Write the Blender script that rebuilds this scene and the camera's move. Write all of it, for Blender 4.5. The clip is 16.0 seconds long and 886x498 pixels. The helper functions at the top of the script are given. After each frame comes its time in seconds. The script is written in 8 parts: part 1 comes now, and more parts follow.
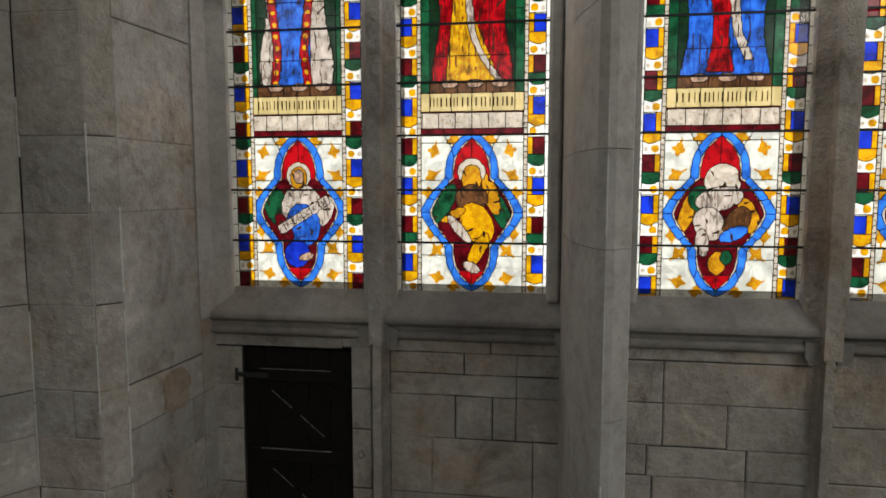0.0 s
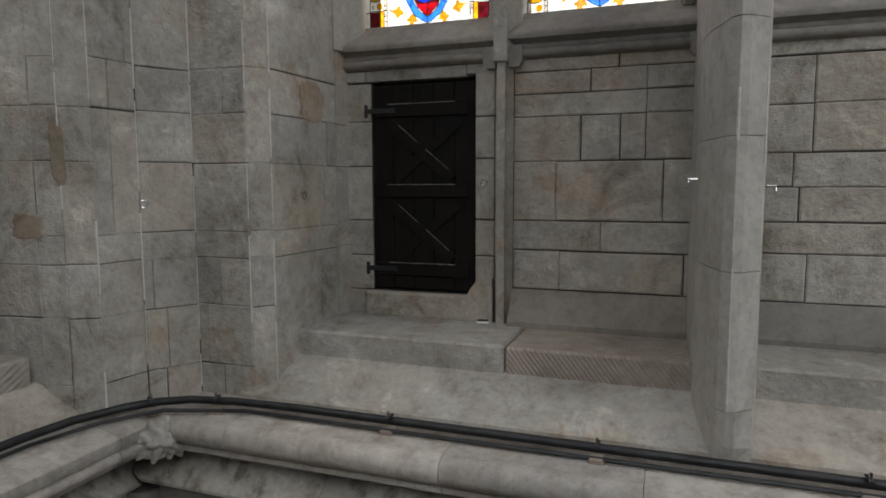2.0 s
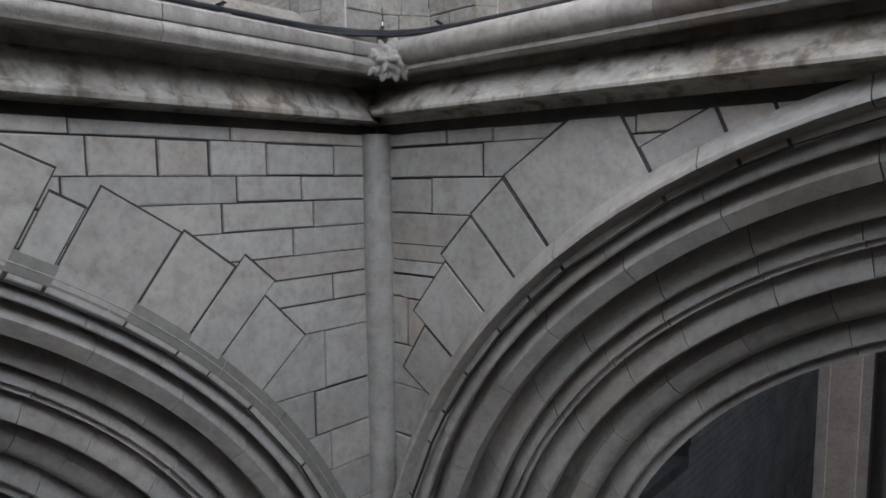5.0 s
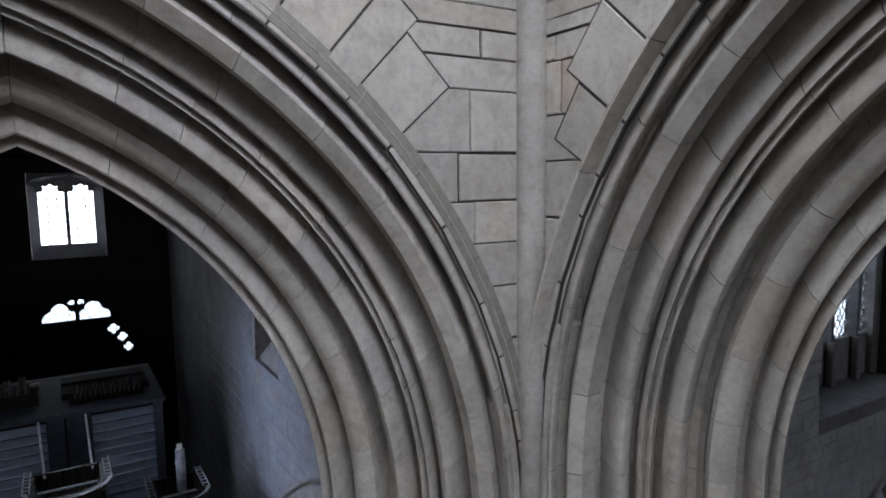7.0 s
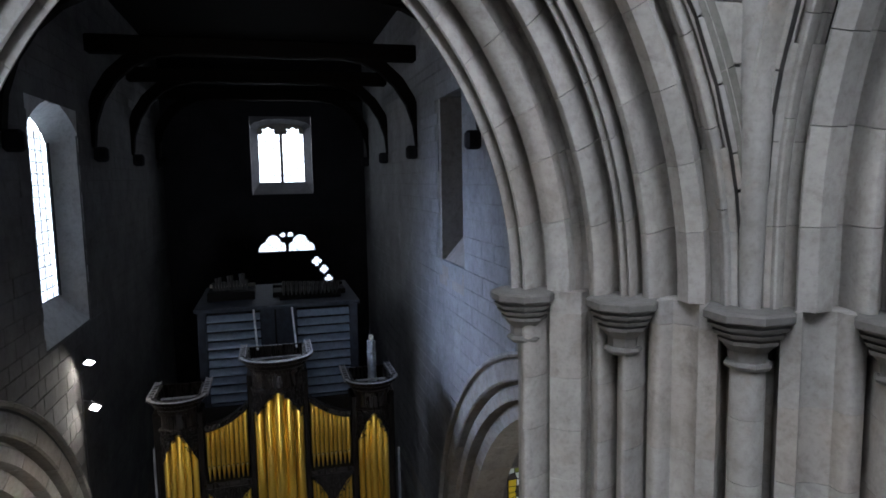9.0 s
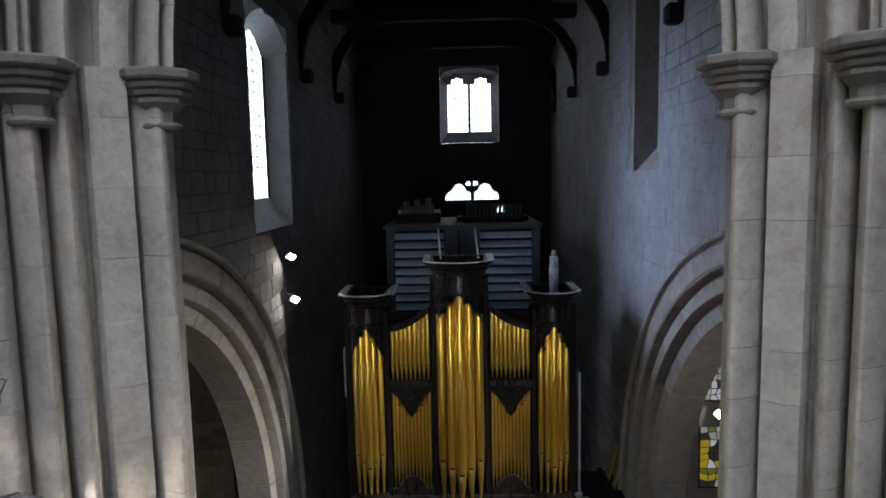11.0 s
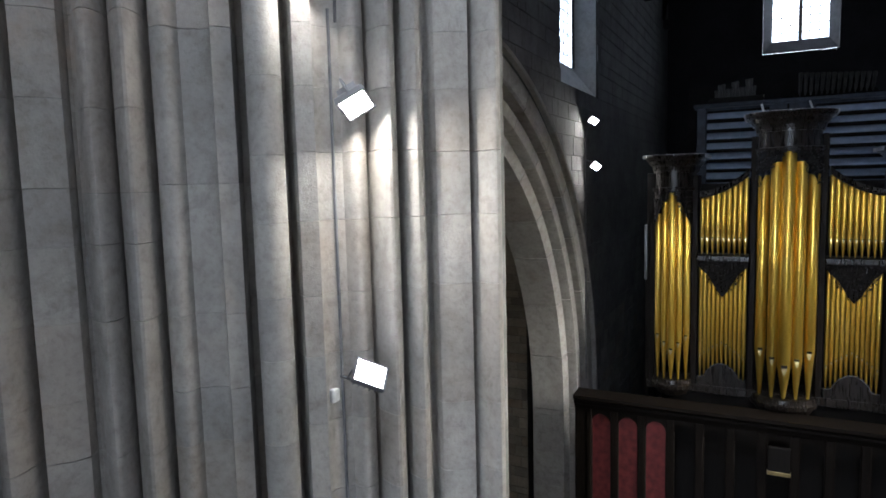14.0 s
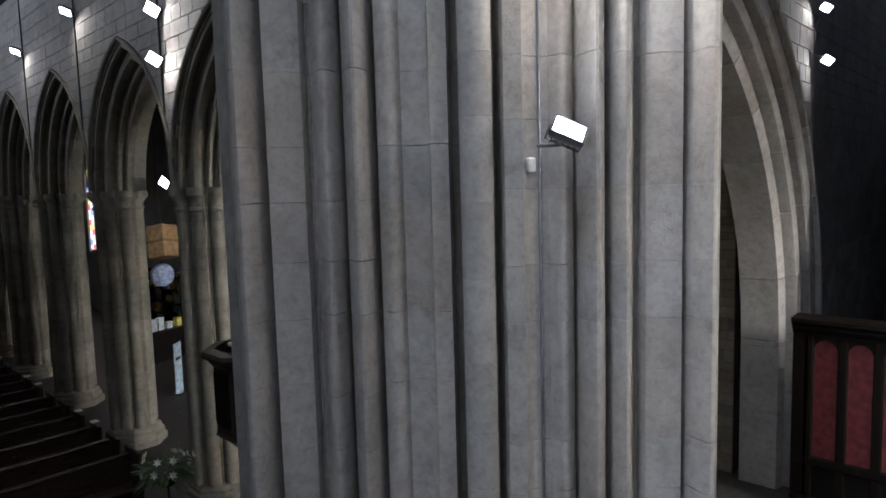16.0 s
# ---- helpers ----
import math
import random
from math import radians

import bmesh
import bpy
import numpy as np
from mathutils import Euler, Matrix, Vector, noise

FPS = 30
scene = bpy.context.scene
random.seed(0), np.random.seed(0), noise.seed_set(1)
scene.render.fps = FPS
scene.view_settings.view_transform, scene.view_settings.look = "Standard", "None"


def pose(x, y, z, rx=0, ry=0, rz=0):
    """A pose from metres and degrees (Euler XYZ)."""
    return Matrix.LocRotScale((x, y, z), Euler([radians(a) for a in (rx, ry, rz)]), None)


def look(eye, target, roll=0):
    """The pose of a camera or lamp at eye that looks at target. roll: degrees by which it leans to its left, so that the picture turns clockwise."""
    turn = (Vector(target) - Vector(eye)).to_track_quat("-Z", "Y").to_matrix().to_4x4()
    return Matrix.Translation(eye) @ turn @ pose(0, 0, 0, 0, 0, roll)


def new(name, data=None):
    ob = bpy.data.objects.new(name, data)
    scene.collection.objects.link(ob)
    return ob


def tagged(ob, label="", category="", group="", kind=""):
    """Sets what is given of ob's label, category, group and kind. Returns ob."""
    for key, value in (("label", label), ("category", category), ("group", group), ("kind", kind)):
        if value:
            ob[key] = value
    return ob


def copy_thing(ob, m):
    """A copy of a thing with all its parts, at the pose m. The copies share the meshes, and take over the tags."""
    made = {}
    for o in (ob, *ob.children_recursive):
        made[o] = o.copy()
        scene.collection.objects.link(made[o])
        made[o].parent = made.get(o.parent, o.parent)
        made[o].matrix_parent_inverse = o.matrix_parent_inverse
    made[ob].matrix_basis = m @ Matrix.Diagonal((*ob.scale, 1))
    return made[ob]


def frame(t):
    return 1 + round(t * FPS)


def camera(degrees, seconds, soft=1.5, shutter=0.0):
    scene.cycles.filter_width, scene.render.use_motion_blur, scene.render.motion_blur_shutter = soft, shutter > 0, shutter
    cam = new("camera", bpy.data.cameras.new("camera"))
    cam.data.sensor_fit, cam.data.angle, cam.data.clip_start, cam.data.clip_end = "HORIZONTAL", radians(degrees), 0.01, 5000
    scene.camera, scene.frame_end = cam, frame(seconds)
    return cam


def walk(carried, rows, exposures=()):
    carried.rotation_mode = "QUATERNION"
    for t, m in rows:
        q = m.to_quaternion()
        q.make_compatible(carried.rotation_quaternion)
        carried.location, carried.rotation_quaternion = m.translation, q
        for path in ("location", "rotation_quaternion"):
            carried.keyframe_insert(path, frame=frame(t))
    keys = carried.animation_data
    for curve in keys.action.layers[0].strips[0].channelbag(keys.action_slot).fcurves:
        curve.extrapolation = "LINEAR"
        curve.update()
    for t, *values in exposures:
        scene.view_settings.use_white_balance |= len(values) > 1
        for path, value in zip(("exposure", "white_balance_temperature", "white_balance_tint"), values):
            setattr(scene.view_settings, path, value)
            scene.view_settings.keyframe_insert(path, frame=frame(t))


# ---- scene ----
cam = camera(69.3, 16.0, 1.7)
METRES, EYE, TILT, LEAN, TURN = 14.0, 19.3, -5.5, 0.0, 8.5
ROWS = [
    (0.0, 0.0, 0.0, 0.0, 0.0, 0.0, -0.0),
    (0.5, -0.0052, -0.0009, -0.0378, 2.3, -0.05, -0.21),
    (1.0, -0.0108, 0.0002, -0.0758, 5.08, -0.21, -0.42),
    (1.5, -0.0054, 0.0006, -0.1091, 7.9, -0.32, -0.72),
    (2.0, 0.0018, 0.0019, -0.1429, 11.18, -0.37, -0.86),
    (2.5, 0.0077, 0.0025, -0.1715, 14.32, -0.52, -1.03),
    (3.0, 0.012, 0.0017, -0.2024, 17.87, -0.69, -1.27),
    (3.5, 0.0162, 0.001, -0.2319, 21.34, -0.82, -1.54),
    (4.0, 0.0204, 0.0047, -0.2632, 25.57, -0.95, -1.86),
    (6.5, 0.0235, 0.042, -0.3986, 45.98, -2.52, -3.26),
    (7.0, 0.0254, 0.0501, -0.4335, 50.26, -2.83, -3.46),
    (7.5, 0.0265, 0.0547, -0.466, 54.14, -3.11, -3.61),
    (8.0, 0.0245, 0.0578, -0.5011, 58.38, -3.4, -3.73),
    (8.5, 0.0204, 0.0578, -0.5339, 62.25, -3.74, -3.87),
    (9.0, 0.0159, 0.0581, -0.5681, 66.5, -4.12, -4.05),
    (11.5, -0.0013, 0.0744, -0.7197, 87.17, -5.86, -4.18),
    (12.0, -0.0073, 0.0751, -0.7512, 91.52, -6.19, -4.09),
    (12.5, -0.0112, 0.0741, -0.7799, 95.63, -6.55, -4.09),
    (13.0, -0.0124, 0.0718, -0.8108, 99.99, -6.9, -3.98),
    (13.5, -0.0109, 0.0702, -0.8387, 104.09, -7.16, -3.89),
    (14.0, -0.0085, 0.0683, -0.8692, 108.48, -7.46, -3.77),
    (14.5, -0.0065, 0.0676, -0.897, 112.52, -7.76, -3.64),
    (15.0, -0.0059, 0.0679, -0.9273, 116.89, -8.04, -3.43),
    (15.5, -0.0066, 0.0694, -0.9556, 121.0, -8.3, -3.22),
    (16.0, -0.0043, 0.0737, -0.9851, 125.35, -8.58, -2.92),
]
walk(cam, [(t, pose(0, 0, EYE, TILT, LEAN, TURN) @ pose(METRES * x, METRES * y, METRES * z, 90 + pitch, roll, yaw)) for t, x, y, z, yaw, pitch, roll in ROWS],
     exposures=[(0, -2.0, 7300, 11), (1.0, -1.6, 7300, 12), (2.0, -1.23, 6850, 11), (3.0, -0.9, 6400, 10), (4.0, -0.61, 6200, 13), (6.5, 0.28, 6250, 15), (7.0, 0.42, 6300, 16), (8.0, 0.46, 6200, 15), (9.0, 0.63, 6100, 14), (11.5, 0.72, 6300, 14), (12.0, 0.84, 6250, 14), (12.5, 0.95, 6200, 14), (14.0, 0.95, 5850, 12), (15.0, 0.83, 5800, 13), (16, 0.95, 5800, 15)])

# ---- world and light ----
world = bpy.data.worlds.new("sky")
world.use_nodes = True
scene.world = world
_nt = world.node_tree
_sky = _nt.nodes.new("ShaderNodeTexSky")
_sky.sky_type = "NISHITA"
_sky.sun_disc = False
_sky.sun_elevation, _sky.sun_rotation = radians(35), radians(250)
_nt.links.new(_sky.outputs[0], _nt.nodes["Background"].inputs[0])
_nt.nodes["Background"].inputs[1].default_value = 0.1
_sun = new("sun", bpy.data.lights.new("sun", "SUN"))
_sun.data.energy, _sun.data.angle, _sun.data.color = 1.0, radians(12), (1.0, 0.96, 0.9)
_sun.matrix_basis = look((0, 0, 60), (18, 14, 36))


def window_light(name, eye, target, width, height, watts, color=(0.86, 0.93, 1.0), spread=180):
    """The sky's light in a window's opening; also used for the added chapel fill."""
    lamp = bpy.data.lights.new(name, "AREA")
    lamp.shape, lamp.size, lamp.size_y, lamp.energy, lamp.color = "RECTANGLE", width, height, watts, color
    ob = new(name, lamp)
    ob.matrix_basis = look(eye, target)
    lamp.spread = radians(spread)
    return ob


# lantern windows
window_light("lantern_window_light", (0.35, 4.56, 20.6), (0.35, -2, 12), 5.2, 3.8, 270)
window_light("lantern_window_light", (-4.42, 0, 20.6), (2, 0, 12), 4.8, 3.8, 300)
window_light("lantern_window_light", (0.35, -4.56, 20.6), (0.35, 2, 12), 5.2, 3.8, 270, spread=110)
window_light("lantern_window_light", (5.12, 0, 20.6), (-2, 0, 12), 4.8, 3.8, 1130)
# transept, chancel, nave and south transept windows
window_light("transept_window_light", (-11.9, -4.08, 10.3), (-10.7, 3, 8.7), 1.7, 2.4, 66, (0.55, 0.7, 1.0), 64)
window_light("transept_window_light", (-23.35, 0.5, 12.2), (-12, 0.5, 11.6), 1.4, 1.8, 2, (0.72, 0.83, 1.0))
# no window here: warm fill lamp added to light the west arch
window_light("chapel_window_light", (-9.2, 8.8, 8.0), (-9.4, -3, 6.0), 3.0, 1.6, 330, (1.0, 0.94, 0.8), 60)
window_light("chancel_window_light", (-4.3, 8.7, 12.6), (3, 8.4, 11.4), 2.2, 3.0, 60, (0.75, 0.85, 1.0))
window_light("chancel_window_light", (4.9, 10.5, 12.5), (-3.4, 9, 9.5), 4.0, 4.0, 130, (0.75, 0.85, 1.0))
window_light("chancel_window_light", (0.4, 23.0, 13.0), (0.4, 0, 9), 5.0, 5.0, 35)
window_light("nave_window_light", (0.35, -43.5, 9.0), (0.35, 0, 6), 6.0, 9.0, 12)
window_light("clerestory_light", (5.3, -12.0, 12.0), (-4.7, -12, 9.6), 3.0, 2.4, 28, spread=60)
window_light("clerestory_light", (5.3, -20.0, 12.0), (-4.7, -20, 9.6), 3.0, 2.4, 45, spread=60)
window_light("south_window_light", (15.8, 0, 5.6), (-3, 0, 5), 3.6, 5.0, 46, (0.86, 0.93, 1.0), 46)


# ---- materials ----
def material(name):
    m = bpy.data.materials.new(name)
    m.use_nodes = True
    nt = m.node_tree
    return m, nt, nt.nodes["Principled BSDF"]


def node(nt, kind, **values):
    n = nt.nodes.new("ShaderNode" + kind)
    for key, value in values.items():
        n.inputs[key.replace("_", " ")].default_value = value
    return n


def ramp(nt, fac, stops):
    n = nt.nodes.new("ShaderNodeValToRGB")
    e = n.color_ramp.elements
    while len(e) < len(stops):
        e.new(0.5)
    for el, (p, c) in zip(e, stops):
        el.position, el.color = p, (*c, 1)
    nt.links.new(fac, n.inputs[0])
    return n.outputs[0]


def mix(nt, mode, fac, a, b):
    n = nt.nodes.new("ShaderNodeMix")
    n.data_type, n.blend_type = "RGBA", mode
    for sock, v in ((n.inputs[0], fac), (n.inputs[6], a), (n.inputs[7], b)):
        if hasattr(v, "is_linked"):
            nt.links.new(v, sock)
        elif isinstance(v, (int, float)):
            sock.default_value = v
        else:
            sock.default_value = (*v, 1)
    return n.outputs[2]


def stone_material(name, dark, mid, pale, stain=0.5, bump=0.35, random=0.5, drip=0.0, relief=0.0):
    """Weathered ashlar: mottled grain, streaks and a tone for each block."""
    m, nt, p = material(name)
    geo = nt.nodes.new("ShaderNodeNewGeometry").outputs["Position"]
    info = nt.nodes.new("ShaderNodeObjectInfo").outputs["Random"]
    big = node(nt, "TexNoise", Scale=1.3, Detail=5.0, Roughness=0.6)
    nt.links.new(geo, big.inputs["Vector"])
    fine = node(nt, "TexNoise", Scale=26.0, Detail=6.0, Roughness=0.65)
    nt.links.new(geo, fine.inputs["Vector"])
    streak = node(nt, "TexNoise", Scale=3.2, Detail=8.0, Roughness=0.72, Distortion=0.6)
    nt.links.new(geo, streak.inputs["Vector"])
    rust = node(nt, "TexNoise", Scale=0.9, Detail=6.0, Roughness=0.7)
    nt.links.new(geo, rust.inputs["Vector"])
    mid_n = node(nt, "TexNoise", Scale=8.5, Detail=4.0, Roughness=0.55)
    nt.links.new(geo, mid_n.inputs["Vector"])
    lean = lambda a, b, k: tuple(u + (v - u) * k for u, v in zip(a, b))
    base = ramp(nt, big.outputs[0], [(0.3, lean(mid, dark, 0.6)), (0.5, mid), (0.7, lean(mid, pale, 0.6))])
    tone = ramp(nt, info, [(0.0, (0.68, 0.67, 0.69)), (0.2, (0.86, 0.85, 0.86)), (0.45, (1.0, 0.98, 0.95)), (0.7, (1.16, 1.15, 1.12)), (0.82, (1.06, 0.95, 0.86)), (0.9, (0.95, 0.83, 0.73)), (1.0, (0.78, 0.77, 0.8))])
    col = mix(nt, "MULTIPLY", random, base, tone)
    col = mix(nt, "MULTIPLY", 0.4, col, ramp(nt, fine.outputs[0], [(0.3, (0.6, 0.59, 0.58)), (0.5, (1, 1, 1)), (0.72, (1.14, 1.14, 1.13))]))
    col = mix(nt, "MULTIPLY", 0.5, col, ramp(nt, mid_n.outputs[0], [(0.34, (0.74, 0.72, 0.7)), (0.5, (1, 1, 1)), (0.66, (1.1, 1.1, 1.1))]))
    col = mix(nt, "MULTIPLY", stain * 0.55, col, ramp(nt, streak.outputs[0], [(0.3, (0.42, 0.4, 0.38)), (0.44, (1, 1, 1)), (0.7, (1.06, 1.05, 1.04))]))
    col = mix(nt, "MULTIPLY", 1.0, col, ramp(nt, rust.outputs[0], [(0.6, (1, 1, 1)), (0.75, (1.03, 0.93, 0.84))]))
    if relief:   # soot in the hollows of a worn face, lime left on the rest
        blot = node(nt, "TexNoise", Scale=2.1, Detail=9.0, Roughness=0.78, Distortion=0.5)
        nt.links.new(geo, blot.inputs["Vector"])
        col = mix(nt, "MULTIPLY", min(1.0, relief / 4), col, ramp(nt, blot.outputs[0], [(0.3, (0.42, 0.4, 0.38)), (0.4, (0.8, 0.78, 0.75)), (0.48, (1, 1, 1)), (0.57, (1.04, 1.04, 1.03)), (0.64, (1.34, 1.34, 1.33))]))
        warm = node(nt, "TexNoise", Scale=1.7, Detail=7.0, Roughness=0.62)
        nt.links.new(geo, warm.inputs["Vector"])
        col = mix(nt, "MULTIPLY", min(0.7, relief / 6), col, ramp(nt, warm.outputs[0], [(0.55, (1, 1, 1)), (0.66, (1.02, 0.88, 0.76))]))
    if drip:
        mp = node(nt, "Mapping")
        mp.inputs["Scale"].default_value = (1.0, 1.0, 0.16)
        nt.links.new(geo, mp.inputs["Vector"])
        run = node(nt, "TexNoise", Scale=7.0, Detail=4.0, Roughness=0.6)
        nt.links.new(mp.outputs[0], run.inputs["Vector"])
        col = mix(nt, "MULTIPLY", drip, col, ramp(nt, run.outputs[0], [(0.36, (0.38, 0.34, 0.3)), (0.48, (0.95, 0.92, 0.88)), (0.6, (1.05, 1.04, 1.02)), (0.68, (1.3, 1.28, 1.24))]))
    nt.links.new(col, p.inputs["Base Color"])
    p.inputs["Roughness"].default_value = 0.88
    p.inputs["Specular IOR Level"].default_value = 0.25
    pit = node(nt, "TexNoise", Scale=70.0, Detail=3.0)
    nt.links.new(geo, pit.inputs["Vector"])
    add = nt.nodes.new("ShaderNodeMath")
    add.operation = "MULTIPLY_ADD"
    nt.links.new(fine.outputs[0], add.inputs[0])
    add.inputs[1].default_value = 2.0
    nt.links.new(pit.outputs[0], add.inputs[2])
    high = add.outputs[0]
    if relief:
        more = nt.nodes.new("ShaderNodeMath")
        more.operation = "MULTIPLY_ADD"
        nt.links.new(mid_n.outputs[0], more.inputs[0])
        more.inputs[1].default_value = relief
        nt.links.new(high, more.inputs[2])
        high = more.outputs[0]
    b = node(nt, "Bump", Strength=bump, Distance=0.006)
    nt.links.new(high, b.inputs["Height"])
    nt.links.new(b.outputs[0], p.inputs["Normal"])
    return m


def plain_material(name, color, roughness=0.6, metallic=0.0, vary=0.25, scale=9.0, bump=0.1):
    m, nt, p = material(name)
    geo = nt.nodes.new("ShaderNodeNewGeometry").outputs["Position"]
    n = node(nt, "TexNoise", Scale=scale, Detail=5.0)
    nt.links.new(geo, n.inputs["Vector"])
    lo, hi = tuple(c * (1 - vary) for c in color), tuple(min(1, c * (1 + vary)) for c in color)
    nt.links.new(ramp(nt, n.outputs[0], [(0.35, lo), (0.65, hi)]), p.inputs["Base Color"])
    p.inputs["Roughness"].default_value, p.inputs["Metallic"].default_value = roughness, metallic
    if bump:
        b = node(nt, "Bump", Strength=bump, Distance=0.004)
        nt.links.new(n.outputs[0], b.inputs["Height"])
        nt.links.new(b.outputs[0], p.inputs["Normal"])
    return m


def wood_material(name, dark, pale, roughness=0.4, axis=2, gloss=0.5):
    m, nt, p = material(name)
    geo = nt.nodes.new("ShaderNodeTexCoord").outputs["Object"]
    mp = node(nt, "Mapping")
    p.inputs["Specular IOR Level"].default_value = gloss
    sc = [14.0, 14.0, 14.0]
    sc[axis] = 1.2
    mp.inputs["Scale"].default_value = sc
    nt.links.new(geo, mp.inputs["Vector"])
    n = node(nt, "TexNoise", Scale=2.5, Detail=6.0, Roughness=0.65)
    nt.links.new(mp.outputs[0], n.inputs["Vector"])
    nt.links.new(ramp(nt, n.outputs[0], [(0.3, dark), (0.7, pale)]), p.inputs["Base Color"])
    nt.links.new(ramp(nt, n.outputs[0], [(0.3, (roughness - 0.1,) * 3), (0.7, (roughness + 0.15,) * 3)]), p.inputs["Roughness"])
    b = node(nt, "Bump", Strength=0.2, Distance=0.003)
    nt.links.new(n.outputs[0], b.inputs["Height"])
    nt.links.new(b.outputs[0], p.inputs["Normal"])
    return m


def glow_material(name, color, strength):
    m, nt, p = material(name)
    p.inputs["Base Color"].default_value = (*color, 1)
    p.inputs["Emission Color"].default_value = (*color, 1)
    p.inputs["Emission Strength"].default_value = strength
    return m


def glass_material(name, color, vary=0.35, paint=0.0, folds=False):
    """Window glass: sky shows through in the colour of the glass."""
    m, nt, p = material(name)
    geo = nt.nodes.new("ShaderNodeNewGeometry").outputs["Position"]
    n = node(nt, "TexNoise", Scale=14.0, Detail=4.0)
    nt.links.new(geo, n.inputs["Vector"])
    lo, hi = tuple(c * (1 - vary) for c in color), tuple(min(1, c * (1 + vary * 0.6)) for c in color)
    col = ramp(nt, n.outputs[0], [(0.35, lo), (0.62, hi)])
    if paint:
        n2 = node(nt, "TexNoise", Scale=38.0, Detail=3.0, Distortion=1.5)
        mp = node(nt, "Mapping")
        mp.inputs["Scale"].default_value = (1.0, 1.0, 0.22) if folds else (1.0, 1.0, 1.0)
        nt.links.new(geo, mp.inputs["Vector"])
        nt.links.new(mp.outputs[0], n2.inputs["Vector"])
        col = mix(nt, "MULTIPLY", paint, col, ramp(nt, n2.outputs[0], [(0.42, (0.25, 0.22, 0.2)), (0.52, (1, 1, 1))]))
    t = nt.nodes.new("ShaderNodeBsdfTransparent")
    nt.links.new(col, t.inputs[0])
    g = nt.nodes.new("ShaderNodeBsdfGlossy")
    g.inputs["Roughness"].default_value = 0.15
    mx = nt.nodes.new("ShaderNodeMixShader")
    mx.inputs[0].default_value = 0.04
    nt.links.new(t.outputs[0], mx.inputs[1])
    nt.links.new(g.outputs[0], mx.inputs[2])
    nt.links.new(mx.outputs[0], nt.nodes["Material Output"].inputs["Surface"])
    return m


STONE = stone_material("sandstone", (0.26, 0.245, 0.225), (0.36, 0.342, 0.315), (0.43, 0.41, 0.38), stain=0.75, random=0.42)
STONE_PIER = stone_material("worn pier sandstone", (0.25, 0.235, 0.215), (0.35, 0.33, 0.305), (0.43, 0.41, 0.38), stain=0.8, bump=0.5, random=0.36, relief=0.9)
STONE_NAVE = stone_material("olive grey nave stone", (0.13, 0.125, 0.1), (0.21, 0.2, 0.165), (0.28, 0.265, 0.22), stain=0.8, bump=0.5, random=0.5, relief=2.0)
STONE_OLD = stone_material("old lantern sandstone", (0.2, 0.185, 0.165), (0.34, 0.32, 0.29), (0.46, 0.44, 0.41), stain=0.9, bump=0.75, random=0.42, relief=7.0)
STONE_DRIP = stone_material("streaked sandstone", (0.26, 0.245, 0.225), (0.36, 0.342, 0.315), (0.43, 0.41, 0.38), stain=0.7, random=0.3, drip=0.85, relief=3.0)
STONE_ROLL = stone_material("washed sandstone roll", (0.27, 0.25, 0.23), (0.37, 0.345, 0.32), (0.43, 0.41, 0.385), stain=0.8, random=0.5, drip=0.3, relief=3.0)
STONE_GRIMY = stone_material("grimy ledge stone", (0.15, 0.14, 0.125), (0.23, 0.215, 0.195), (0.3, 0.285, 0.26), stain=0.6, bump=0.45, random=0.5)
STONE_GREY = stone_material("grey sandstone", (0.22, 0.22, 0.22), (0.31, 0.31, 0.305), (0.39, 0.385, 0.375), stain=0.35)
# albedo halved: the west wall's dimness is put into its colour
STONE_DIM = stone_material("dimmed grimy ashlar", (0.1, 0.098, 0.095), (0.16, 0.155, 0.15), (0.22, 0.215, 0.205), stain=0.5, bump=0.8, random=0.8)
STONE_ROUGH = stone_material("rubble limestone", (0.22, 0.22, 0.22), (0.33, 0.33, 0.33), (0.45, 0.45, 0.45), stain=0.25, bump=0.8, random=0.9)
MORTAR = stone_material("old mortar", (0.025, 0.024, 0.023), (0.05, 0.047, 0.044), (0.09, 0.085, 0.08), random=0.0)
CEMENT = stone_material("grey cement fillet", (0.15, 0.145, 0.125), (0.19, 0.182, 0.16), (0.22, 0.212, 0.19), stain=0.3, bump=0.2, random=0.1)
# joints darkened along with the dimmed west wall
MORTAR_DIM = stone_material("dimmed mortar", (0.07, 0.068, 0.066), (0.11, 0.107, 0.1), (0.15, 0.145, 0.14), random=0.0)
MORTAR_PALE = stone_material("pale mortar", (0.1, 0.095, 0.088), (0.27, 0.26, 0.24), (0.4, 0.385, 0.36), random=0.0)
DARK_OAK = wood_material("dark oak", (0.005, 0.004, 0.0034), (0.014, 0.0108, 0.0085), 0.42, gloss=0.06)
CARVED_OAK = wood_material("waxed carved oak", (0.006, 0.0045, 0.0036), (0.018, 0.0135, 0.0105), 0.27, gloss=0.3)
BLACK_OAK = wood_material("blackened oak", (0.005, 0.004, 0.004), (0.014, 0.012, 0.01), 0.7, gloss=0.12)
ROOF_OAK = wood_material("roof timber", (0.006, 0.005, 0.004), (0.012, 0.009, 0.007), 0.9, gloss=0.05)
IRON = plain_material("black iron", (0.03, 0.03, 0.032), 0.5, 0.6)
STEEL = plain_material("bright steel", (0.6, 0.6, 0.6), 0.25, 1.0, 0.1)
LEAD = plain_material("lead came", (0.012, 0.012, 0.013), 0.6)
SKY_GLOW = glow_material("bright overcast sky", (0.92, 0.96, 1.0), 4.6)
# tint darkened only to lower the sky's glare behind the leads
DIM_GLASS = glass_material("dimmed leaded glass", (0.5, 0.54, 0.57), 0.3)
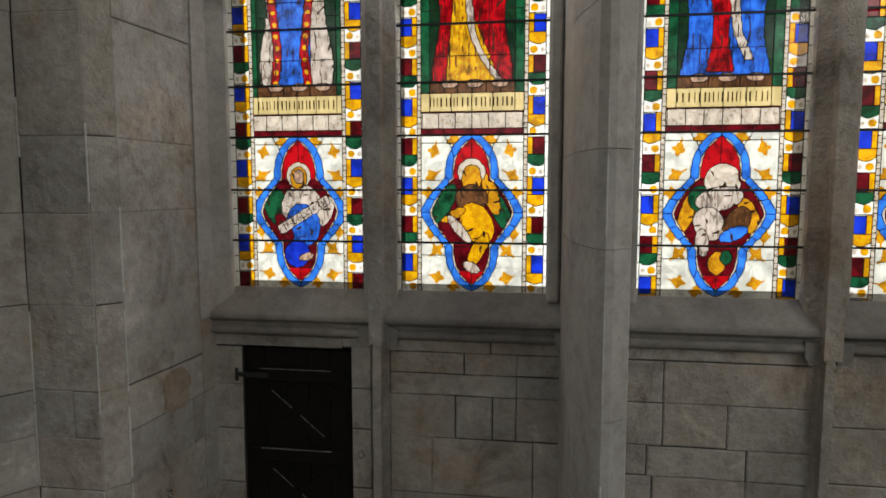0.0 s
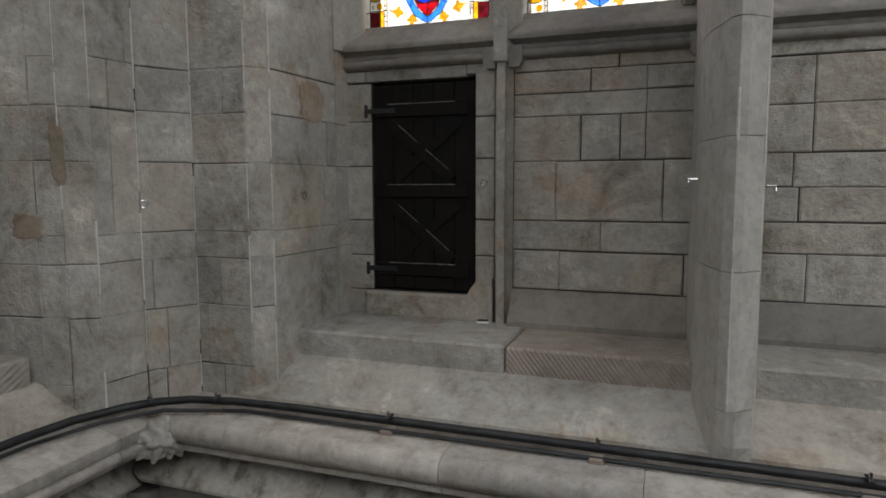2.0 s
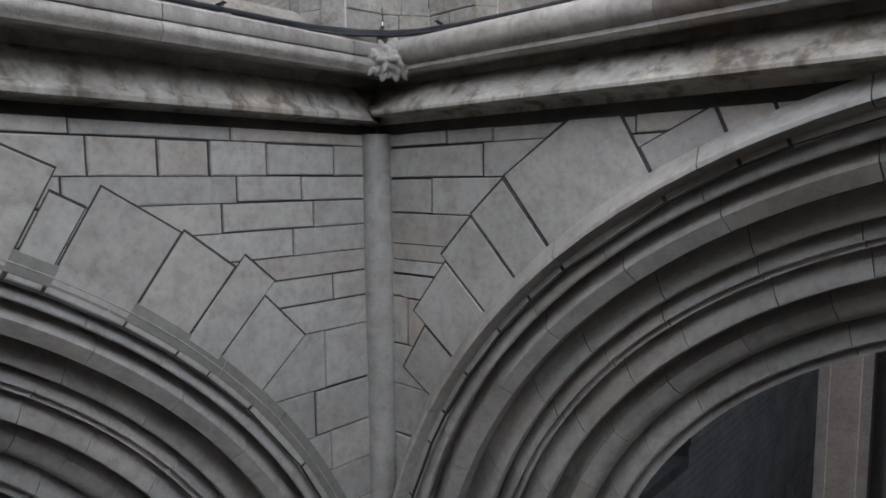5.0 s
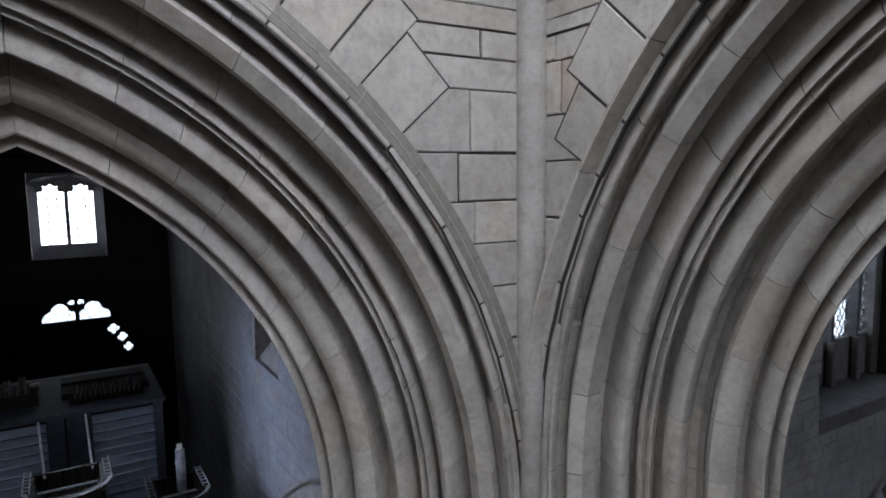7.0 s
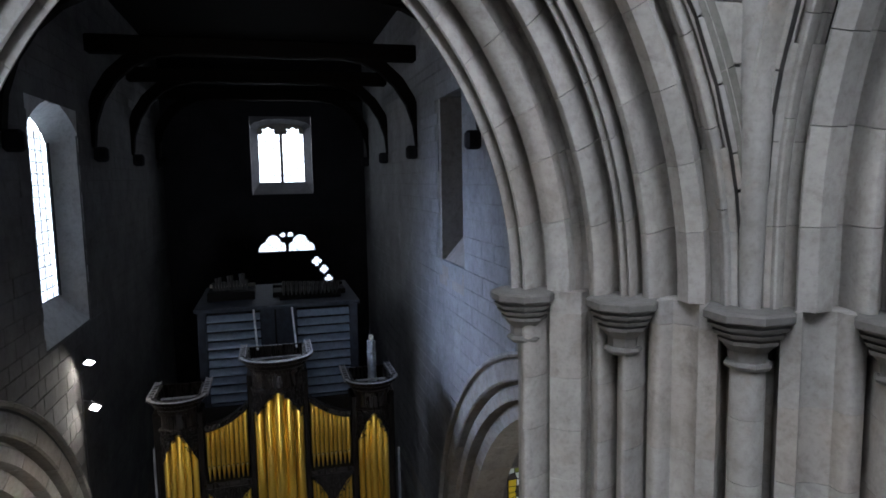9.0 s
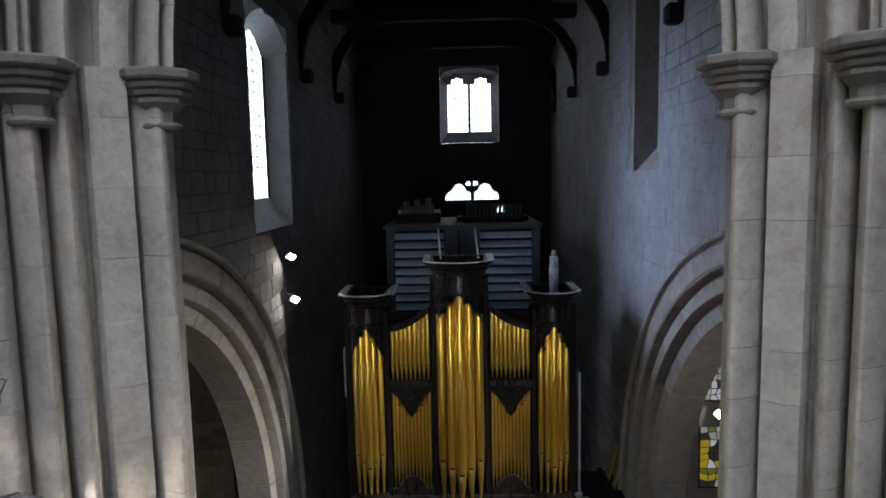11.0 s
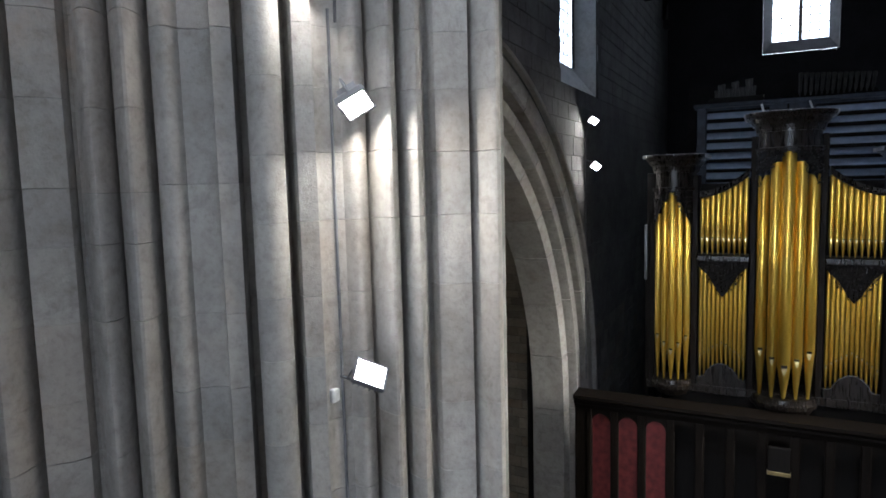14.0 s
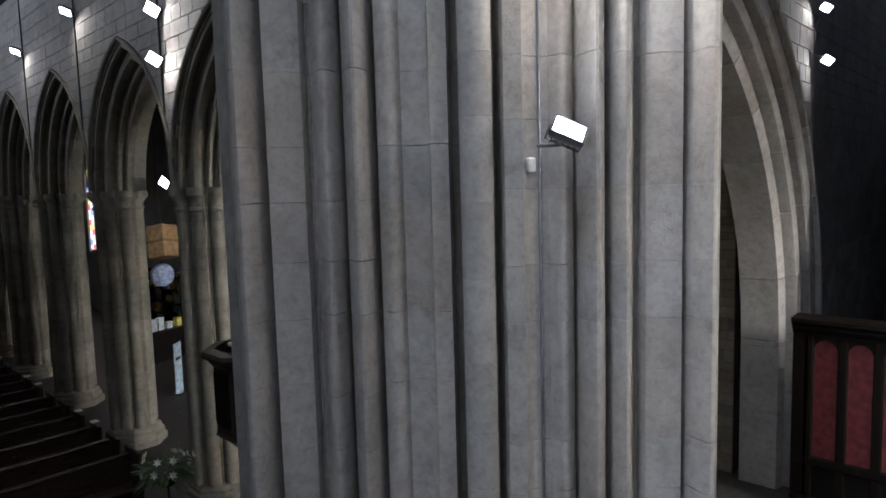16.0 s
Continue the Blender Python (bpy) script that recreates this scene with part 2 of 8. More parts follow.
STONE_SOOT = stone_material("sooty carved stone", (0.09, 0.085, 0.08), (0.15, 0.142, 0.13), (0.21, 0.2, 0.185), stain=0.5, random=0.3)
CLEAR = glass_material("old clear glass", (0.85, 0.88, 0.9), 0.12)
LAMP_GLOW = glow_material("floodlight face", (1.0, 0.97, 0.9), 30.0)
AISLE_GLASS = [glow_material("aisle glass %d" % i, c, 0.9) for i, c in enumerate(((0.9, 0.9, 0.95), (0.2, 0.3, 0.8), (0.85, 0.85, 0.8), (0.7, 0.12, 0.1), (0.8, 0.65, 0.2)))]
RED_PAINT = plain_material("red painted panel", (0.17, 0.026, 0.024), 0.7, 0.0, 0.3)


# ---- building blocks ----
def link_mesh(name, bm, mat, smooth=None):
    me = bpy.data.meshes.new(name)
    bm.normal_update()
    bm.to_mesh(me)
    bm.free()
    if smooth:
        me.shade_smooth()
        me.set_sharp_from_angle(angle=radians(smooth))
    if mat:
        me.materials.append(mat)
    return me


def part(name, bm, mat, parent, label="", smooth=None, m=None):
    me = bm if isinstance(bm, bpy.types.Mesh) else link_mesh(name, bm, mat, smooth)
    ob = new(name, me)
    ob.parent = parent
    if m is not None:
        ob.matrix_basis = m
    if label:
        ob["label"] = label
    return ob


def thing(name, label, category, m=None, group="", kind=""):
    ob = new(name)
    ob.empty_display_size = 0.1
    if m is not None:
        ob.matrix_basis = m
    return tagged(ob, label, category, group, kind)


def solid(name, bm, mat, label, category, group="", kind="", smooth=None, m=None):
    ob = new(name, link_mesh(name, bm, mat, smooth))
    if m is not None:
        ob.matrix_basis = m
    return tagged(ob, label, category, group, kind)


def cuboid(bm, x0, x1, y0, y1, z0, z1, bevel=0.0):
    vs = [bm.verts.new(p) for p in ((x0, y0, z0), (x1, y0, z0), (x1, y1, z0), (x0, y1, z0), (x0, y0, z1), (x1, y0, z1), (x1, y1, z1), (x0, y1, z1))]
    fs = [bm.faces.new([vs[i] for i in f]) for f in ((3, 2, 1, 0), (4, 5, 6, 7), (0, 1, 5, 4), (1, 2, 6, 5), (2, 3, 7, 6), (3, 0, 4, 7))]
    if bevel:
        es = {e for f in fs for e in f.edges}
        bmesh.ops.bevel(bm, geom=list(es), offset=bevel, segments=1, affect="EDGES")
    return bm


def box(x0, x1, y0, y1, z0, z1, bevel=0.0):
    return cuboid(bmesh.new(), x0, x1, y0, y1, z0, z1, bevel)


def prism(bm, poly, f, d0, d1):
    """A flat polygon given a depth; f(a, b, d) lays it into space."""
    area = sum(a[0] * b[1] - b[0] * a[1] for a, b in zip(poly, poly[1:] + poly[:1]))
    poly = poly if area > 0 else poly[::-1]
    lo = [bm.verts.new(f(a, b, d0)) for a, b in poly]
    hi = [bm.verts.new(f(a, b, d1)) for a, b in poly]
    bm.faces.new(lo[::-1])
    bm.faces.new(hi)
    for i in range(len(poly)):
        j = (i + 1) % len(poly)
        bm.faces.new((lo[i], lo[j], hi[j], hi[i]))
    return bm


def rings(bm, loops, closed=True, caps=True):
    """Skin over loops of points."""
    rows = [[bm.verts.new(p) for p in loop] for loop in loops]
    n = len(rows[0])
    for a, b in zip(rows, rows[1:]):
        for i in range(n if closed else n - 1):
            j = (i + 1) % n
            bm.faces.new((a[i], a[j], b[j], b[i]))
    if caps and closed:
        bm.faces.new(rows[0][::-1])
        bm.faces.new(rows[-1])
    return bm


def fixed(bm):
    bmesh.ops.recalc_face_normals(bm, faces=bm.faces[:])
    return bm


def lathe(bm, profile, sides=16, turn=0.0, at=(0, 0, 0), flat=1.0):
    loops = []
    for r, z in profile:
        loops.append([(at[0] + r * math.cos(turn + 2 * math.pi * i / sides), at[1] + flat * r * math.sin(turn + 2 * math.pi * i / sides), at[2] + z) for i in range(sides)])
    return rings(bm, loops)


def tube(bm, points, r, sides=8):
    pts = [Vector(p) for p in points]
    loops = []
    for i, p in enumerate(pts):
        d = (pts[min(i + 1, len(pts) - 1)] - pts[max(i - 1, 0)]).normalized()
        a = d.orthogonal().normalized() if i == 0 else (a - d * a.dot(d)).normalized()
        b = d.cross(a)
        loops.append([p + r * (math.cos(2 * math.pi * k / sides) * a + math.sin(2 * math.pi * k / sides) * b) for k in range(sides)])
    return rings(bm, loops)


def clip_half(poly, nx, ny, c):
    """Keeps the part of a convex polygon where nx * a + ny * b >= c."""
    out = []
    for p, q in zip(poly, poly[1:] + poly[:1]):
        dp, dq = nx * p[0] + ny * p[1] - c, nx * q[0] + ny * q[1] - c
        if dp >= 0:
            out.append(p)
        if dp * dq < 0:
            k = dp / (dp - dq)
            out.append((p[0] + k * (q[0] - p[0]), p[1] + k * (q[1] - p[1])))
    return out


def shrink(poly, d):
    cx, cy = sum(p[0] for p in poly) / len(poly), sum(p[1] for p in poly) / len(poly)
    out = []
    for a, b in poly:
        l = math.hypot(a - cx, b - cy) or 1
        k = max(0.2, 1 - d * 1.3 / l)
        out.append((cx + (a - cx) * k, cy + (b - cy) * k))
    return out


def unit_stones(seed, count=8, worn=1.0):
    """Block meshes of one unit, with worn arrises."""
    rnd, made = random.Random(seed), []
    for _ in range(count):
        bm = bmesh.new()
        j = lambda: worn * rnd.uniform(-0.006, 0.006)
        back = [(-0.5, -0.5, -1), (0.5, -0.5, -1), (0.5, 0.5, -1), (-0.5, 0.5, -1)]
        rim = [(-0.5 + j(), -0.5 + j(), -0.12), (0.5 + j(), -0.5 + j(), -0.12), (0.5 + j(), 0.5 + j(), -0.12), (-0.5 + j(), 0.5 + j(), -0.12)]
        e, g = worn * rnd.uniform(0.008, 0.016), worn * rnd.uniform(0.016, 0.03)
        face = [(-0.5 + e, -0.5 + g, j()), (0.5 - e, -0.5 + g, j()), (0.5 - e, 0.5 - g, j()), (-0.5 + e, 0.5 - g, j())]
        rings(bm, [back, rim, face])
        made.append(fixed(bm))
    return made


def frame_of(origin, along, up):
    a, u = Vector(along).normalized(), Vector(up).normalized()
    return Matrix.Translation(origin) @ Matrix((a, u, a.cross(u))).transposed().to_4x4()


UNIT = {}


def ashlar(parent, wall, width, height, mat, course=(0.24, 0.36), length=(0.35, 0.85), gap=0.006, proud=0.004, seed=1, keep=None, cut=None, limit=300, loose=None, name="stone"):
    """Courses of blocks over a wall face. wall: frame with x along, y up, z out. keep(a, b, w, h): whether a block stands. cut(poly): what an opening leaves of it, as a list of polygons. loose: share of open joints among tight ones."""
    rnd = random.Random(seed)
    key = mat.name + (" tight" if loose is not None else "")
    if key not in UNIT:
        UNIT[key] = [link_mesh(name, bm, mat) for bm in unit_stones(len(UNIT) + 3, worn=1.0 if loose is None else 0.3)]
    wide = gap
    b, done, spare = 0.0, 0, bmesh.new()
    while b < height - 0.02:
        h = min(rnd.uniform(*course), height - b)
        if height - b - h < course[0] * 0.6:
            h = height - b
        a = -rnd.uniform(0, length[0])
        while a < width - 0.02:
            w = rnd.uniform(*length)
            if width - a - w < length[0] * 0.5:
                w = width - a
            a0, a1 = max(a, 0), min(a + w, width)
            a += w
            if a1 - a0 < 0.06 or (keep and not keep((a0 + a1) / 2, b + h / 2, a1 - a0, h)):
                continue
            if loose is not None:
                gap = wide if rnd.random() < loose else 0.0016
            poly, whole = [(a0 + gap / 2, b + gap / 2), (a1 - gap / 2, b + gap / 2), (a1 - gap / 2, b + h - gap / 2), (a0 + gap / 2, b + h - gap / 2)], True
            if cut:
                left = cut(poly)
                whole = left == [poly]
                polys = [p for p in left if len(p) > 2 and abs(sum(u[0] * v[1] - v[0] * u[1] for u, v in zip(p, p[1:] + p[:1]))) > 0.0016]
            else:
                polys = [poly]
            out = rnd.uniform(0, proud)
            for poly in polys:
                if done < limit:
                    done += 1
                    if whole:
                        m = wall @ Matrix.Translation(((a0 + a1) / 2, b + h / 2, out)) @ Matrix.Diagonal((a1 - a0 - gap, h - gap, 0.06, 1))
                        part(name, rnd.choice(UNIT[key]), None, parent, m=m)
                    else:
                        bm = bmesh.new()
                        inner = shrink(poly, 0.007)
                        rings(bm, [[(p[0], p[1], -0.06) for p in poly], [(p[0], p[1], out - 0.007) for p in poly], [(p[0], p[1], out) for p in inner]])
                        part(name, fixed(bm), mat, parent, m=wall)
                else:
                    inner = shrink(poly, 0.007)
                    rings(spare, [[(p[0], p[1], -0.06) for p in poly], [(p[0], p[1], out - 0.007) for p in poly], [(p[0], p[1], out) for p in inner]])
        b += h
    if spare.verts:
        ob = part("masonry", fixed(spare), mat, parent, m=wall)
        ob["kind"] = "stuff"
    else:
        spare.free()


def laid(parent, wall, width, rows, mat, seed=1, cut=None, gaps=(0.0015, 0.004, 0.01), length=(0.35, 0.7), free=None, base=0.0, proud=0.005, name="stone", edge=0.008):
    """Courses of known height. rows: (top, upright joints); free: the stretch in which further joints are put by chance."""
    rnd = random.Random(seed)
    b0 = base
    for top, known in rows:
        joints = sorted({0.0, width} | {a for a in known if 0.03 < a < width - 0.03})
        if free:
            a = free[0] + rnd.uniform(*length)
            while a < min(free[1], width):
                if all(abs(a - q) > length[0] * 0.7 for q in joints):
                    joints.append(a)
                a += rnd.uniform(*length)
            joints.sort()
        for a0, a1 in zip(joints, joints[1:]):
            g0, g1, h0, h1 = (rnd.choice(gaps) / 2 for _ in range(4))
            poly = [(a0 + g0, b0 + h0), (a1 - g1, b0 + h0), (a1 - g1, top - h1), (a0 + g0, top - h1)]
            out = rnd.uniform(0, proud)
            for p in (cut(poly) if cut else [poly]):
                if len(p) > 2 and abs(sum(u[0] * v[1] - v[0] * u[1] for u, v in zip(p, p[1:] + p[:1]))) > 0.0016:
                    # a worn outline: each side bends a little
                    q = []
                    for u, v in zip(p, p[1:] + p[:1]):
                        q += [u, ((u[0] + v[0]) / 2 + rnd.uniform(-0.002, 0.002), (u[1] + v[1]) / 2 + rnd.uniform(-0.002, 0.002))]
                    inner = shrink(q, edge)
                    bm = rings(bmesh.new(), [[(x, y, -0.05) for x, y in q], [(x, y, out - edge * 0.8) for x, y in q], [(x, y, out) for x, y in inner]])
                    part(name, fixed(bm), mat, parent, m=wall)
        b0 = top


# ---- the crossing: four moulded arches on clustered piers ----
SPRING = 10.4
ROOT = math.sqrt(0.5)


def arc_points(s0, s1, base, rise, n=7):
    return [(s0 + (s1 - s0) * i / n, base + rise * math.sin(math.pi * i / n)) for i in range(n + 1)]


# mouldings of the arches, from the wall face inwards: (distance along the splay, relief)
ARCH_ORDERS = [
    [(-0.06, -0.5), (-0.06, -0.03), (0.0, -0.045), (0.018, -0.005), (0.05, 0.0), (0.058, -0.07)] + arc_points(0.066, 0.16, -0.045, 0.085, 7) + [(0.158, -0.12), (0.17, -0.18), (0.195, -0.2), (0.22, -0.17), (0.228, -0.5)],
    [(0.23, -0.5), (0.23, -0.2), (0.234, 0.02), (0.246, 0.045), (0.355, 0.055), (0.445, -0.055), (0.438, -0.16), (0.45, -0.24), (0.485, -0.265), (0.53, -0.21), (0.565, -0.11)] + arc_points(0.58, 0.695, -0.07, 0.06, 6) + [(0.698, -0.18), (0.72, -0.24), (0.742, -0.22), (0.747, -0.5)],
    [(0.749, -0.5), (0.749, -0.17)] + arc_points(0.755, 0.803, -0.075, 0.075, 4) + [(0.808, -0.07)] + arc_points(0.813, 0.865, -0.07, 0.065, 4) + [(0.866, -0.18), (0.895, -0.26), (0.936, -0.2)] + arc_points(0.94, 1.11, -0.09, 0.135, 8) + [(1.108, -0.18), (1.14, -0.255), (1.2, -0.24), (1.236, -0.15), (1.245, -0.5)],
    [(1.247, -0.5), (1.247, -0.11), (1.26, -0.055)] + arc_points(1.27, 1.44, -0.05, 0.03, 6) + [(1.443, -0.15), (1.475, -0.26), (1.535, -0.25), (1.56, -0.15)] + arc_points(1.562, 1.655, -0.075, 0.095, 5) + [(1.658, -0.12), (1.674, -0.12)] + arc_points(1.68, 1.765, -0.1, 0.105, 6) + [(1.78, -0.2), (1.78, -0.5)],
]
# mouldings of the piers
JAMB_ORDERS = [
    [(0.05, -0.5), (0.05, -0.22), (0.12, -0.21), (0.14, -0.09), (0.158, 0.03), (0.28, 0.055), (0.288, -0.01), (0.33, -0.045), (0.4, -0.06), (0.46, -0.06)] + arc_points(0.475, 0.648, -0.065, 0.075, 8) + [(0.645, -0.17), (0.66, -0.22), (0.66, -0.5)],
    [(0.662, -0.5), (0.662, -0.2), (0.687, -0.16)] + arc_points(0.69, 0.878, -0.085, 0.175, 9) + [(0.876, -0.18), (0.89, -0.23), (0.905, -0.19)] + arc_points(0.908, 1.078, -0.1, 0.14, 8) + [(1.085, -0.15), (1.115, -0.18), (1.135, -0.16), (1.14, -0.5)],
    [(1.142, -0.5), (1.142, -0.14), (1.16, -0.06), (1.25, -0.015), (1.4, -0.005), (1.402, -0.17), (1.42, -0.23), (1.444, -0.18)] + arc_points(1.448, 1.678, -0.095, 0.215, 10) + [(1.69, -0.2), (1.69, -0.5)],
]


def uv(s, n):
    return 1.24 - (s + n) * ROOT, 1.24 - (s - n) * ROOT


ARCHES = {  # name: half span, arc radius, height of the arc's centre, lay(a, v, z)
    "north": (1.93, 3.31, 10.4, lambda a, v, z: (-4.65 + v, a - 0.015, z)),
    "east": (2.48, 3.12, 10.95, lambda a, v, z: (0.35 + a, 4.45 - v, z)),
    "west": (2.48, 3.12, 10.95, lambda a, v, z: (0.35 - a, -4.48 + v, z)),
    "south": (1.93, 3.31, 10.4, lambda a, v, z: (5.35 - v, -0.015 - a, z)),
}


def arch_point(spec, side, u, v, p):
    """p below 0: height on the jamb from the floor, 0 to 1: along the arc."""
    half, r, zc, lay = spec
    c = half - r
    end = math.acos(-c / (r + u))
    th = p * end
    return lay(side * (c + (r + u) * math.cos(th)), v, zc + (r + u) * math.sin(th))


def arch_piece(spec, side, order, p0, p1, steps):
    bm = bmesh.new()
    ring = [uv(s, n) for s, n in order]
    rings(bm, [[arch_point(spec, side, u, v, p0 + (p1 - p0) * k / steps) for u, v in ring] for k in range(steps + 1)])
    return fixed(bm)


def jamb_piece(spec, side, order, z0, z1):
    half, r, zc, lay = spec
    bm = bmesh.new()
    ring = [uv(s, n) for s, n in order]
    rings(bm, [[lay(side * (half + u), v, z) for u, v in ring] for z in (z0, z1)])
    return fixed(bm)


CORE = [uv(0.03, -0.37), uv(1.6, -0.37), (0.2, -0.14), (0.22, -0.35), (1.1, -1.25), (1.75, -1.25), (1.75, 1.05)]


def arch_core(spec, side):
    half, r, zc, lay = spec
    bm = bmesh.new()
    loops = [[lay(side * (half + u), v, z) for u, v in CORE] for z in (0.0, zc - 0.001)]
    loops += [[arch_point(spec, side, u, v, k / 14) for u, v in CORE] for k in range(15)]
    rings(bm, loops)
    return fixed(bm)


def courses(z0, z1, lo, hi, rnd):
    zs = [z0]
    while zs[-1] < z1 - hi:
        zs.append(zs[-1] + rnd.uniform(lo, hi))
    return zs + [z1]


def crossing_arch(name, pieces):
    spec = ARCHES[name]
    rnd = random.Random(len(name) * 7 + 1)
    root = thing("arch_" + name, "tall pointed stone crossing arch with deep roll and hollow mouldings", "arch", kind="structure")
    for side in (-1, 1):
        part("core", arch_core(spec, side), MORTAR_PALE, root)
        if name not in pieces:
            for order in JAMB_ORDERS:
                part("moulding", arch_piece(spec, side, order, 0, 1, 14), STONE, root, smooth=40)
                part("moulding", jamb_piece(spec, side, order, 0 if name == "south" else SPRING - 0.4, spec[2]), STONE, root, smooth=40)
        for order in ARCH_ORDERS if name in pieces else ():
            p = 0.0
            while p < 0.999:
                q = p + rnd.uniform(0.085, 0.14)
                q = 1.0 if q > 0.93 else q
                part("voussoir", arch_piece(spec, side, order, p + 0.0006, q - 0.0006, 4), STONE, root, smooth=40)
                p = q
            if spec[2] > SPRING:
                part("voussoir", jamb_piece(spec, side, order, SPRING + 0.002, spec[2] - 0.003), STONE, root, smooth=40)
        if name in pieces:
            lift = 0.13 if name == "east" else 0.035
            hood = [(1.25, 1.1), (1.255, 1.24 + lift * 0.6), (1.275, 1.24 + lift), (1.3, 1.24 + lift), (1.4, 1.252), (1.4, 1.1)]
            if name == "north":   # a flat fillet of cement in place of a hood
                hood = [(1.235, 1.1), (1.235, 1.232), (1.255, 1.256), (1.365, 1.254), (1.375, 1.246), (1.375, 1.1)]
            p = 0.12
            while p < 0.999:
                q = p + rnd.uniform(0.1, 0.16)
                q = 1.0 if q > 0.93 else q
                bm = rings(bmesh.new(), [[arch_point(spec, side, u, v, p + 0.0005 + (q - p - 0.001) * k / 4) for u, v in hood] for k in range(5)])
                part("hood_stone", fixed(bm), CEMENT if name == "north" else STONE, root, smooth=40)
                p = q
            fill = [(1.17, 0.9), (1.17, 1.17), (1.2, 1.215), (1.5, 1.215), (1.5, 0.9)]
            for z0, z1 in ((SPRING + 0.002, spec[2] - 0.002),) if spec[2] > SPRING else ():
                part("hood_stone", fixed(rings(bmesh.new(), [[spec[3](side * (spec[0] + u), v, z) for u, v in fill] for z in (z0, z1)])), STONE, root, smooth=40)
            for p0, p1 in ((0.0, 0.09), (0.09, 0.19)):
                part("hood_stone", fixed(rings(bmesh.new(), [[arch_point(spec, side, u, v, p0 + 0.0005 + (p1 - p0 - 0.001) * k / 3) for u, v in fill] for k in range(4)])), STONE, root, smooth=40)
    return root


def pier_half(root, name, side, seed):
    """The jamb of one arch in courses, with its shafts."""
    spec = ARCHES[name]
    rnd = random.Random(seed)
    shared = courses(0.0, SPRING, 0.36, 0.54, rnd)
    for order in JAMB_ORDERS:
        # most courses run through; some stones are bonded into the next one or split
        zs = [0.0]
        for z in shared[1:-1]:
            if rnd.random() > 0.14 or z - zs[-1] > 0.7:
                zs.append(z + (rnd.uniform(-0.09, 0.09) if rnd.random() < 0.12 else rnd.uniform(-0.006, 0.006)))
        zs.append(SPRING)
        for z0, z1 in zip(zs, zs[1:]):
            g = rnd.uniform(0.0015, 0.0045)
            part("stone", jamb_piece(spec, side, order, z0 + g, z1 - 0.001), STONE_PIER, root, smooth=40)


def capital(root, x, y, turn, r=0.255, shaft=0.1):
    r *= 1.08
    prof = [(shaft + 0.005, -0.42), (shaft + 0.035, -0.405), (shaft + 0.045, -0.385), (shaft + 0.03, -0.365), (shaft + 0.01, -0.36), (shaft + 0.015, -0.29), (r * 0.6, -0.235), (r * 0.66, -0.228), (r * 0.68, -0.2), (r * 0.6, -0.196), (r * 0.6, -0.186),
            (r * 0.74, -0.178), (r * 0.8, -0.15), (r * 0.71, -0.146), (r * 0.71, -0.135), (r * 0.85, -0.126), (r * 0.9, -0.1), (r * 0.81, -0.096), (r * 0.81, -0.084), (r * 0.95, -0.074), (r, -0.06), (r, -0.015), (r * 0.94, 0.0)]
    bm = lathe(bmesh.new(), prof, 8, turn, (x, y, SPRING))
    part("capital", fixed(bm), STONE_SOOT, root, "moulded octagonal stone capital, dark with soot", smooth=20)


def crossing_pier(root_name, first, second, pieces):
    root = thing(root_name, "clustered sandstone crossing pier with attached shafts", "pier", kind="structure")
    ends = []
    for name, side in (first, second):
        half, r, zc, lay = ARCHES[name]
        if pieces:
            pier_half(root, name, side, len(root_name) + side + len(name))
        at = lambda s, n: lay(side * (half + uv(s, n)[0]), uv(s, n)[1], 0)
        for s in (0.82, 1.615):
            x, y, _ = at(s, 0.0)
            capital(root, x, y, math.pi / 8)
        ends.append(at(0.0, 0.02))
    x, y = (ends[0][0] + ends[1][0]) / 2, (ends[0][1] + ends[1][1]) / 2
    rnd = random.Random(5)
    zs = courses(0.0, SPRING - 0.4, 0.4, 0.6, rnd)
    prof = []
    for i in range(18):
        th = 2 * math.pi * i / 18
        prof.append((x + 0.115 * math.cos(th), y + 0.115 * math.sin(th)))
    for z0, z1 in zip(zs, zs[1:]):
        part("shaft", fixed(rings(bmesh.new(), [[(a, b, z) for a, b in prof] for z in (z0 + 0.0015, z1 - 0.0015)])), STONE, root, smooth=40)
    capital(root, x, y, math.pi / 8, 0.28, 0.115)
    bm = bmesh.new()
    rings(bm, [[(x + k * math.cos(2 * math.pi * i / 12), y + k * math.sin(2 * math.pi * i / 12), z) for i in range(12)] for k, z in ((0.07, SPRING), (0.09, SPRING + 0.9), (0.115, SPRING + 1.7), (0.12, 15.22))])
    part("corner_shaft", fixed(bm), STONE, root, smooth=40)
    return root


for _name in ARCHES:
    crossing_arch(_name, ("north", "east"))
crossing_pier("pier_1", ("north", 1), ("east", -1), True)
crossing_pier("pier_2", ("north", -1), ("west", 1), True)
crossing_pier("pier_3", ("south", 1), ("west", -1), False)
crossing_pier("pier_4", ("south", -1), ("east", 1), False)


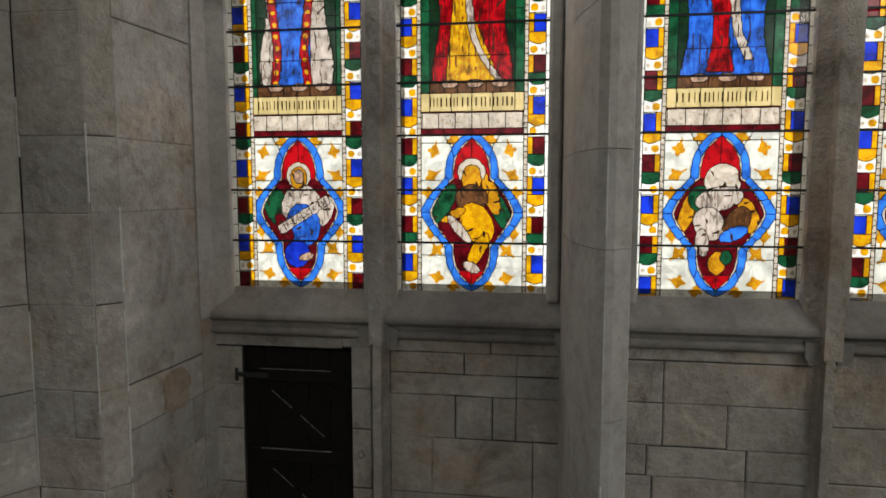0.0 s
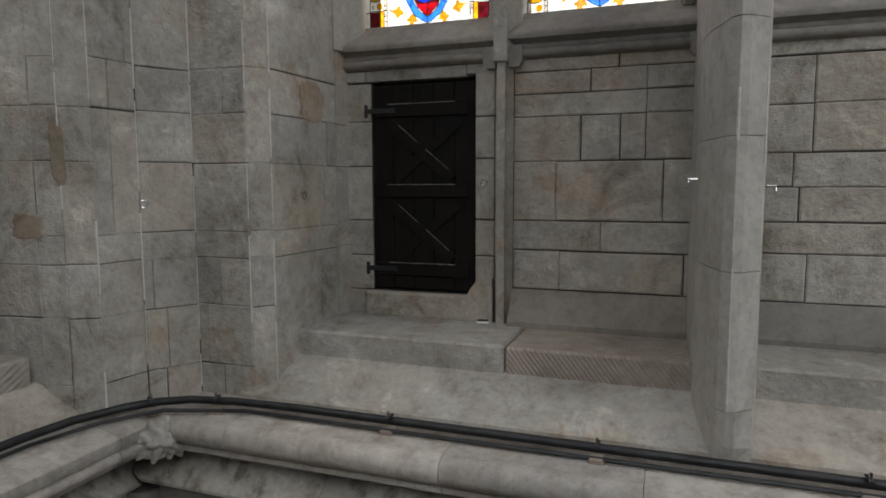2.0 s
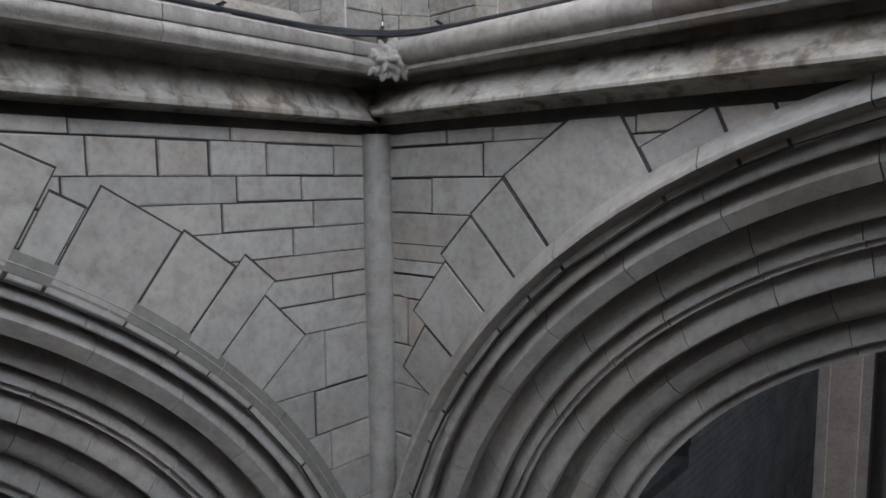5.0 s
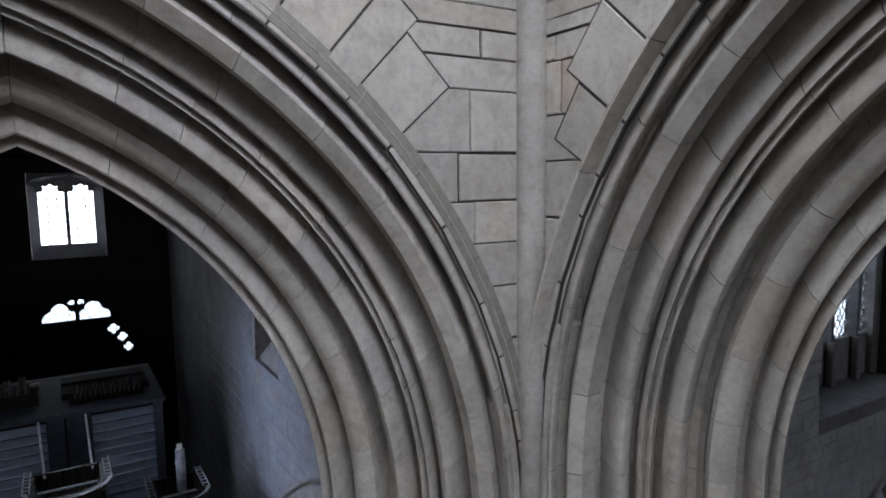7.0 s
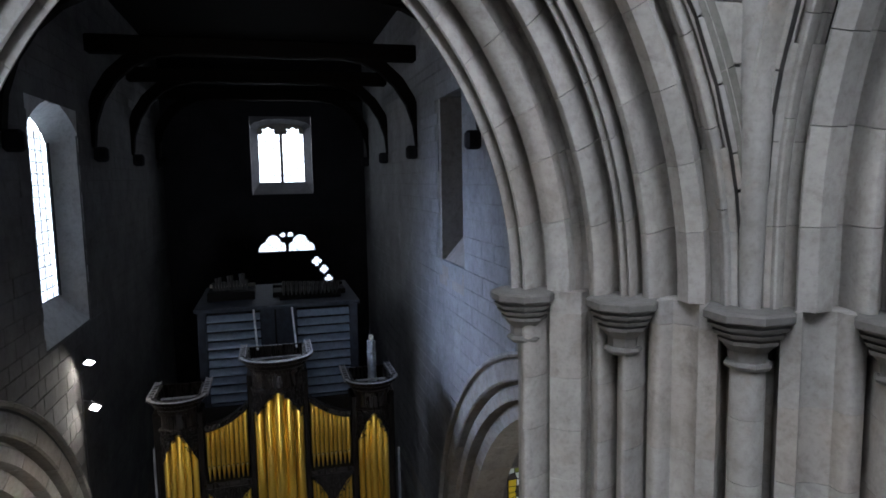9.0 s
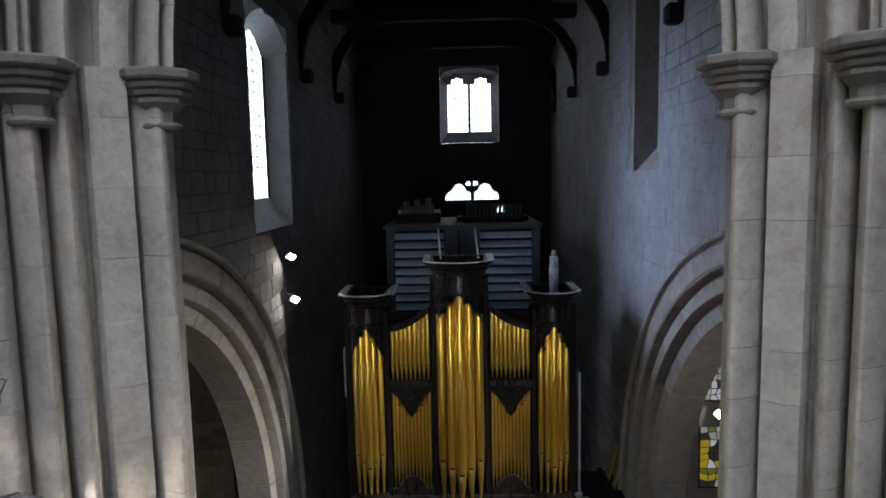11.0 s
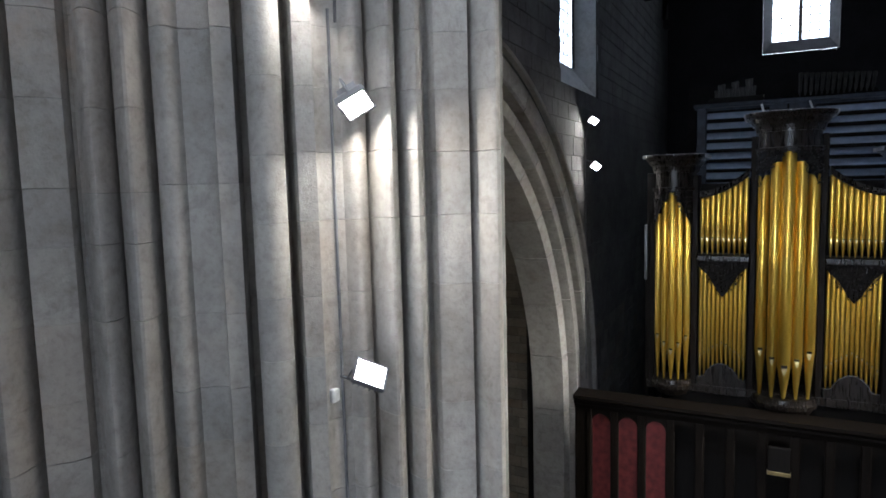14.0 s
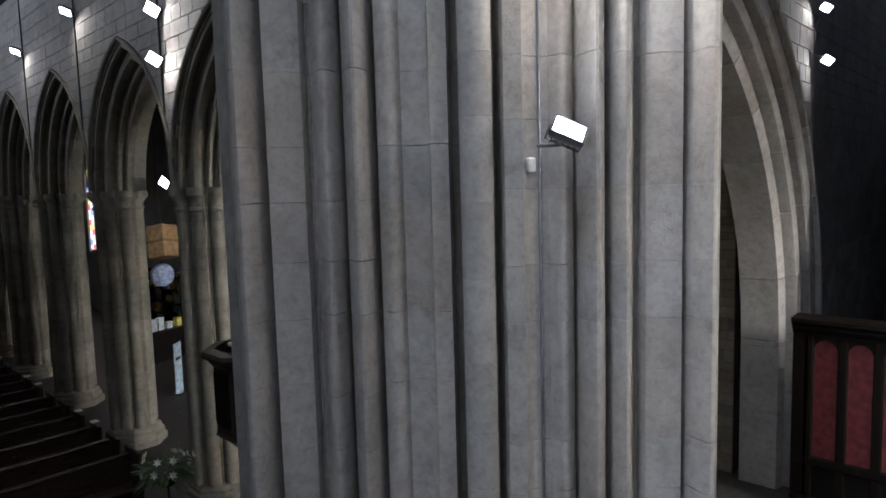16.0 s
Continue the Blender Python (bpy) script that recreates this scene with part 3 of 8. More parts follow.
# spandrels over the arches
def spandrel(name, spec, wall, width, mid, blocks):
    """wall: frame at the floor's left end; mid: where the arch's middle lies along it."""
    half, r, zc, lay = spec
    c, ext = half - r, r + 1.22
    root = thing("wall_" + name, "coursed grey ashlar wall above the crossing arch", "wall", kind="structure")
    bm = bmesh.new()
    n = 48
    cols = []
    for i in range(n + 1):
        a = width * i / n
        d = abs(a - mid)
        e = ext + 0.06
        low = zc + math.sqrt(max(0.0, e * e - (d - c) ** 2)) if (d - c) < e else SPRING - 0.4
        cols.append((a, max(low, SPRING - 0.4)))
    f = lambda a, b, d: wall @ Vector((a, b, d))
    for (a0, b0), (a1, b1) in zip(cols, cols[1:]):
        prism(bm, [(a0, b0), (a1, b1), (a1, 15.3), (a0, 15.3)], f, -2.0, -0.02)
    bmesh.ops.remove_doubles(bm, verts=bm.verts[:], dist=0.0005)
    part("core", bm, MORTAR, root)
    if not blocks:
        bm = bmesh.new()
        for (a0, b0), (a1, b1) in zip(cols, cols[1:]):
            prism(bm, [(a0, b0), (a1, b1), (a1, 15.3), (a0, 15.3)], f, -0.018, 0.0)
        part("facing", bm, STONE_GREY, root)
        return root
    rnd = random.Random(len(name))
    band = {-1: [], 1: []}
    for side in (-1, 1):
        end = math.acos(-c / ext)
        known = RING.get((name, side), [])
        joints, outs = [0.0], []
        while joints[-1] < end - 0.02:
            th = joints[-1]
            nxt = [q for q, _ in known if radians(q) > th + 0.02]
            step = rnd.choice((0.055, 0.075, 0.1, 0.12, 0.14))
            if known and th >= radians(known[0][0]) - 0.001 and nxt:
                joints.append(radians(nxt[0]))
                outs.append(r + next(o for q, o in known if radians(q) >= th - 0.001))
            else:
                stop = radians(known[0][0]) if known and th < radians(known[0][0]) else end
                joints.append(min(th + step, end) if stop - th - step > 0.05 or stop == end else stop)
                outs.append(ext + (rnd.uniform(0.5, 0.72) if not known or th > radians(known[0][0]) else 0.05))
        for th, t2, out in zip(joints, joints[1:], outs):
            band[side].append((th, t2, out))
            poly = []
            g = rnd.choice((0.0008, 0.0015, 0.0022, 0.003))
            for q, rr in ((th + g, ext), (t2 - g, ext), (t2 - g, out), (th + g, out)):
                poly.append((mid + side * (c + rr * math.cos(q)), zc + rr * math.sin(q)))
            poly = clip_half(poly, 1, 0, 0.08)
            poly = clip_half(poly, -1, 0, -(width - 0.08))
            poly = clip_half(poly, 0, -1, -15.22)
            if side > 0:
                poly = clip_half(poly, 1, 0, mid)
            else:
                poly = clip_half(poly, -1, 0, -mid)
            if len(poly) > 2:
                bm = bmesh.new()
                inner, o = shrink(poly, 0.008), rnd.uniform(0.012, 0.016)
                bed = shrink(poly, -0.012)
                part("mortar_bed", fixed(rings(bmesh.new(), [[(p[0], p[1], -0.03) for p in bed], [(p[0], p[1], 0.0075) for p in bed]])), MORTAR, root, m=wall)
                rings(bm, [[(p[0], p[1], -0.05) for p in poly], [(p[0], p[1], o - 0.007) for p in poly], [(p[0], p[1], o) for p in inner]])
                part("voussoir", fixed(bm), STONE, root, m=wall)

    def cut(poly):
        """What the arch leaves of a block; the ring of voussoirs lies over its end."""
        up = [(a + 0.12, b + SPRING) for a, b in poly]
        side = 1 if sum(p[0] for p in up) / len(up) > mid else -1
        cx = mid + side * c
        rise = (max(p[1] for p in up) + min(p[1] for p in up)) / 2 - zc
        if rise < ext:
            th = math.asin(max(0.0, rise) / ext)
            nx, nz = side * math.cos(th), math.sin(th)
            up = clip_half(up, nx, nz, nx * cx + nz * zc + ext + 0.03)
        return [[(a - 0.12, b - SPRING) for a, b in up]] if len(up) > 2 else []

    laid(root, wall @ Matrix.Translation((0.12, SPRING, -0.002)), width - 0.24, [(z - SPRING, [a - 0.12 for a in js]) for z, js in COURSES[name]], STONE, seed=11 + len(name), cut=cut, gaps=(0.005, 0.011, 0.02), free=(0.0, 4.4) if name == "north" else (1.3, 9.0), proud=0.004)
    return root


# joints of the ring of voussoirs, degrees and how far each stone reaches past the opening's arc
RING = {("north", 1): [(41.2, 1.84), (46.2, 1.96), (49.45, 1.86), (54.1, 1.84), (59.9, 1.7), (62.4, 1.82), (66.2, 1.8)],
        ("east", -1): [(31.0, 1.72), (36.2, 1.87), (42.2, 1.93), (46.7, 1.94), (51.0, 1.95), (61.0, 1.55), (66.5, 1.7)]}
# heights of the courses and known upright joints in each
COURSES = {"north": [(11.0, []), (11.5, []), (12.0, []), (12.4, [6.0]), (12.72, []), (13.02, [5.93]), (13.36, [5.8]), (13.79, [5.9]), (14.01, []), (14.2, [5.99]), (14.36, []), (14.55, [5.66]), (14.74, [5.135, 5.834]), (14.91, [5.247, 5.742]), (15.13, [4.749, 5.068, 5.467, 6.025]), (15.22, [5.214])],
           "east": [(11.2, []), (11.8, []), (12.4, []), (12.9, []), (13.3, []), (13.62, []), (13.99, [0.3]), (14.17, [0.24]), (14.28, []), (14.4, []), (14.63, []), (14.89, [0.567]), (15.12, [1.032]), (15.22, [0.714, 1.118])]}
XW, XE, YS, YN = -3.41, 4.11, -3.24, 3.21
spandrel("north", ARCHES["north"], frame_of((XW, YS, 0), (0, 1, 0), (0, 0, 1)), YN - YS, 3.225, True)
spandrel("east", ARCHES["east"], frame_of((XW, YN, 0), (1, 0, 0), (0, 0, 1)), XE - XW, 3.76, True)
spandrel("west", ARCHES["west"], frame_of((XE, YS, 0), (-1, 0, 0), (0, 0, 1)), XE - XW, 3.76, False)
spandrel("south", ARCHES["south"], frame_of((XE, YN, 0), (0, -1, 0), (0, 0, 1)), YN - YS, 3.225, False)


# string courses running round the crossing
def string_course(name, label, profiles, mat, seed, step=(0.9, 1.5)):
    """profiles: for each side a ring of (projection from the wall, height), alike in number; blocks with mitred corners."""
    rnd = random.Random(seed)
    root = thing(name, label, "cornice", kind="structure")
    cx, cy = (XW + XE) / 2, (YS + YN) / 2
    ns, ew = (YN - YS) / 2, (XE - XW) / 2
    for turn, half, depth, before, after in ((90, ns, ew, 180, 0), (0, ew, ns, 90, -90), (180, ew, ns, -90, 90), (-90, ns, ew, 0, 180)):
        m = pose(cx, cy, 0, 0, 0, turn)
        side = lambda k: profiles.get(k, profiles[0])
        a = -half
        while a < half:
            b = a + rnd.uniform(*step)
            b = half if b > half - 0.5 else b
            loops = []
            for e, inset, back in ((a, 0.0015, 0.004), (a, 0.007, 0), (b, -0.007, 0), (b, -0.0015, 0.004)):
                loop = []
                for (d, z), (d0, _), (d1, _) in zip(side(turn), side(before), side(after)):
                    x = e + inset
                    if e == -half:
                        x = -half + d0 + inset
                    if e == half:
                        x = half - d1 + inset
                    loop.append(m @ Vector((x, depth - d + (back if d > -0.25 else 0), z)))
                loops.append(loop)
            part("block", fixed(rings(bmesh.new(), loops)), mat, root, smooth=35)
            a = b
    return root


def circle_points(cd, cz, r, a0, a1, n):
    return [(cd + r * math.cos(radians(a0 + (a1 - a0) * i / n)), cz + r * math.sin(radians(a0 + (a1 - a0) * i / n))) for i in range(n + 1)]


ROLL_EAST = [(-0.3, 15.86), (-0.16, 15.86), (0.12, 15.835)] + circle_points(0.185, 15.745, 0.088, 110, -62, 9) + [(0.2, 15.655), (0.215, 15.625), (0.19, 15.605), (0.1, 15.612), (0.03, 15.65), (-0.06, 15.64), (-0.1, 15.575), (-0.3, 15.575)]
ROLL_NORTH = [(-0.3, 15.86), (-0.16, 15.86), (0.25, 15.828), (0.36, 15.805), (0.375, 15.79), (0.375, 15.73), (0.365, 15.714), (0.34, 15.71)] + circle_points(0.33, 15.668, 0.045, 60, -50, 5)[:5] + [(0.345, 15.628), (0.335, 15.608), (0.3, 15.6), (0.2, 15.61), (0.1, 15.64), (-0.02, 15.64), (-0.08, 15.575), (-0.3, 15.575)]
LOWER_EAST = [(-0.3, 15.6), (-0.1, 15.6), (-0.06, 15.565), (0.02, 15.54), (0.11, 15.455), (0.185, 15.39), (0.205, 15.37), (0.205, 15.35), (0.185, 15.338), (0.08, 15.345), (0.0, 15.325), (-0.03, 15.28), (-0.025, 15.22), (-0.025, 15.19), (-0.3, 15.19)]
LOWER_NORTH = [(-0.3, 15.6), (-0.12, 15.6), (-0.06, 15.56), (0.0, 15.53), (0.06, 15.46), (0.1, 15.385), (0.155, 15.355), (0.17, 15.335), (0.165, 15.308), (0.13, 15.298), (0.03, 15.305), (-0.03, 15.28), (-0.03, 15.22), (-0.03, 15.19), (-0.3, 15.19)]
string_course("cornice_upper", "weathered stone string course with a bold roll", {0: ROLL_EAST, 90: ROLL_NORTH}, STONE_ROLL, 3)
string_course("cornice_lower", "sloping stone string course streaked by damp", {0: LOWER_EAST, 90: LOWER_NORTH}, STONE_DRIP, 8)


# ---- the lantern over the crossing ----
def arris(parent, m, points, z0, z1, seed, mat):
    """Pale chipped edges along upright corners."""
    rnd = random.Random(seed)
    for x, y in points:
        z = z0
        while z < z1:
            l = rnd.uniform(0.15, 0.6)
            if rnd.random() < 0.7:
                r = rnd.uniform(0.004, 0.008)
                loops = [[(x + k * r * math.cos(q), y + k * r * math.sin(q), zz) for q in (0.3, 1.9, 3.4, 5.0)] for zz, k in ((z, 0.6), (z + 0.01, 1.0), (z + l * 0.6, 0.85), (z + l - 0.01, 0.9), (z + l, 0.6))]
                part("worn_arris", fixed(rings(bmesh.new(), loops)), mat, parent, m=m)
            z += l + rnd.uniform(0.0, 0.15)


CHIPPED = stone_material("freshly chipped stone", (0.4, 0.39, 0.37), (0.5, 0.49, 0.47), (0.58, 0.57, 0.55), random=0.3)
def lantern_bay(name, m, hw, lights, top=22.6):
    """One side of the lantern. Local x runs along the wall, y outwards, z up; y = 0 is the wall's face."""
    root = thing("wall_lantern_" + name, "recessed ashlar lantern wall with bench, sill and mullions", "wall", kind="structure")
    back, sill = 1.08, 18.54
    put = lambda nm, bm, mat, label="", smooth=None: part(nm, bm, mat, root, label, smooth, m)
    # bench and its sloping front
    lip = 0.12 if name == "north" else -0.03
    for i, (a0, a1) in enumerate(((-hw + 0.1, -1.3), (-1.3, -0.1), (0.1, 1.55), (1.55, hw - 0.1))):
        put("bench_stone", box(a0 + 0.004, a1 - 0.004, 0.365 if i != 1 else 0.372, back, 16.05, 16.265 - 0.006 * (i % 2), 0.016), TOOLED if i == (3 if name == "north" else 1) else STONE_OLD)
    for a0, a1 in ((-hw - 0.1, -1.75), (-1.75, -0.07), (-0.07, 1.3), (1.3, hw + 0.1)):
        put("weathering", fixed(rings(bmesh.new(), [[(x, lip, 15.8), (x, lip, 15.885), (x, lip + 0.015, 15.9), (x, 0.37, 16.085), (x, back, 16.085), (x, back, 15.8)] for x in (a0 + 0.001, a1 - 0.001)])), STONE_OLD)
    # back wall
    door = (-2.57, -1.71, 16.46, 18.11)
    ribs = [(l[1] + r[0]) / 2 for l, r in ((lights[0], lights[1]), (lights[2], lights[3]))]
    bm = bmesh.new()
    if name == "east":
        cuboid(bm, -hw, door[0], back + 0.012, back + 0.6, 16.0, sill - 0.3)
        cuboid(bm, door[1], hw, back + 0.012, back + 0.6, 16.0, sill - 0.3)
        cuboid(bm, door[0], door[1], back + 0.012, back + 0.6, door[3], sill - 0.3)
        cuboid(bm, door[0], door[1], back + 0.012, back + 0.6, 16.0, door[2])
        cuboid(bm, door[0] - 0.1, door[1] + 0.1, back + 0.62, back + 0.7, 16.2, 18.3)
        face = lambda x0: m @ frame_of((x0, back, 0), (1, 0, 0), (0, 0, 1))
        dark = (0.003, 0.007, 0.012)
        laid(root, face(-2.86), door[0] + 2.86, [(16.46, []), (16.74, []), (17.02, []), (17.45, []), (17.8, []), (18.1, [])], STONE_OLD, 4, gaps=dark, base=16.1)
        laid(root, face(door[1]), -1.56 - door[1], [(16.46, []), (16.76, []), (17.04, []), (17.5, []), (17.81, []), (18.13, [])], STONE_OLD, 5, gaps=dark, base=16.1)
        laid(root, face(-1.42), 1.3, [(16.82, [0.345, 1.2]), (17.04, [0.64]), (17.47, [0.316, 1.05]), (17.79, [0.49, 0.76, 0.93]), (17.95, [0.93]), (18.11, [0.55, 0.93]), (18.22, [0.74])], STONE_OLD, 6, gaps=dark, base=16.53)
        laid(root, face(0.12), 1.42, [(16.85, [0.4]), (17.055, []), (17.28, [0.34, 0.96]), (17.5, [0.3, 0.96]), (17.81, [0.4, 0.83]), (18.11, [0.4]), (18.22, [])], STONE_OLD, 7, gaps=dark, base=16.53)
        laid(root, face(1.54), hw - 1.54, [(16.9, [0.6]), (17.3, [0.8]), (17.7, [0.5]), (18.22, [0.9])], STONE_OLD, 8, gaps=dark, base=16.53)
        put("door_step", box(door[0] - 0.06, door[1] + 0.0, back - 0.05, back + 0.5, 16.25, 16.455, 0.02), STONE_OLD)
        for a0, a1 in ((-2.86, -2.62), (-2.616, -1.78), (-1.776, -1.56)):
            put("lintel_stone", box(a0, a1, back - 0.004, back + 0.2, 18.125 if a0 == -1.776 else 18.108, 18.193, 0.006), STONE_OLD)
        # worn block at the foot of the door's jamb
        put("jamb_foot", fixed(rings(bmesh.new(), [[(door[1] - 0.01 - k, back - 0.07, z), (door[1] + 0.15, back - 0.07, z), (door[1] + 0.15, back + 0.3, z), (door[1] - 0.01 - k, back + 0.3, z)] for z, k in ((16.26, 0.05), (16.44, 0.05), (16.5, 0.02), (16.57, -0.03), (16.6, -0.07))])), STONE_OLD)
    else:
        cuboid(bm, -hw, hw, back + 0.012, back + 0.6, 16.0, sill - 0.3)
        for i, (x0, x1) in enumerate(((-hw, ribs[0] - 0.07), (ribs[0] + 0.07, -0.13), (0.13, ribs[1] - 0.07), (ribs[1] + 0.07, hw))):
            ashlar(root, m @ frame_of((x0, back, 16.28), (1, 0, 0), (0, 0, 1)), x1 - x0, 1.84, STONE_OLD, (0.16, 0.46), (0.3, 0.8), 0.012, 0.01, len(name) + 20 + i, loose=0.45)
    put("core", bm, MORTAR)
    # sloping plinth under the panels
    for x0, x1 in ((ribs[0] + 0.06, -0.1), (0.1, ribs[1] - 0.06), (ribs[1] + 0.06, hw)):
        put("plinth", fixed(rings(bmesh.new(), [[(x, back - 0.13, 16.2), (x, back - 0.13, 16.3), (x, back - 0.004, 16.525), (x, back + 0.2, 16.525), (x, back + 0.2, 16.2)] for x in (x0 + 0.002, x1 - 0.002)])), STONE_GRIMY)
    # sills with a moulded edge that stops at every upright
    ring = [(back + 0.42, sill + 0.006), (back + 0.09, sill + 0.004), (back - 0.07, sill - 0.15), (back - 0.092, sill - 0.165), (back - 0.1, sill - 0.185), (back - 0.095, sill - 0.21), (back - 0.06, sill - 0.222), (back - 0.035, sill - 0.24), (back - 0.035, sill - 0.265)] + [(back - 0.03 - 0.035 * math.sin(math.pi * i / 6), sill - 0.27 - 0.033 * (1 - math.cos(math.pi * i / 6))) for i in range(7)] + [(back - 0.01, sill - 0.345), (back + 0.42, sill - 0.345)]
    for a0, a1 in ((-hw + 0.06, ribs[0] - 0.05), (ribs[0] + 0.05, -0.13), (0.13, ribs[1] - 0.05), (ribs[1] + 0.05, hw - 0.06)):
        put("sill", fixed(rings(bmesh.new(), [[(x, y, z) for y, z in ring] for x in (a0, a1)])), STONE_GRIMY, "weathered stone window sill with a moulded edge", 35)
        for x, k in ((a0 + 0.05, 1), (a1 - 0.05, -1)):
            drop = [(-0.05, sill - 0.25), (0.05, sill - 0.25), (0.045, sill - 0.36), (0.02, sill - 0.4), (-0.05, sill - 0.4)]
            put("label_stop", prism(bmesh.new(), [(x + k * p, z) for p, z in drop], lambda p, q, d: (p, back - d, q), 0.0, 0.072), STONE_GRIMY, "worn stop at the end of the moulding")
    # middle shaft, mullions, jambs
    plan = [(-0.2, back + 0.4), (-0.19, back - 0.1), (-0.165, 0.3), (-0.14, 0.16), (-0.065, -0.12), (-0.02, -0.165), (0.025, -0.15), (0.115, -0.06), (0.15, 0.16), (0.18, back - 0.1), (0.2, back + 0.4)]
    put("shaft_core", fixed(rings(bmesh.new(), [[(x * 0.93, 0.02 + y * 0.98, z) for x, y in plan] for z in (16.2, top)])), MORTAR)
    rnd = random.Random(9)
    zs = courses(16.16, top, 0.5, 0.95, rnd)
    foot = [[(x, max(y, lim), z) for x, y in plan] for z, lim in ((15.86, -0.06), (15.95, -0.1), (16.158, -0.2))]
    put("shaft_stop", fixed(rings(bmesh.new(), foot)), STONE, "foot of the shaft stopped on the sloping ledge")
    for z0, z1 in zip(zs, zs[1:]):
        put("shaft", fixed(rings(bmesh.new(), [[(x, y, z) for x, y in plan] for z in (z0 + 0.002, z1 - 0.002)])), STONE)
    if name == "east":
        arris(root, m, [(-0.018, -0.163), (0.113, -0.058)], 16.2, 19.8, 7, CHIPPED)
    for (l0, l1), (r0, r1) in ((lights[0], lights[1]), (lights[2], lights[3])):
        c = (l1 + r0) / 2
        for z0, z1, w, d0 in ((16.26, sill - 0.36, 0.075, 0.98), (sill - 0.36, top, (r0 - l1) / 2 + 0.012, 0.95)):
            ring = [(c - w, back + 0.35), (c - w, back + 0.02), (c - w * 0.45, d0 + 0.06), (c - w * 0.4, d0), (c + w * 0.4, d0), (c + w * 0.45, d0 + 0.06), (c + w, back + 0.02), (c + w, back + 0.35)]
            put("mullion", fixed(rings(bmesh.new(), [[(x, y, z) for x, y in ring] for z in (z0, z1)])), STONE_OLD)
    for s in (-1, 1):
        e = lights[0][0] if s < 0 else lights[3][1]
        ring = [(e + s * -0.012, back + 0.35), (e, back + 0.03), (e + s * 0.1, back - 0.06), (e + s * 0.13, back - 0.2), (s * (hw + 0.4), back - 0.2), (s * (hw + 0.4), back + 0.35)]
        put("jamb", fixed(rings(bmesh.new(), [[(x, y, z) for x, y in ring] for z in (sill - 0.2, top)])), STONE)
    for a, b in ((lights[1][1], -0.2), (0.2, lights[2][0])):
        put("jamb", box(a - 0.012 if a < 0 else a, b if a < 0 else b + 0.012, back + 0.0, back + 0.35, sill - 0.05, top, 0.02), STONE)
    put("head", box(-hw - 0.4, hw + 0.4, 0.0, back + 0.4, top, 24.2), STONE)
    put("outer_cheek", box(-hw - 0.9, -hw + 0.0, back + 0.3, back + 1.0, 15.0, 24.2), STONE)
    put("outer_cheek", box(hw - 0.0, hw + 0.9, back + 0.3, back + 1.0, 15.0, 24.2), STONE)
    return root


TOOLED = stone_material("tooled sandstone", (0.2, 0.18, 0.16), (0.3, 0.27, 0.24), (0.37, 0.34, 0.31))
_nt = TOOLED.node_tree
_wave = node(_nt, "TexWave", Scale=13.0, Distortion=1.6, Detail=3.0)
_map = node(_nt, "Mapping")
_map.inputs["Rotation"].default_value = (0, radians(38), radians(20))
_nt.links.new(_nt.nodes.new("ShaderNodeNewGeometry").outputs["Position"], _map.inputs["Vector"])
_nt.links.new(_map.outputs[0], _wave.inputs["Vector"])
_b = node(_nt, "Bump", Strength=0.55, Distance=0.012)
_nt.links.new(_wave.outputs[1], _b.inputs["Height"])
_nt.links.new(_b.outputs[0], _nt.nodes["Principled BSDF"].inputs["Normal"])
EAST_LIGHTS = [(-2.65, -1.6), (-1.38, -0.28), (0.31, 1.41), (1.67, 2.7)]
NORTH_LIGHTS = [(-2.3, -1.4), (-1.2, -0.3), (0.3, 1.2), (1.4, 2.3)]
BAYS = {"east": (pose(0.35, 3.42, 0), 2.95, EAST_LIGHTS), "north": (pose(-3.28, 0, 0, 0, 0, 90), 2.72, NORTH_LIGHTS),
        "west": (pose(0.35, -3.45, 0, 0, 0, 180), 2.95, EAST_LIGHTS), "south": (pose(3.98, 0, 0, 0, 0, -90), 2.72, NORTH_LIGHTS)}
for _name, (_m, _hw, _lights) in BAYS.items():
    lantern_bay(_name, _m, _hw, _lights)


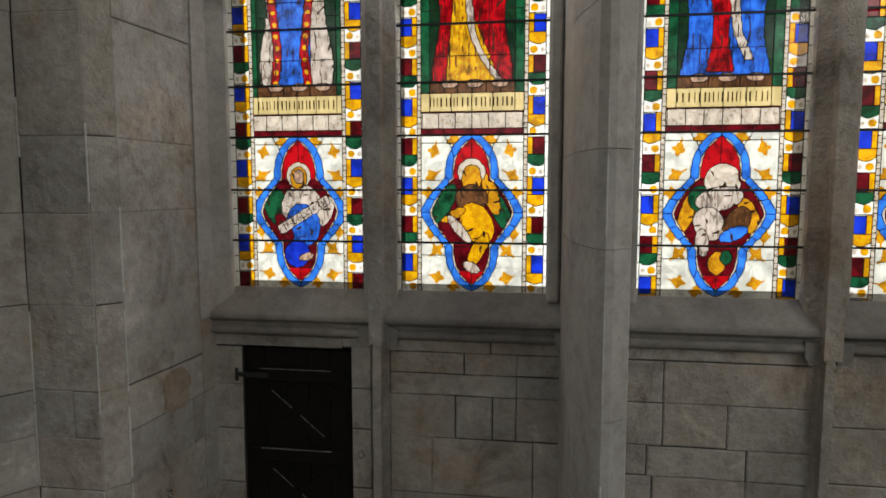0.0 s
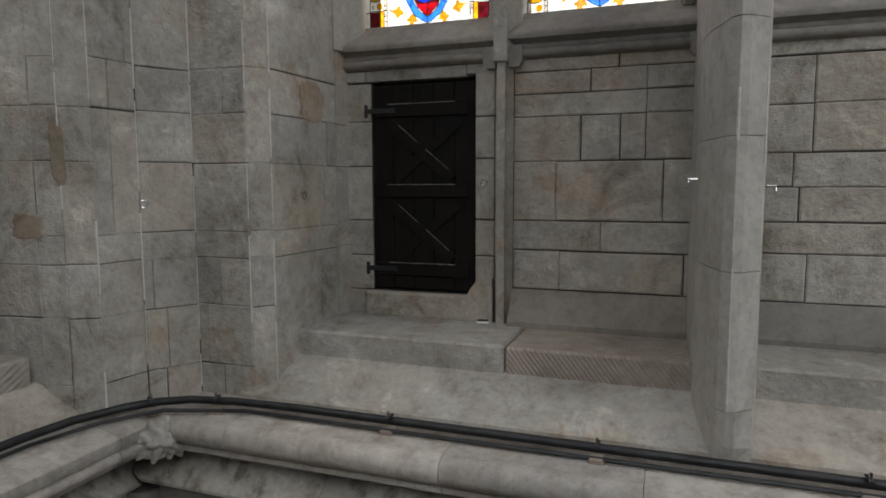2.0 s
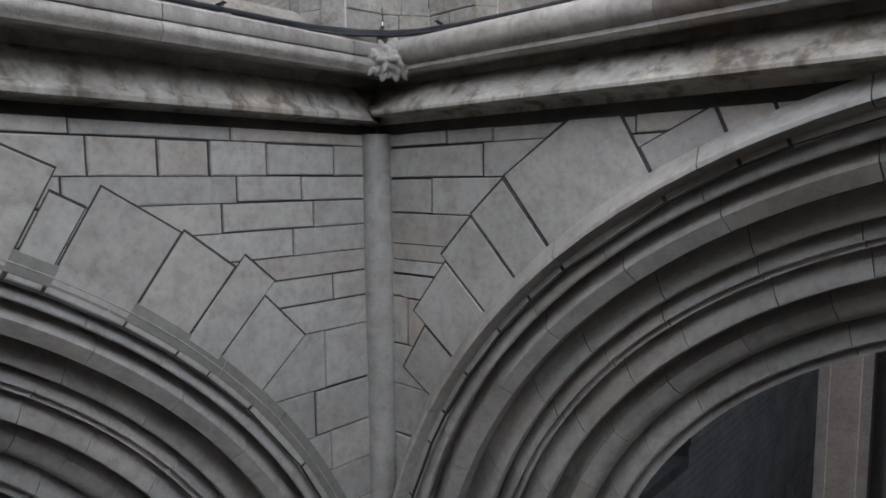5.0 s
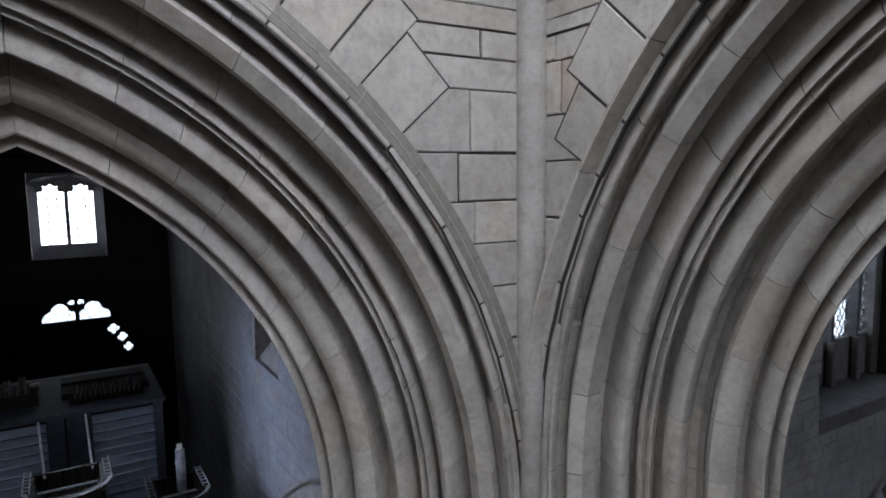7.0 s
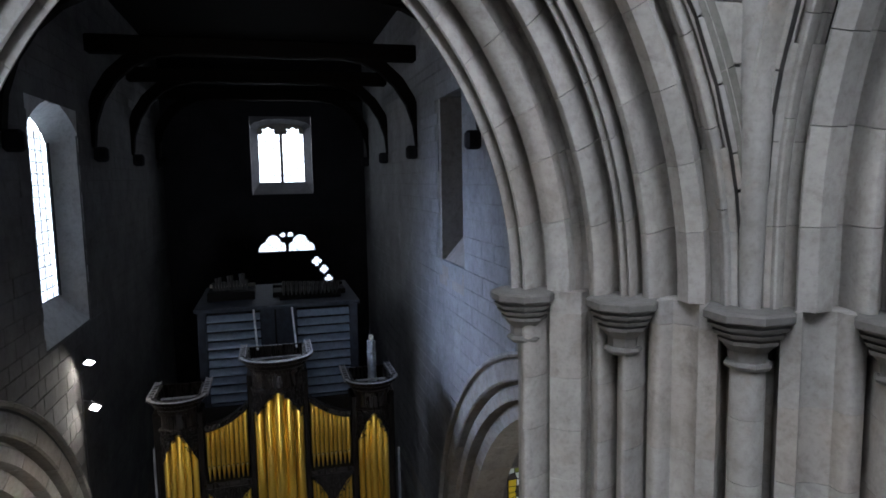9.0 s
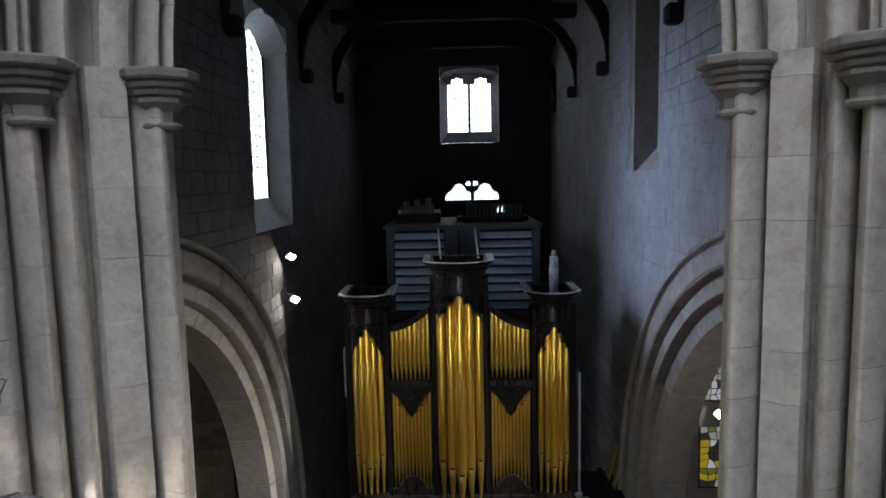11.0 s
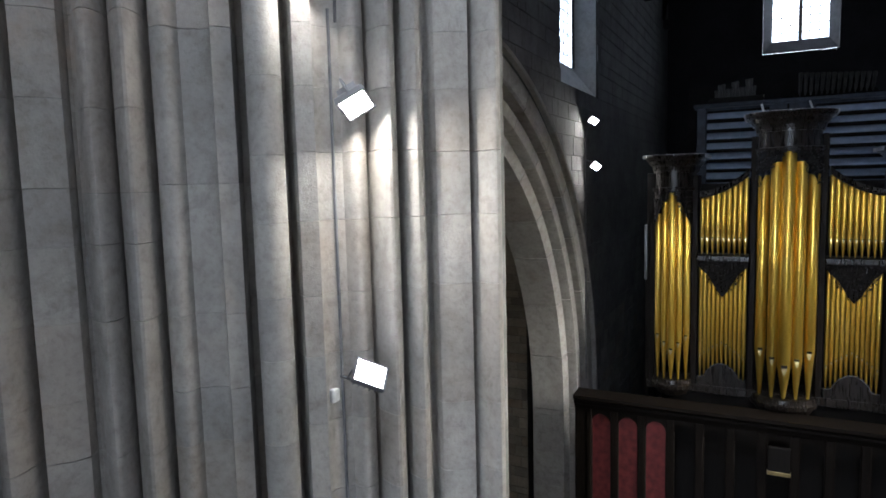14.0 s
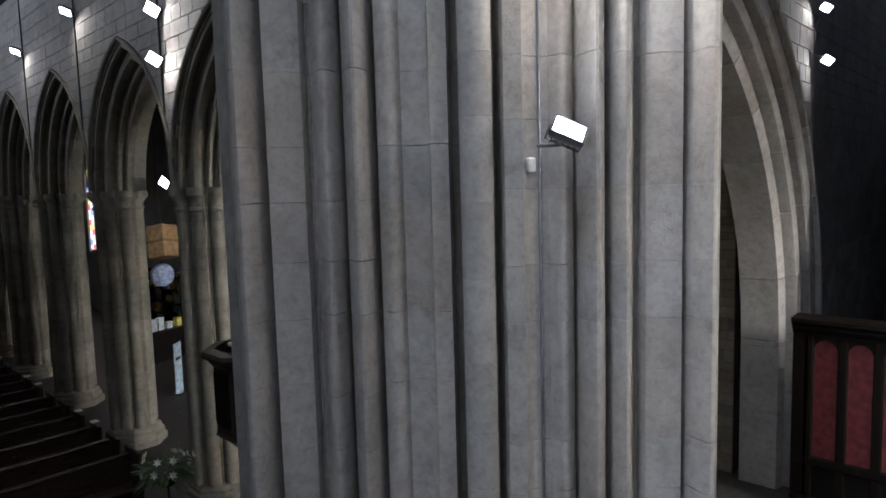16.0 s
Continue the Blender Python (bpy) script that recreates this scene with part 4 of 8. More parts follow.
def lantern_corner(name, m):
    """Corner mass between two lantern bays, faced in blocks. Local origin at the corner of the crossing."""
    root = thing("wall_corner_" + name, "chamfered ashlar corner of the lantern with worn arrises", "wall", kind="structure")
    plan = [(-1.3, -0.72), (-0.18, -0.54), (-0.02, -0.49), (0.146, -0.404), (0.19, -0.1), (0.375, 0.194), (0.81, 0.197), (0.908, 0.33), (0.965, 1.12), (0.99, 1.4), (-1.3, 1.4)]
    bm = bmesh.new()
    rings(bm, [[(x, y, z) for x, y in plan] for z in (15.8, 24.2)])
    part("core", fixed(bm), MORTAR, root, m=m @ Matrix.Translation((-0.008, 0.008, 0)))
    seen = name == "north_east"
    levels = [15.8, 16.07, 16.49, 16.82, 17.0, 17.45, 17.78, 18.07, 18.6, 19.15, 19.6, 20.3, 21.0, 21.8, 22.6, 23.4, 24.15]
    known = {3: {17.78: [0.12], 18.07: [0.12], 18.6: [0.25]}, 4: {16.07: [0.12], 16.49: [0.14], 16.82: [0.06]}, 5: {16.07: [0.2], 16.49: [0.095], 16.82: [0.2], 18.07: [0.26], 18.6: [0.03]}, 7: {17.45: [0.62], 17.78: [0.66]}}
    rnd = random.Random(5)
    for i, (p, q) in enumerate(zip(plan[:9], plan[1:10])):
        d = Vector((q[0] - p[0], q[1] - p[1], 0))
        wall = m @ frame_of((p[0], p[1], 0), d, (0, 0, 1))
        if not seen:
            ashlar(root, m @ frame_of((p[0], p[1], 15.8), d, (0, 0, 1)), d.length, 8.3, STONE_OLD, (0.38, 0.8), (0.3, 0.95), 0.012, 0.004, 30 + i, loose=0.22)
            continue
        # some faces miss a joint of their neighbours, as blocks stand two courses high
        rows = [(z + rnd.uniform(-0.006, 0.006), known.get(i, {}).get(z, [])) for k, z in enumerate(levels[1:]) if not (rnd.random() < 0.18 and z not in known.get(i, {})) or k == 15]
        laid(root, wall, d.length, rows, STONE_OLD, 40 + i, gaps=(0.002, 0.003, 0.004, 0.011), base=15.8, free=(0.1, 2.0) if i in (0, 7) else None, length=(0.5, 0.9), proud=0.004, edge=0.005)
    if seen:
        arris(root, m, plan[2:8], 15.9, 19.6, 5, CHIPPED)
    return root


lantern_corner("north_east", pose(-3.41, 3.21, 0))
lantern_corner("north_west", pose(-3.41, -3.24, 0, 0, 0, 90))
lantern_corner("south_west", pose(4.11, -3.24, 0, 0, 0, 180))
lantern_corner("south_east", pose(4.11, 3.21, 0, 0, 0, -90))
solid("ceiling", box(-5.5, 6.2, -5.6, 5.6, 24.2, 24.5), ROOF_OAK, "dark boarded lantern ceiling", "ceiling", kind="structure")


# ---- floor ----
solid("floor", box(-60, 60, -60, 40, -0.3, 0.0), plain_material("stone paving", (0.05, 0.045, 0.04), 0.55), "worn stone paved church floor", "floor", kind="structure")


# ---- the transept with the organ ----
def arch_wall(name, label, wall, width, height, arches, windows, thick, mat, seed, limit=300, course=(0.22, 0.34), length=(0.3, 0.7), stones=True, low=0.0, joint=None):
    """A wall with pointed arches (apex x, apex z, centre offset, centre z, radius) and rectangular window openings, in columns."""
    root = thing(name, label, "wall", kind="structure")

    def top_of(a):
        z = 0.0
        for ax, c, zc, r, foot in arches:
            d = abs(a - ax)
            k = r * r - (d + c) ** 2
            if d < r - c and k > 0:
                z = max(z, zc + math.sqrt(k))
        return z
    bm = bmesh.new()
    n = int(width / 0.16)
    f = lambda a, b, d: wall @ Vector((a, b, d))
    marks = sorted({round(width * i / n, 4) for i in range(n + 1)} | {w[0] for w in windows} | {w[1] for w in windows} | {ax + s * (r - c) for ax, c, zc, r, foot in arches for s in (-1, 1) if 0 < ax + s * (r - c) < width})
    for a0, a1 in zip(marks, marks[1:]):
        if a1 - a0 < 1e-4:
            continue
        t0, t1, mid = top_of(a0 + 1e-5), top_of(a1 - 1e-5), (a0 + a1) / 2
        spans = [((t0, t1), (height, height))]
        for w0, w1, b0, b1 in windows:
            if w0 < mid < w1:
                spans = [((t0, t1), (b0, b0)), ((b1, b1), (height, height))]
        for lo, hi in spans:
            if min(hi) - max(lo) > 0.01:
                prism(bm, [(a0, lo[0]), (a1, lo[1]), (a1, hi[1]), (a0, hi[0])], f, -thick, -0.012)
    part("core", bm, joint or (MORTAR if stones else mat), root)
    if stones:
        def cut(poly):
            cxm, czm = sum(p[0] for p in poly) / len(poly), sum(p[1] for p in poly) / len(poly)
            for w0, w1, b0, b1 in windows:
                if cxm > w0 - 0.01 and cxm < w1 + 0.01 and b0 - 0.01 < czm < b1 + 0.01:
                    return []
                if b0 < czm < b1:
                    if cxm < w0:
                        poly = clip_half(poly, -1, 0, -w0)
                    elif cxm > w1:
                        poly = clip_half(poly, 1, 0, w1)
            for ax, c, zc, r, foot in arches:
                side = 1 if cxm > ax else -1
                cx = ax - side * c
                if czm < zc:
                    if abs(cxm - ax) < r - c:
                        return []
                    continue
                mx, mz = cxm - cx, czm - zc
                if min(math.hypot(p[0] - cx, p[1] - zc) for p in poly) < r + 0.05:
                    l = math.hypot(mx, mz)
                    poly = clip_half(poly, mx / l, mz / l, r + 0.05 + (cx * mx + zc * mz) / l)
                if len(poly) < 3:
                    return []
            return poly
        def whole_of(poly):
            up = [(a, b + low) for a, b in poly]
            return cut(up) == up
        ashlar(root, wall @ Matrix.Translation((0, low, 0)), width, height - low, mat, course, length, 0.008, 0.006, seed, cut=lambda poly: [poly if whole_of(poly) else [(a, b - low) for a, b in cut([(a, b + low) for a, b in poly])]], limit=limit)
    return root


def wall_arch(root, wall, ax, c, zc, r, foot, steps, depth, mat, sides=(-1, 1), seed=2):
    """Stepped mouldings round an opening in a wall; steps: (offset into the opening, depth behind the face) as a ring."""
    rnd = random.Random(seed)
    for side in sides:
        def at(u, d, p):
            rr = r - u
            if p < 0:
                return wall @ Vector((ax + side * (rr - c), foot + (zc - foot) * (1 + p), -d))
            th = p * math.acos(c / rr)
            return wall @ Vector((ax + side * (-c + rr * math.cos(th)), zc + rr * math.sin(th), -d))
        p = -1.0 if foot < zc - 0.05 else 0.0
        marks = [p]
        while p < 1:
            p += rnd.uniform(0.1, 0.16)
            p = 1.0 if p > 0.94 else p
            if marks[-1] < 0 < p:
                p = 0.0
            marks.append(p)
        for p0, p1 in zip(marks, marks[1:]):
            k = 1 if p1 <= 0 else 3
            part("voussoir", fixed(rings(bmesh.new(), [[at(u, d, p0 + (p1 - p0) * i / k + (0.001 if i == 0 else -0.001 if i == k else 0)) for u, d in steps] for i in range(k + 1)])), mat, root, smooth=35)


STEPS = [(-0.12, 0.04), (-0.12, -0.05), (-0.09, -0.08), (-0.05, -0.06), (-0.035, 0.02), (0.0, 0.02), (0.02, 0.0), (0.27, 0.01), (0.3, 0.04), (0.3, 0.24), (0.36, 0.27), (0.37, 0.16), (0.4, 0.13), (0.58, 0.15), (0.6, 0.19), (0.6, 0.34), (0.65, 0.36), (0.66, 0.3), (0.84, 0.36), (0.86, 0.98), (0.5, 1.0), (0.0, 0.9), (-0.12, 0.6)]
TRANSEPT_W, TRANSEPT_E = -3.35, 3.32
wall_w = frame_of((-5.0, TRANSEPT_W, 0), (-1, 0, 0), (0, 0, 1))
wall_e = frame_of((-22.8, TRANSEPT_E, 0), (1, 0, 0), (0, 0, 1))
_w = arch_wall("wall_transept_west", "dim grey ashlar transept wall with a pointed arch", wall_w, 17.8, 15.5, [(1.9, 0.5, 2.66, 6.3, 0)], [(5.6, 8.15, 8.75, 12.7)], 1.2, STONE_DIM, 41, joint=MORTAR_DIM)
wall_arch(_w, wall_w, 1.9, 0.5, 2.66, 6.3, 0.0, STEPS, 1.2, STONE, (1,))
_e = arch_wall("wall_transept_east", "pale coursed transept wall with a pointed arch and a window recess", wall_e, 17.8, 15.5, [(17.8 - 1.9, 0.5, 2.66, 6.3, 0)], [(10.5, 12.2, 9.58, 12.9)], 1.2, STONE_ROUGH, 43, joint=MORTAR_PALE)
wall_arch(_e, wall_e, 17.8 - 1.9, 0.5, 2.66, 6.3, 0.0, STEPS, 1.2, STONE, (-1,))
# near-black tone: the unlit transept end's dimness is put into the colour
DIM_PLASTER = stone_material("dimmed plaster", (0.012, 0.012, 0.014), (0.02, 0.02, 0.023), (0.03, 0.03, 0.034))
wall_n = frame_of((-22.8, TRANSEPT_W - 1, 0), (0, 1, 0), (0, 0, 1))
arch_wall("wall_transept_north", "dark plastered end wall of the transept", wall_n, 8.7, 17.5, [(4.35 + 0.5, 0.5, 6.7, 3.2, 0)], [(3.8, 5.85, 10.85, 13.5)], 0.8, DIM_PLASTER, 45, stones=False)
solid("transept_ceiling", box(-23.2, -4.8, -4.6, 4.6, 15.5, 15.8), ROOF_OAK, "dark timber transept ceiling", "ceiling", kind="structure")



# ---- the organ ----
def gold_material():
    m, nt, p = material("gilt pipe metal")
    geo = nt.nodes.new("ShaderNodeNewGeometry").outputs["Position"]
    mp = node(nt, "Mapping")
    mp.inputs["Scale"].default_value = (2.0, 2.0, 0.5)
    nt.links.new(geo, mp.inputs["Vector"])
    n = node(nt, "TexNoise", Scale=2.2, Detail=5.0, Roughness=0.6)
    nt.links.new(mp.outputs[0], n.inputs["Vector"])
    nt.links.new(ramp(nt, n.outputs[0], [(0.3, (0.82, 0.5, 0.07)), (0.5, (0.92, 0.62, 0.1)), (0.7, (0.96, 0.7, 0.16))]), p.inputs["Base Color"])
    nt.links.new(ramp(nt, n.outputs[0], [(0.3, (0.34,) * 3), (0.7, (0.28,) * 3)]), p.inputs["Roughness"])
    p.inputs["Metallic"].default_value = 0.93
    return m


GOLD = gold_material()
GILT_LIP = plain_material("bright gilt lip", (0.85, 0.68, 0.32), 0.3, 0.8, 0.1)
PIPE_DARK = plain_material("tarnished pipe metal", (0.07, 0.068, 0.065), 0.5, 0.5)
# paler than the carved board whose edge it lines
GREYED_OAK = plain_material("greyed black oak", (0.06, 0.058, 0.058), 0.6, 0.0, 0.3)
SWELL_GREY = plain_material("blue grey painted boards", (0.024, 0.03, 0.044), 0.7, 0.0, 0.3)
# slats paler than the box's paint: the light they catch is in the colour
SLAT_LIT = plain_material("grey slat, paled as if lit", (0.2, 0.24, 0.31), 0.55, 0.0, 0.12)
PALE_WOOD = wood_material("pale deal", (0.35, 0.3, 0.25), (0.55, 0.5, 0.45), 0.6)


def organ_pipe(root, x, y, z_foot, z_mouth, z_top, r, lip=True):
    """A front pipe, facing +x: cone foot, mouth with its lips, cylindrical body."""
    body = lathe(bmesh.new(), [(r * 0.22, z_foot), (r * 0.3, z_foot + 0.02), (r * 0.94, z_mouth - 0.01), (r, z_mouth), (r, z_top - 0.01), (r * 0.96, z_top), (r * 0.9, z_top), (r * 0.9, z_top - 0.05)], 14, 0, (x, y, 0))
    pipe = part("pipe", fixed(body), GOLD, root, smooth=60)
    w, h = r * 0.42, r * 0.5
    bm = bmesh.new()
    cuboid(bm, x + r * 0.7, x + r * 1.0, y - w, y + w, z_mouth + 0.01, z_mouth + h)
    part("mouth", bm, BLACK_OAK, pipe, "dark slot of the pipe's mouth")
    if not lip:
        return
    bm = bmesh.new()
    rings(bm, [[(x + r * 0.86 + d, y + w * k * q, z) for k in (-1, 1) for d in ((0, 0.008 + 0.25 * r) if k < 0 else (0.008 + 0.25 * r, 0))] for z, q in ((z_mouth - r * 1.1, 0.15), (z_mouth - r * 0.35, 0.8), (z_mouth + 0.008, 1.0))])
    part("lip", fixed(bm), GILT_LIP, pipe, "bright gilt lower lip")


def scroll(bm, at, size, turns, seed, hand=1, lay=None):
    pts = []
    for i in range(15):
        k = i / 14
        th = hand * turns * 2 * math.pi * k + seed
        rr = size * (1 - 0.85 * k)
        pts.append(lay(at[0] + rr * math.cos(th), at[1] + rr * math.sin(th), 0.012 * math.sin(k * 9)))
    tube(bm, pts, size * 0.13, 5)


def carving(inside, a0, a1, b0, b1, size, lay, seed, count):
    """Pierced scrollwork that fills a shape."""
    rnd, bm, done = random.Random(seed), bmesh.new(), []
    tries = 0
    while len(done) < count and tries < 900:
        tries += 1
        a, b, s = rnd.uniform(a0, a1), rnd.uniform(b0, b1), rnd.uniform(0.7, 1.15) * size
        if inside(a, b) and all(math.hypot(a - p, b - q) > 0.75 * (s + t) for p, q, t in done):
            done.append((a, b, s))
            scroll(bm, (a, b), s, rnd.uniform(1.0, 1.5), rnd.uniform(0, 6), rnd.choice((-1, 1)), lay)
            for _ in range(2):
                th = rnd.uniform(0, 6.3)
                c = lay(a + 1.1 * s * math.cos(th), b + 1.1 * s * math.sin(th), 0.01)
                bmesh.ops.create_icosphere(bm, subdivisions=1, radius=0.3 * s, matrix=Matrix.Translation(c) @ Matrix.Diagonal((0.6, 1.3, 1, 1)))
    return bm


def bow(y0, half, proj, x0, n=12):
    """Half round front in plan."""
    return [(x0 + proj * math.sin(math.pi * i / n), y0 - half * math.cos(math.pi * i / n)) for i in range(n + 1)]


def tower_ring(plan, z, grow, x_back):
    cy = sum(p[1] for p in plan) / len(plan)
    pts = []
    for x, y in plan:
        d = Vector((x - plan[0][0], y - cy))
        d = d / (d.length or 1)
        pts.append((x + grow * d.x, y + grow * d.y, z))
    return pts + [(x_back, plan[-1][1] + grow, z), (x_back, plan[0][1] - grow, z)]


def organ():
    root = thing("organ", "dark carved oak pipe organ with gilded pipes behind a screen", "organ")
    X = -11.85
    part("lower_case", box(X - 1.5, X - 0.02, -1.9, 1.95, 0.0, 3.38, 0.02), BLACK_OAK, root)
    part("impost", box(X - 1.6, X + 0.1, -2.15, 2.2, 3.38, 3.52, 0.02), CARVED_OAK, root)
    part("back_board", box(X - 0.62, X - 0.55, -2.1, 2.15, 3.5, 7.0), BLACK_OAK, root)
    for y in (-2.12, 2.08):
        part("side_panel", box(X - 1.6, X - 0.02, y, y + 0.08, 3.5, 7.1), DARK_OAK, root)
    # towers: middle, half width, projection, pipes, foot, mouth, top, head
    towers = [(-1.72, 0.3, 0.26, 5, 3.6, 4.12, 6.9, 7.5), (0.03, 0.45, 0.36, 5, 3.5, 4.02, 7.52, 8.1), (1.78, 0.3, 0.26, 5, 3.6, 4.12, 6.9, 7.5)]
    for i, (cy, half, proj, n, foot, mouth, top, head) in enumerate(towers):
        plan = bow(cy, half, proj, X)
        for s in (-1, 1):
            part("stile", box(X - 0.5, X + 0.05, cy + s * (half + 0.05) - 0.05, cy + s * (half + 0.05) + 0.05, 3.5, head - 0.35, 0.012), DARK_OAK, root)
        bm = rings(bmesh.new(), [tower_ring(plan, z, g, X - 0.2) for z, g in ((foot - 0.34, -0.18), (foot - 0.28, -0.05), (foot - 0.2, 0.0), (foot - 0.16, 0.05), (foot - 0.1, 0.06), (foot - 0.07, 0.03), (foot, 0.02))])
        part("corbel", fixed(bm), CARVED_OAK, root, "moulded bowed oak corbel", 30)
        # frieze and cornice, open above
        z = head
        prof = ((z - 0.62, 0.02), (z - 0.6, 0.05), (z - 0.56, 0.05), (z - 0.54, 0.0), (z - 0.28, 0.0), (z - 0.26, 0.05), (z - 0.2, 0.06), (z - 0.16, 0.11), (z - 0.1, 0.13), (z - 0.06, 0.19), (z - 0.02, 0.21), (z, 0.21))
        bm = rings(bmesh.new(), [tower_ring(plan, zz, g, X - 0.75) for zz, g in prof] + [tower_ring(plan, zz, g, X - 0.7) for zz, g in ((z, 0.05), (z - 0.3, 0.04))])
        part("cornice", fixed(bm), CARVED_OAK, root, "moulded dark oak cornice with an open top", 30)
        bm = bmesh.new()
        a, b = tower_ring(plan, z + 0.006, 0.205, X - 0.7), tower_ring(plan, z + 0.006, 0.145, X - 0.7)
        va, vb = [bm.verts.new(p) for p in a[:-2]], [bm.verts.new(p) for p in b[:-2]]
        vc, vd = [bm.verts.new((p[0], p[1], z - 0.02)) for p in a[:-2]], [bm.verts.new((p[0], p[1], z - 0.02)) for p in b[:-2]]
        for k in range(len(va) - 1):
            for q in ((va[k], va[k + 1], vb[k + 1], vb[k]), (vc[k], vc[k + 1], va[k + 1], va[k]), (vd[k], vd[k + 1], vb[k + 1], vb[k])):
                bm.faces.new(q)
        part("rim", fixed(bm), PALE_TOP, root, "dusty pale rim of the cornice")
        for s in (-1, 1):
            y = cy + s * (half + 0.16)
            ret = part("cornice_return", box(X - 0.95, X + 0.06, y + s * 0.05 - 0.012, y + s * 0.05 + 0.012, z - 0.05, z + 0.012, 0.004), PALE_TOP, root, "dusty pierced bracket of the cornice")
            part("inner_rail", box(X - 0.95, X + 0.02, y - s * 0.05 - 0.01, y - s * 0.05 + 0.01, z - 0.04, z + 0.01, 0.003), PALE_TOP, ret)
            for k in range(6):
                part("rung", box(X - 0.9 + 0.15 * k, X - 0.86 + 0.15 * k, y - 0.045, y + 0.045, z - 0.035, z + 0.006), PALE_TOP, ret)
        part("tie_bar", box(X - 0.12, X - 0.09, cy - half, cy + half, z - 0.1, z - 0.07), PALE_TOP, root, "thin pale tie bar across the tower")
        # pierced head over the pipes
        lay = lambda a, b, d, cy=cy, half=half, proj=proj: (X + (proj + 0.03 + d) * math.sqrt(max(0.0, 1 - (a / (half * 1.06)) ** 2)) + 0.02, cy + a, b)
        zt, zb = head - 0.6, top - 0.62
        inside = lambda a, b, half=half, zt=zt, zb=zb, top=top: b > top - 0.02 - (abs(a) / half) * 0.6 + 0.05
        bm = bmesh.new()
        loops = []
        for k in range(17):
            a = half * 1.02 * (-1 + k / 8)
            low = top - 0.02 - 0.6 * (abs(a) / half) ** 1.25 + 0.05 * math.sin(abs(a) / half * math.pi)
            loops.append([lay(a, z, d) for z, d in ((low, -0.05), (low, -0.015), (zt + 0.01, -0.015), (zt + 0.01, -0.05))])
        part("head_board", fixed(rings(bm, loops)), BLACK_OAK, root, "shaped board over the pipe tops", 30)
        part("carved_head", fixed(carving(inside, -half, half, zb, zt, 0.06, lay, 5 + i, 46)), CARVED_OAK, root, "pierced oak scrollwork over the pipes")
        for k in range(n):
            q = (k - (n - 1) / 2) / (n / 2)
            a = q * half * 0.98
            r = half * 0.19 * (1.22 if abs(q) < 0.1 else 1.0)
            px = X - 0.03 + (proj - 0.06) * math.sqrt(max(0, 1 - (a / half) ** 2))
            organ_pipe(root, px, cy + a, foot, mouth + 0.3 * abs(q), top - 0.5 * abs(q), r)
    # flats
    for lo, hi, s in ((-1.3, -0.54, 1), (0.6, 1.36, -1)):
        w = hi - lo
        top_at = lambda t: 6.78 + 0.36 * (t if s > 0 else 1 - t) ** 1.8
        part("rail", box(X - 0.3, X + 0.09, lo - 0.04, hi + 0.04, 5.68, 5.8, 0.02), CARVED_OAK, root)
        part("rail", box(X - 0.3, X + 0.06, lo, hi, 3.5, 3.6, 0.01), CARVED_OAK, root)
        bm = bmesh.new()
        loops = []
        for k in range(11):
            t = k / 10
            loops.append([(X + d, lo + w * t, top_at(t) + e) for d, e in ((-0.12, -0.02), (0.05, -0.02), (0.07, 0.02), (0.05, 0.09), (-0.12, 0.09))])
        rings(bm, loops)
        part("curved_rail", fixed(bm), CARVED_OAK, root, "swept dark oak top rail", 40)
        for k in range(9):
            t = (k + 0.5) / 9
            organ_pipe(root, X - 0.04, lo + w * t, 5.8, 6.07, top_at(t) - 0.01, w / 9 * 0.46)
        for k in range(11):
            t = (k + 0.5) / 11
            arch = 1 - abs(2 * t - 1)
            organ_pipe(root, X - 0.04, lo + w * t, 3.6, 3.98 + 0.3 * arch ** 0.8, 5.66, w / 11 * 0.45)
        lay = lambda a, b, d: (X + 0.04 + d, a, b)
        mid = (lo + hi) / 2
        vee = lambda a, b: b > 5.66 - 0.52 * (1 - abs(a - mid) / (w / 2)) - 0.06
        bm = bmesh.new()
        prism(bm, [(lo - 0.01, 5.67), (lo - 0.01, 5.6), (lo + w * 0.2, 5.44), (mid - 0.07, 5.16), (mid, 5.07), (mid + 0.07, 5.16), (hi - w * 0.2, 5.44), (hi + 0.01, 5.6), (hi + 0.01, 5.67)], lambda a, b, d: (X + d, a, b), 0.005, 0.03)
        part("vee_board", bm, BLACK_OAK, root, "dark vee shaped board below the rail")
        part("carved_vee", fixed(carving(vee, lo + 0.03, hi - 0.03, 5.05, 5.64, 0.05, lay, 31, 42)), CARVED_OAK, root, "hanging vee of pierced scrollwork")
        bm = bmesh.new()
        poly = [(lo, 3.58)] + [(lo + w * i / 14, 3.68 + 0.24 * max(0, math.sin(math.pi * (i - 2) / 10)) ** 0.7 if 2 <= i <= 12 else 3.66) for i in range(15)] + [(hi, 3.58)]
        prism(bm, poly, lambda a, b, d: (X + d, a, b), 0.02, 0.07)
        part("foot_board", bm, CARVED_OAK, root, "arched carved board at the pipe feet")
        part("foot_moulding", fixed(tube(bmesh.new(), [(X + 0.062, a, b + 0.004) for a, b in poly[1:-1]], 0.011, 6)), GREYED_OAK, root, "dusty moulding along the arched board", 40)
    for s, y in ((-1, -2.1), (1, 2.16)):
        part("buttress", box(X - 0.4, X + 0.02, y - 0.06, y + 0.06, 3.5, 7.2, 0.01), DARK_OAK, root)
    return root


# dust on oak, raised paler to hold the light on the tower tops
PALE_TOP = plain_material("dusty lit oak edge", (0.42, 0.41, 0.42), 0.7, 0.0, 0.3)
organ()


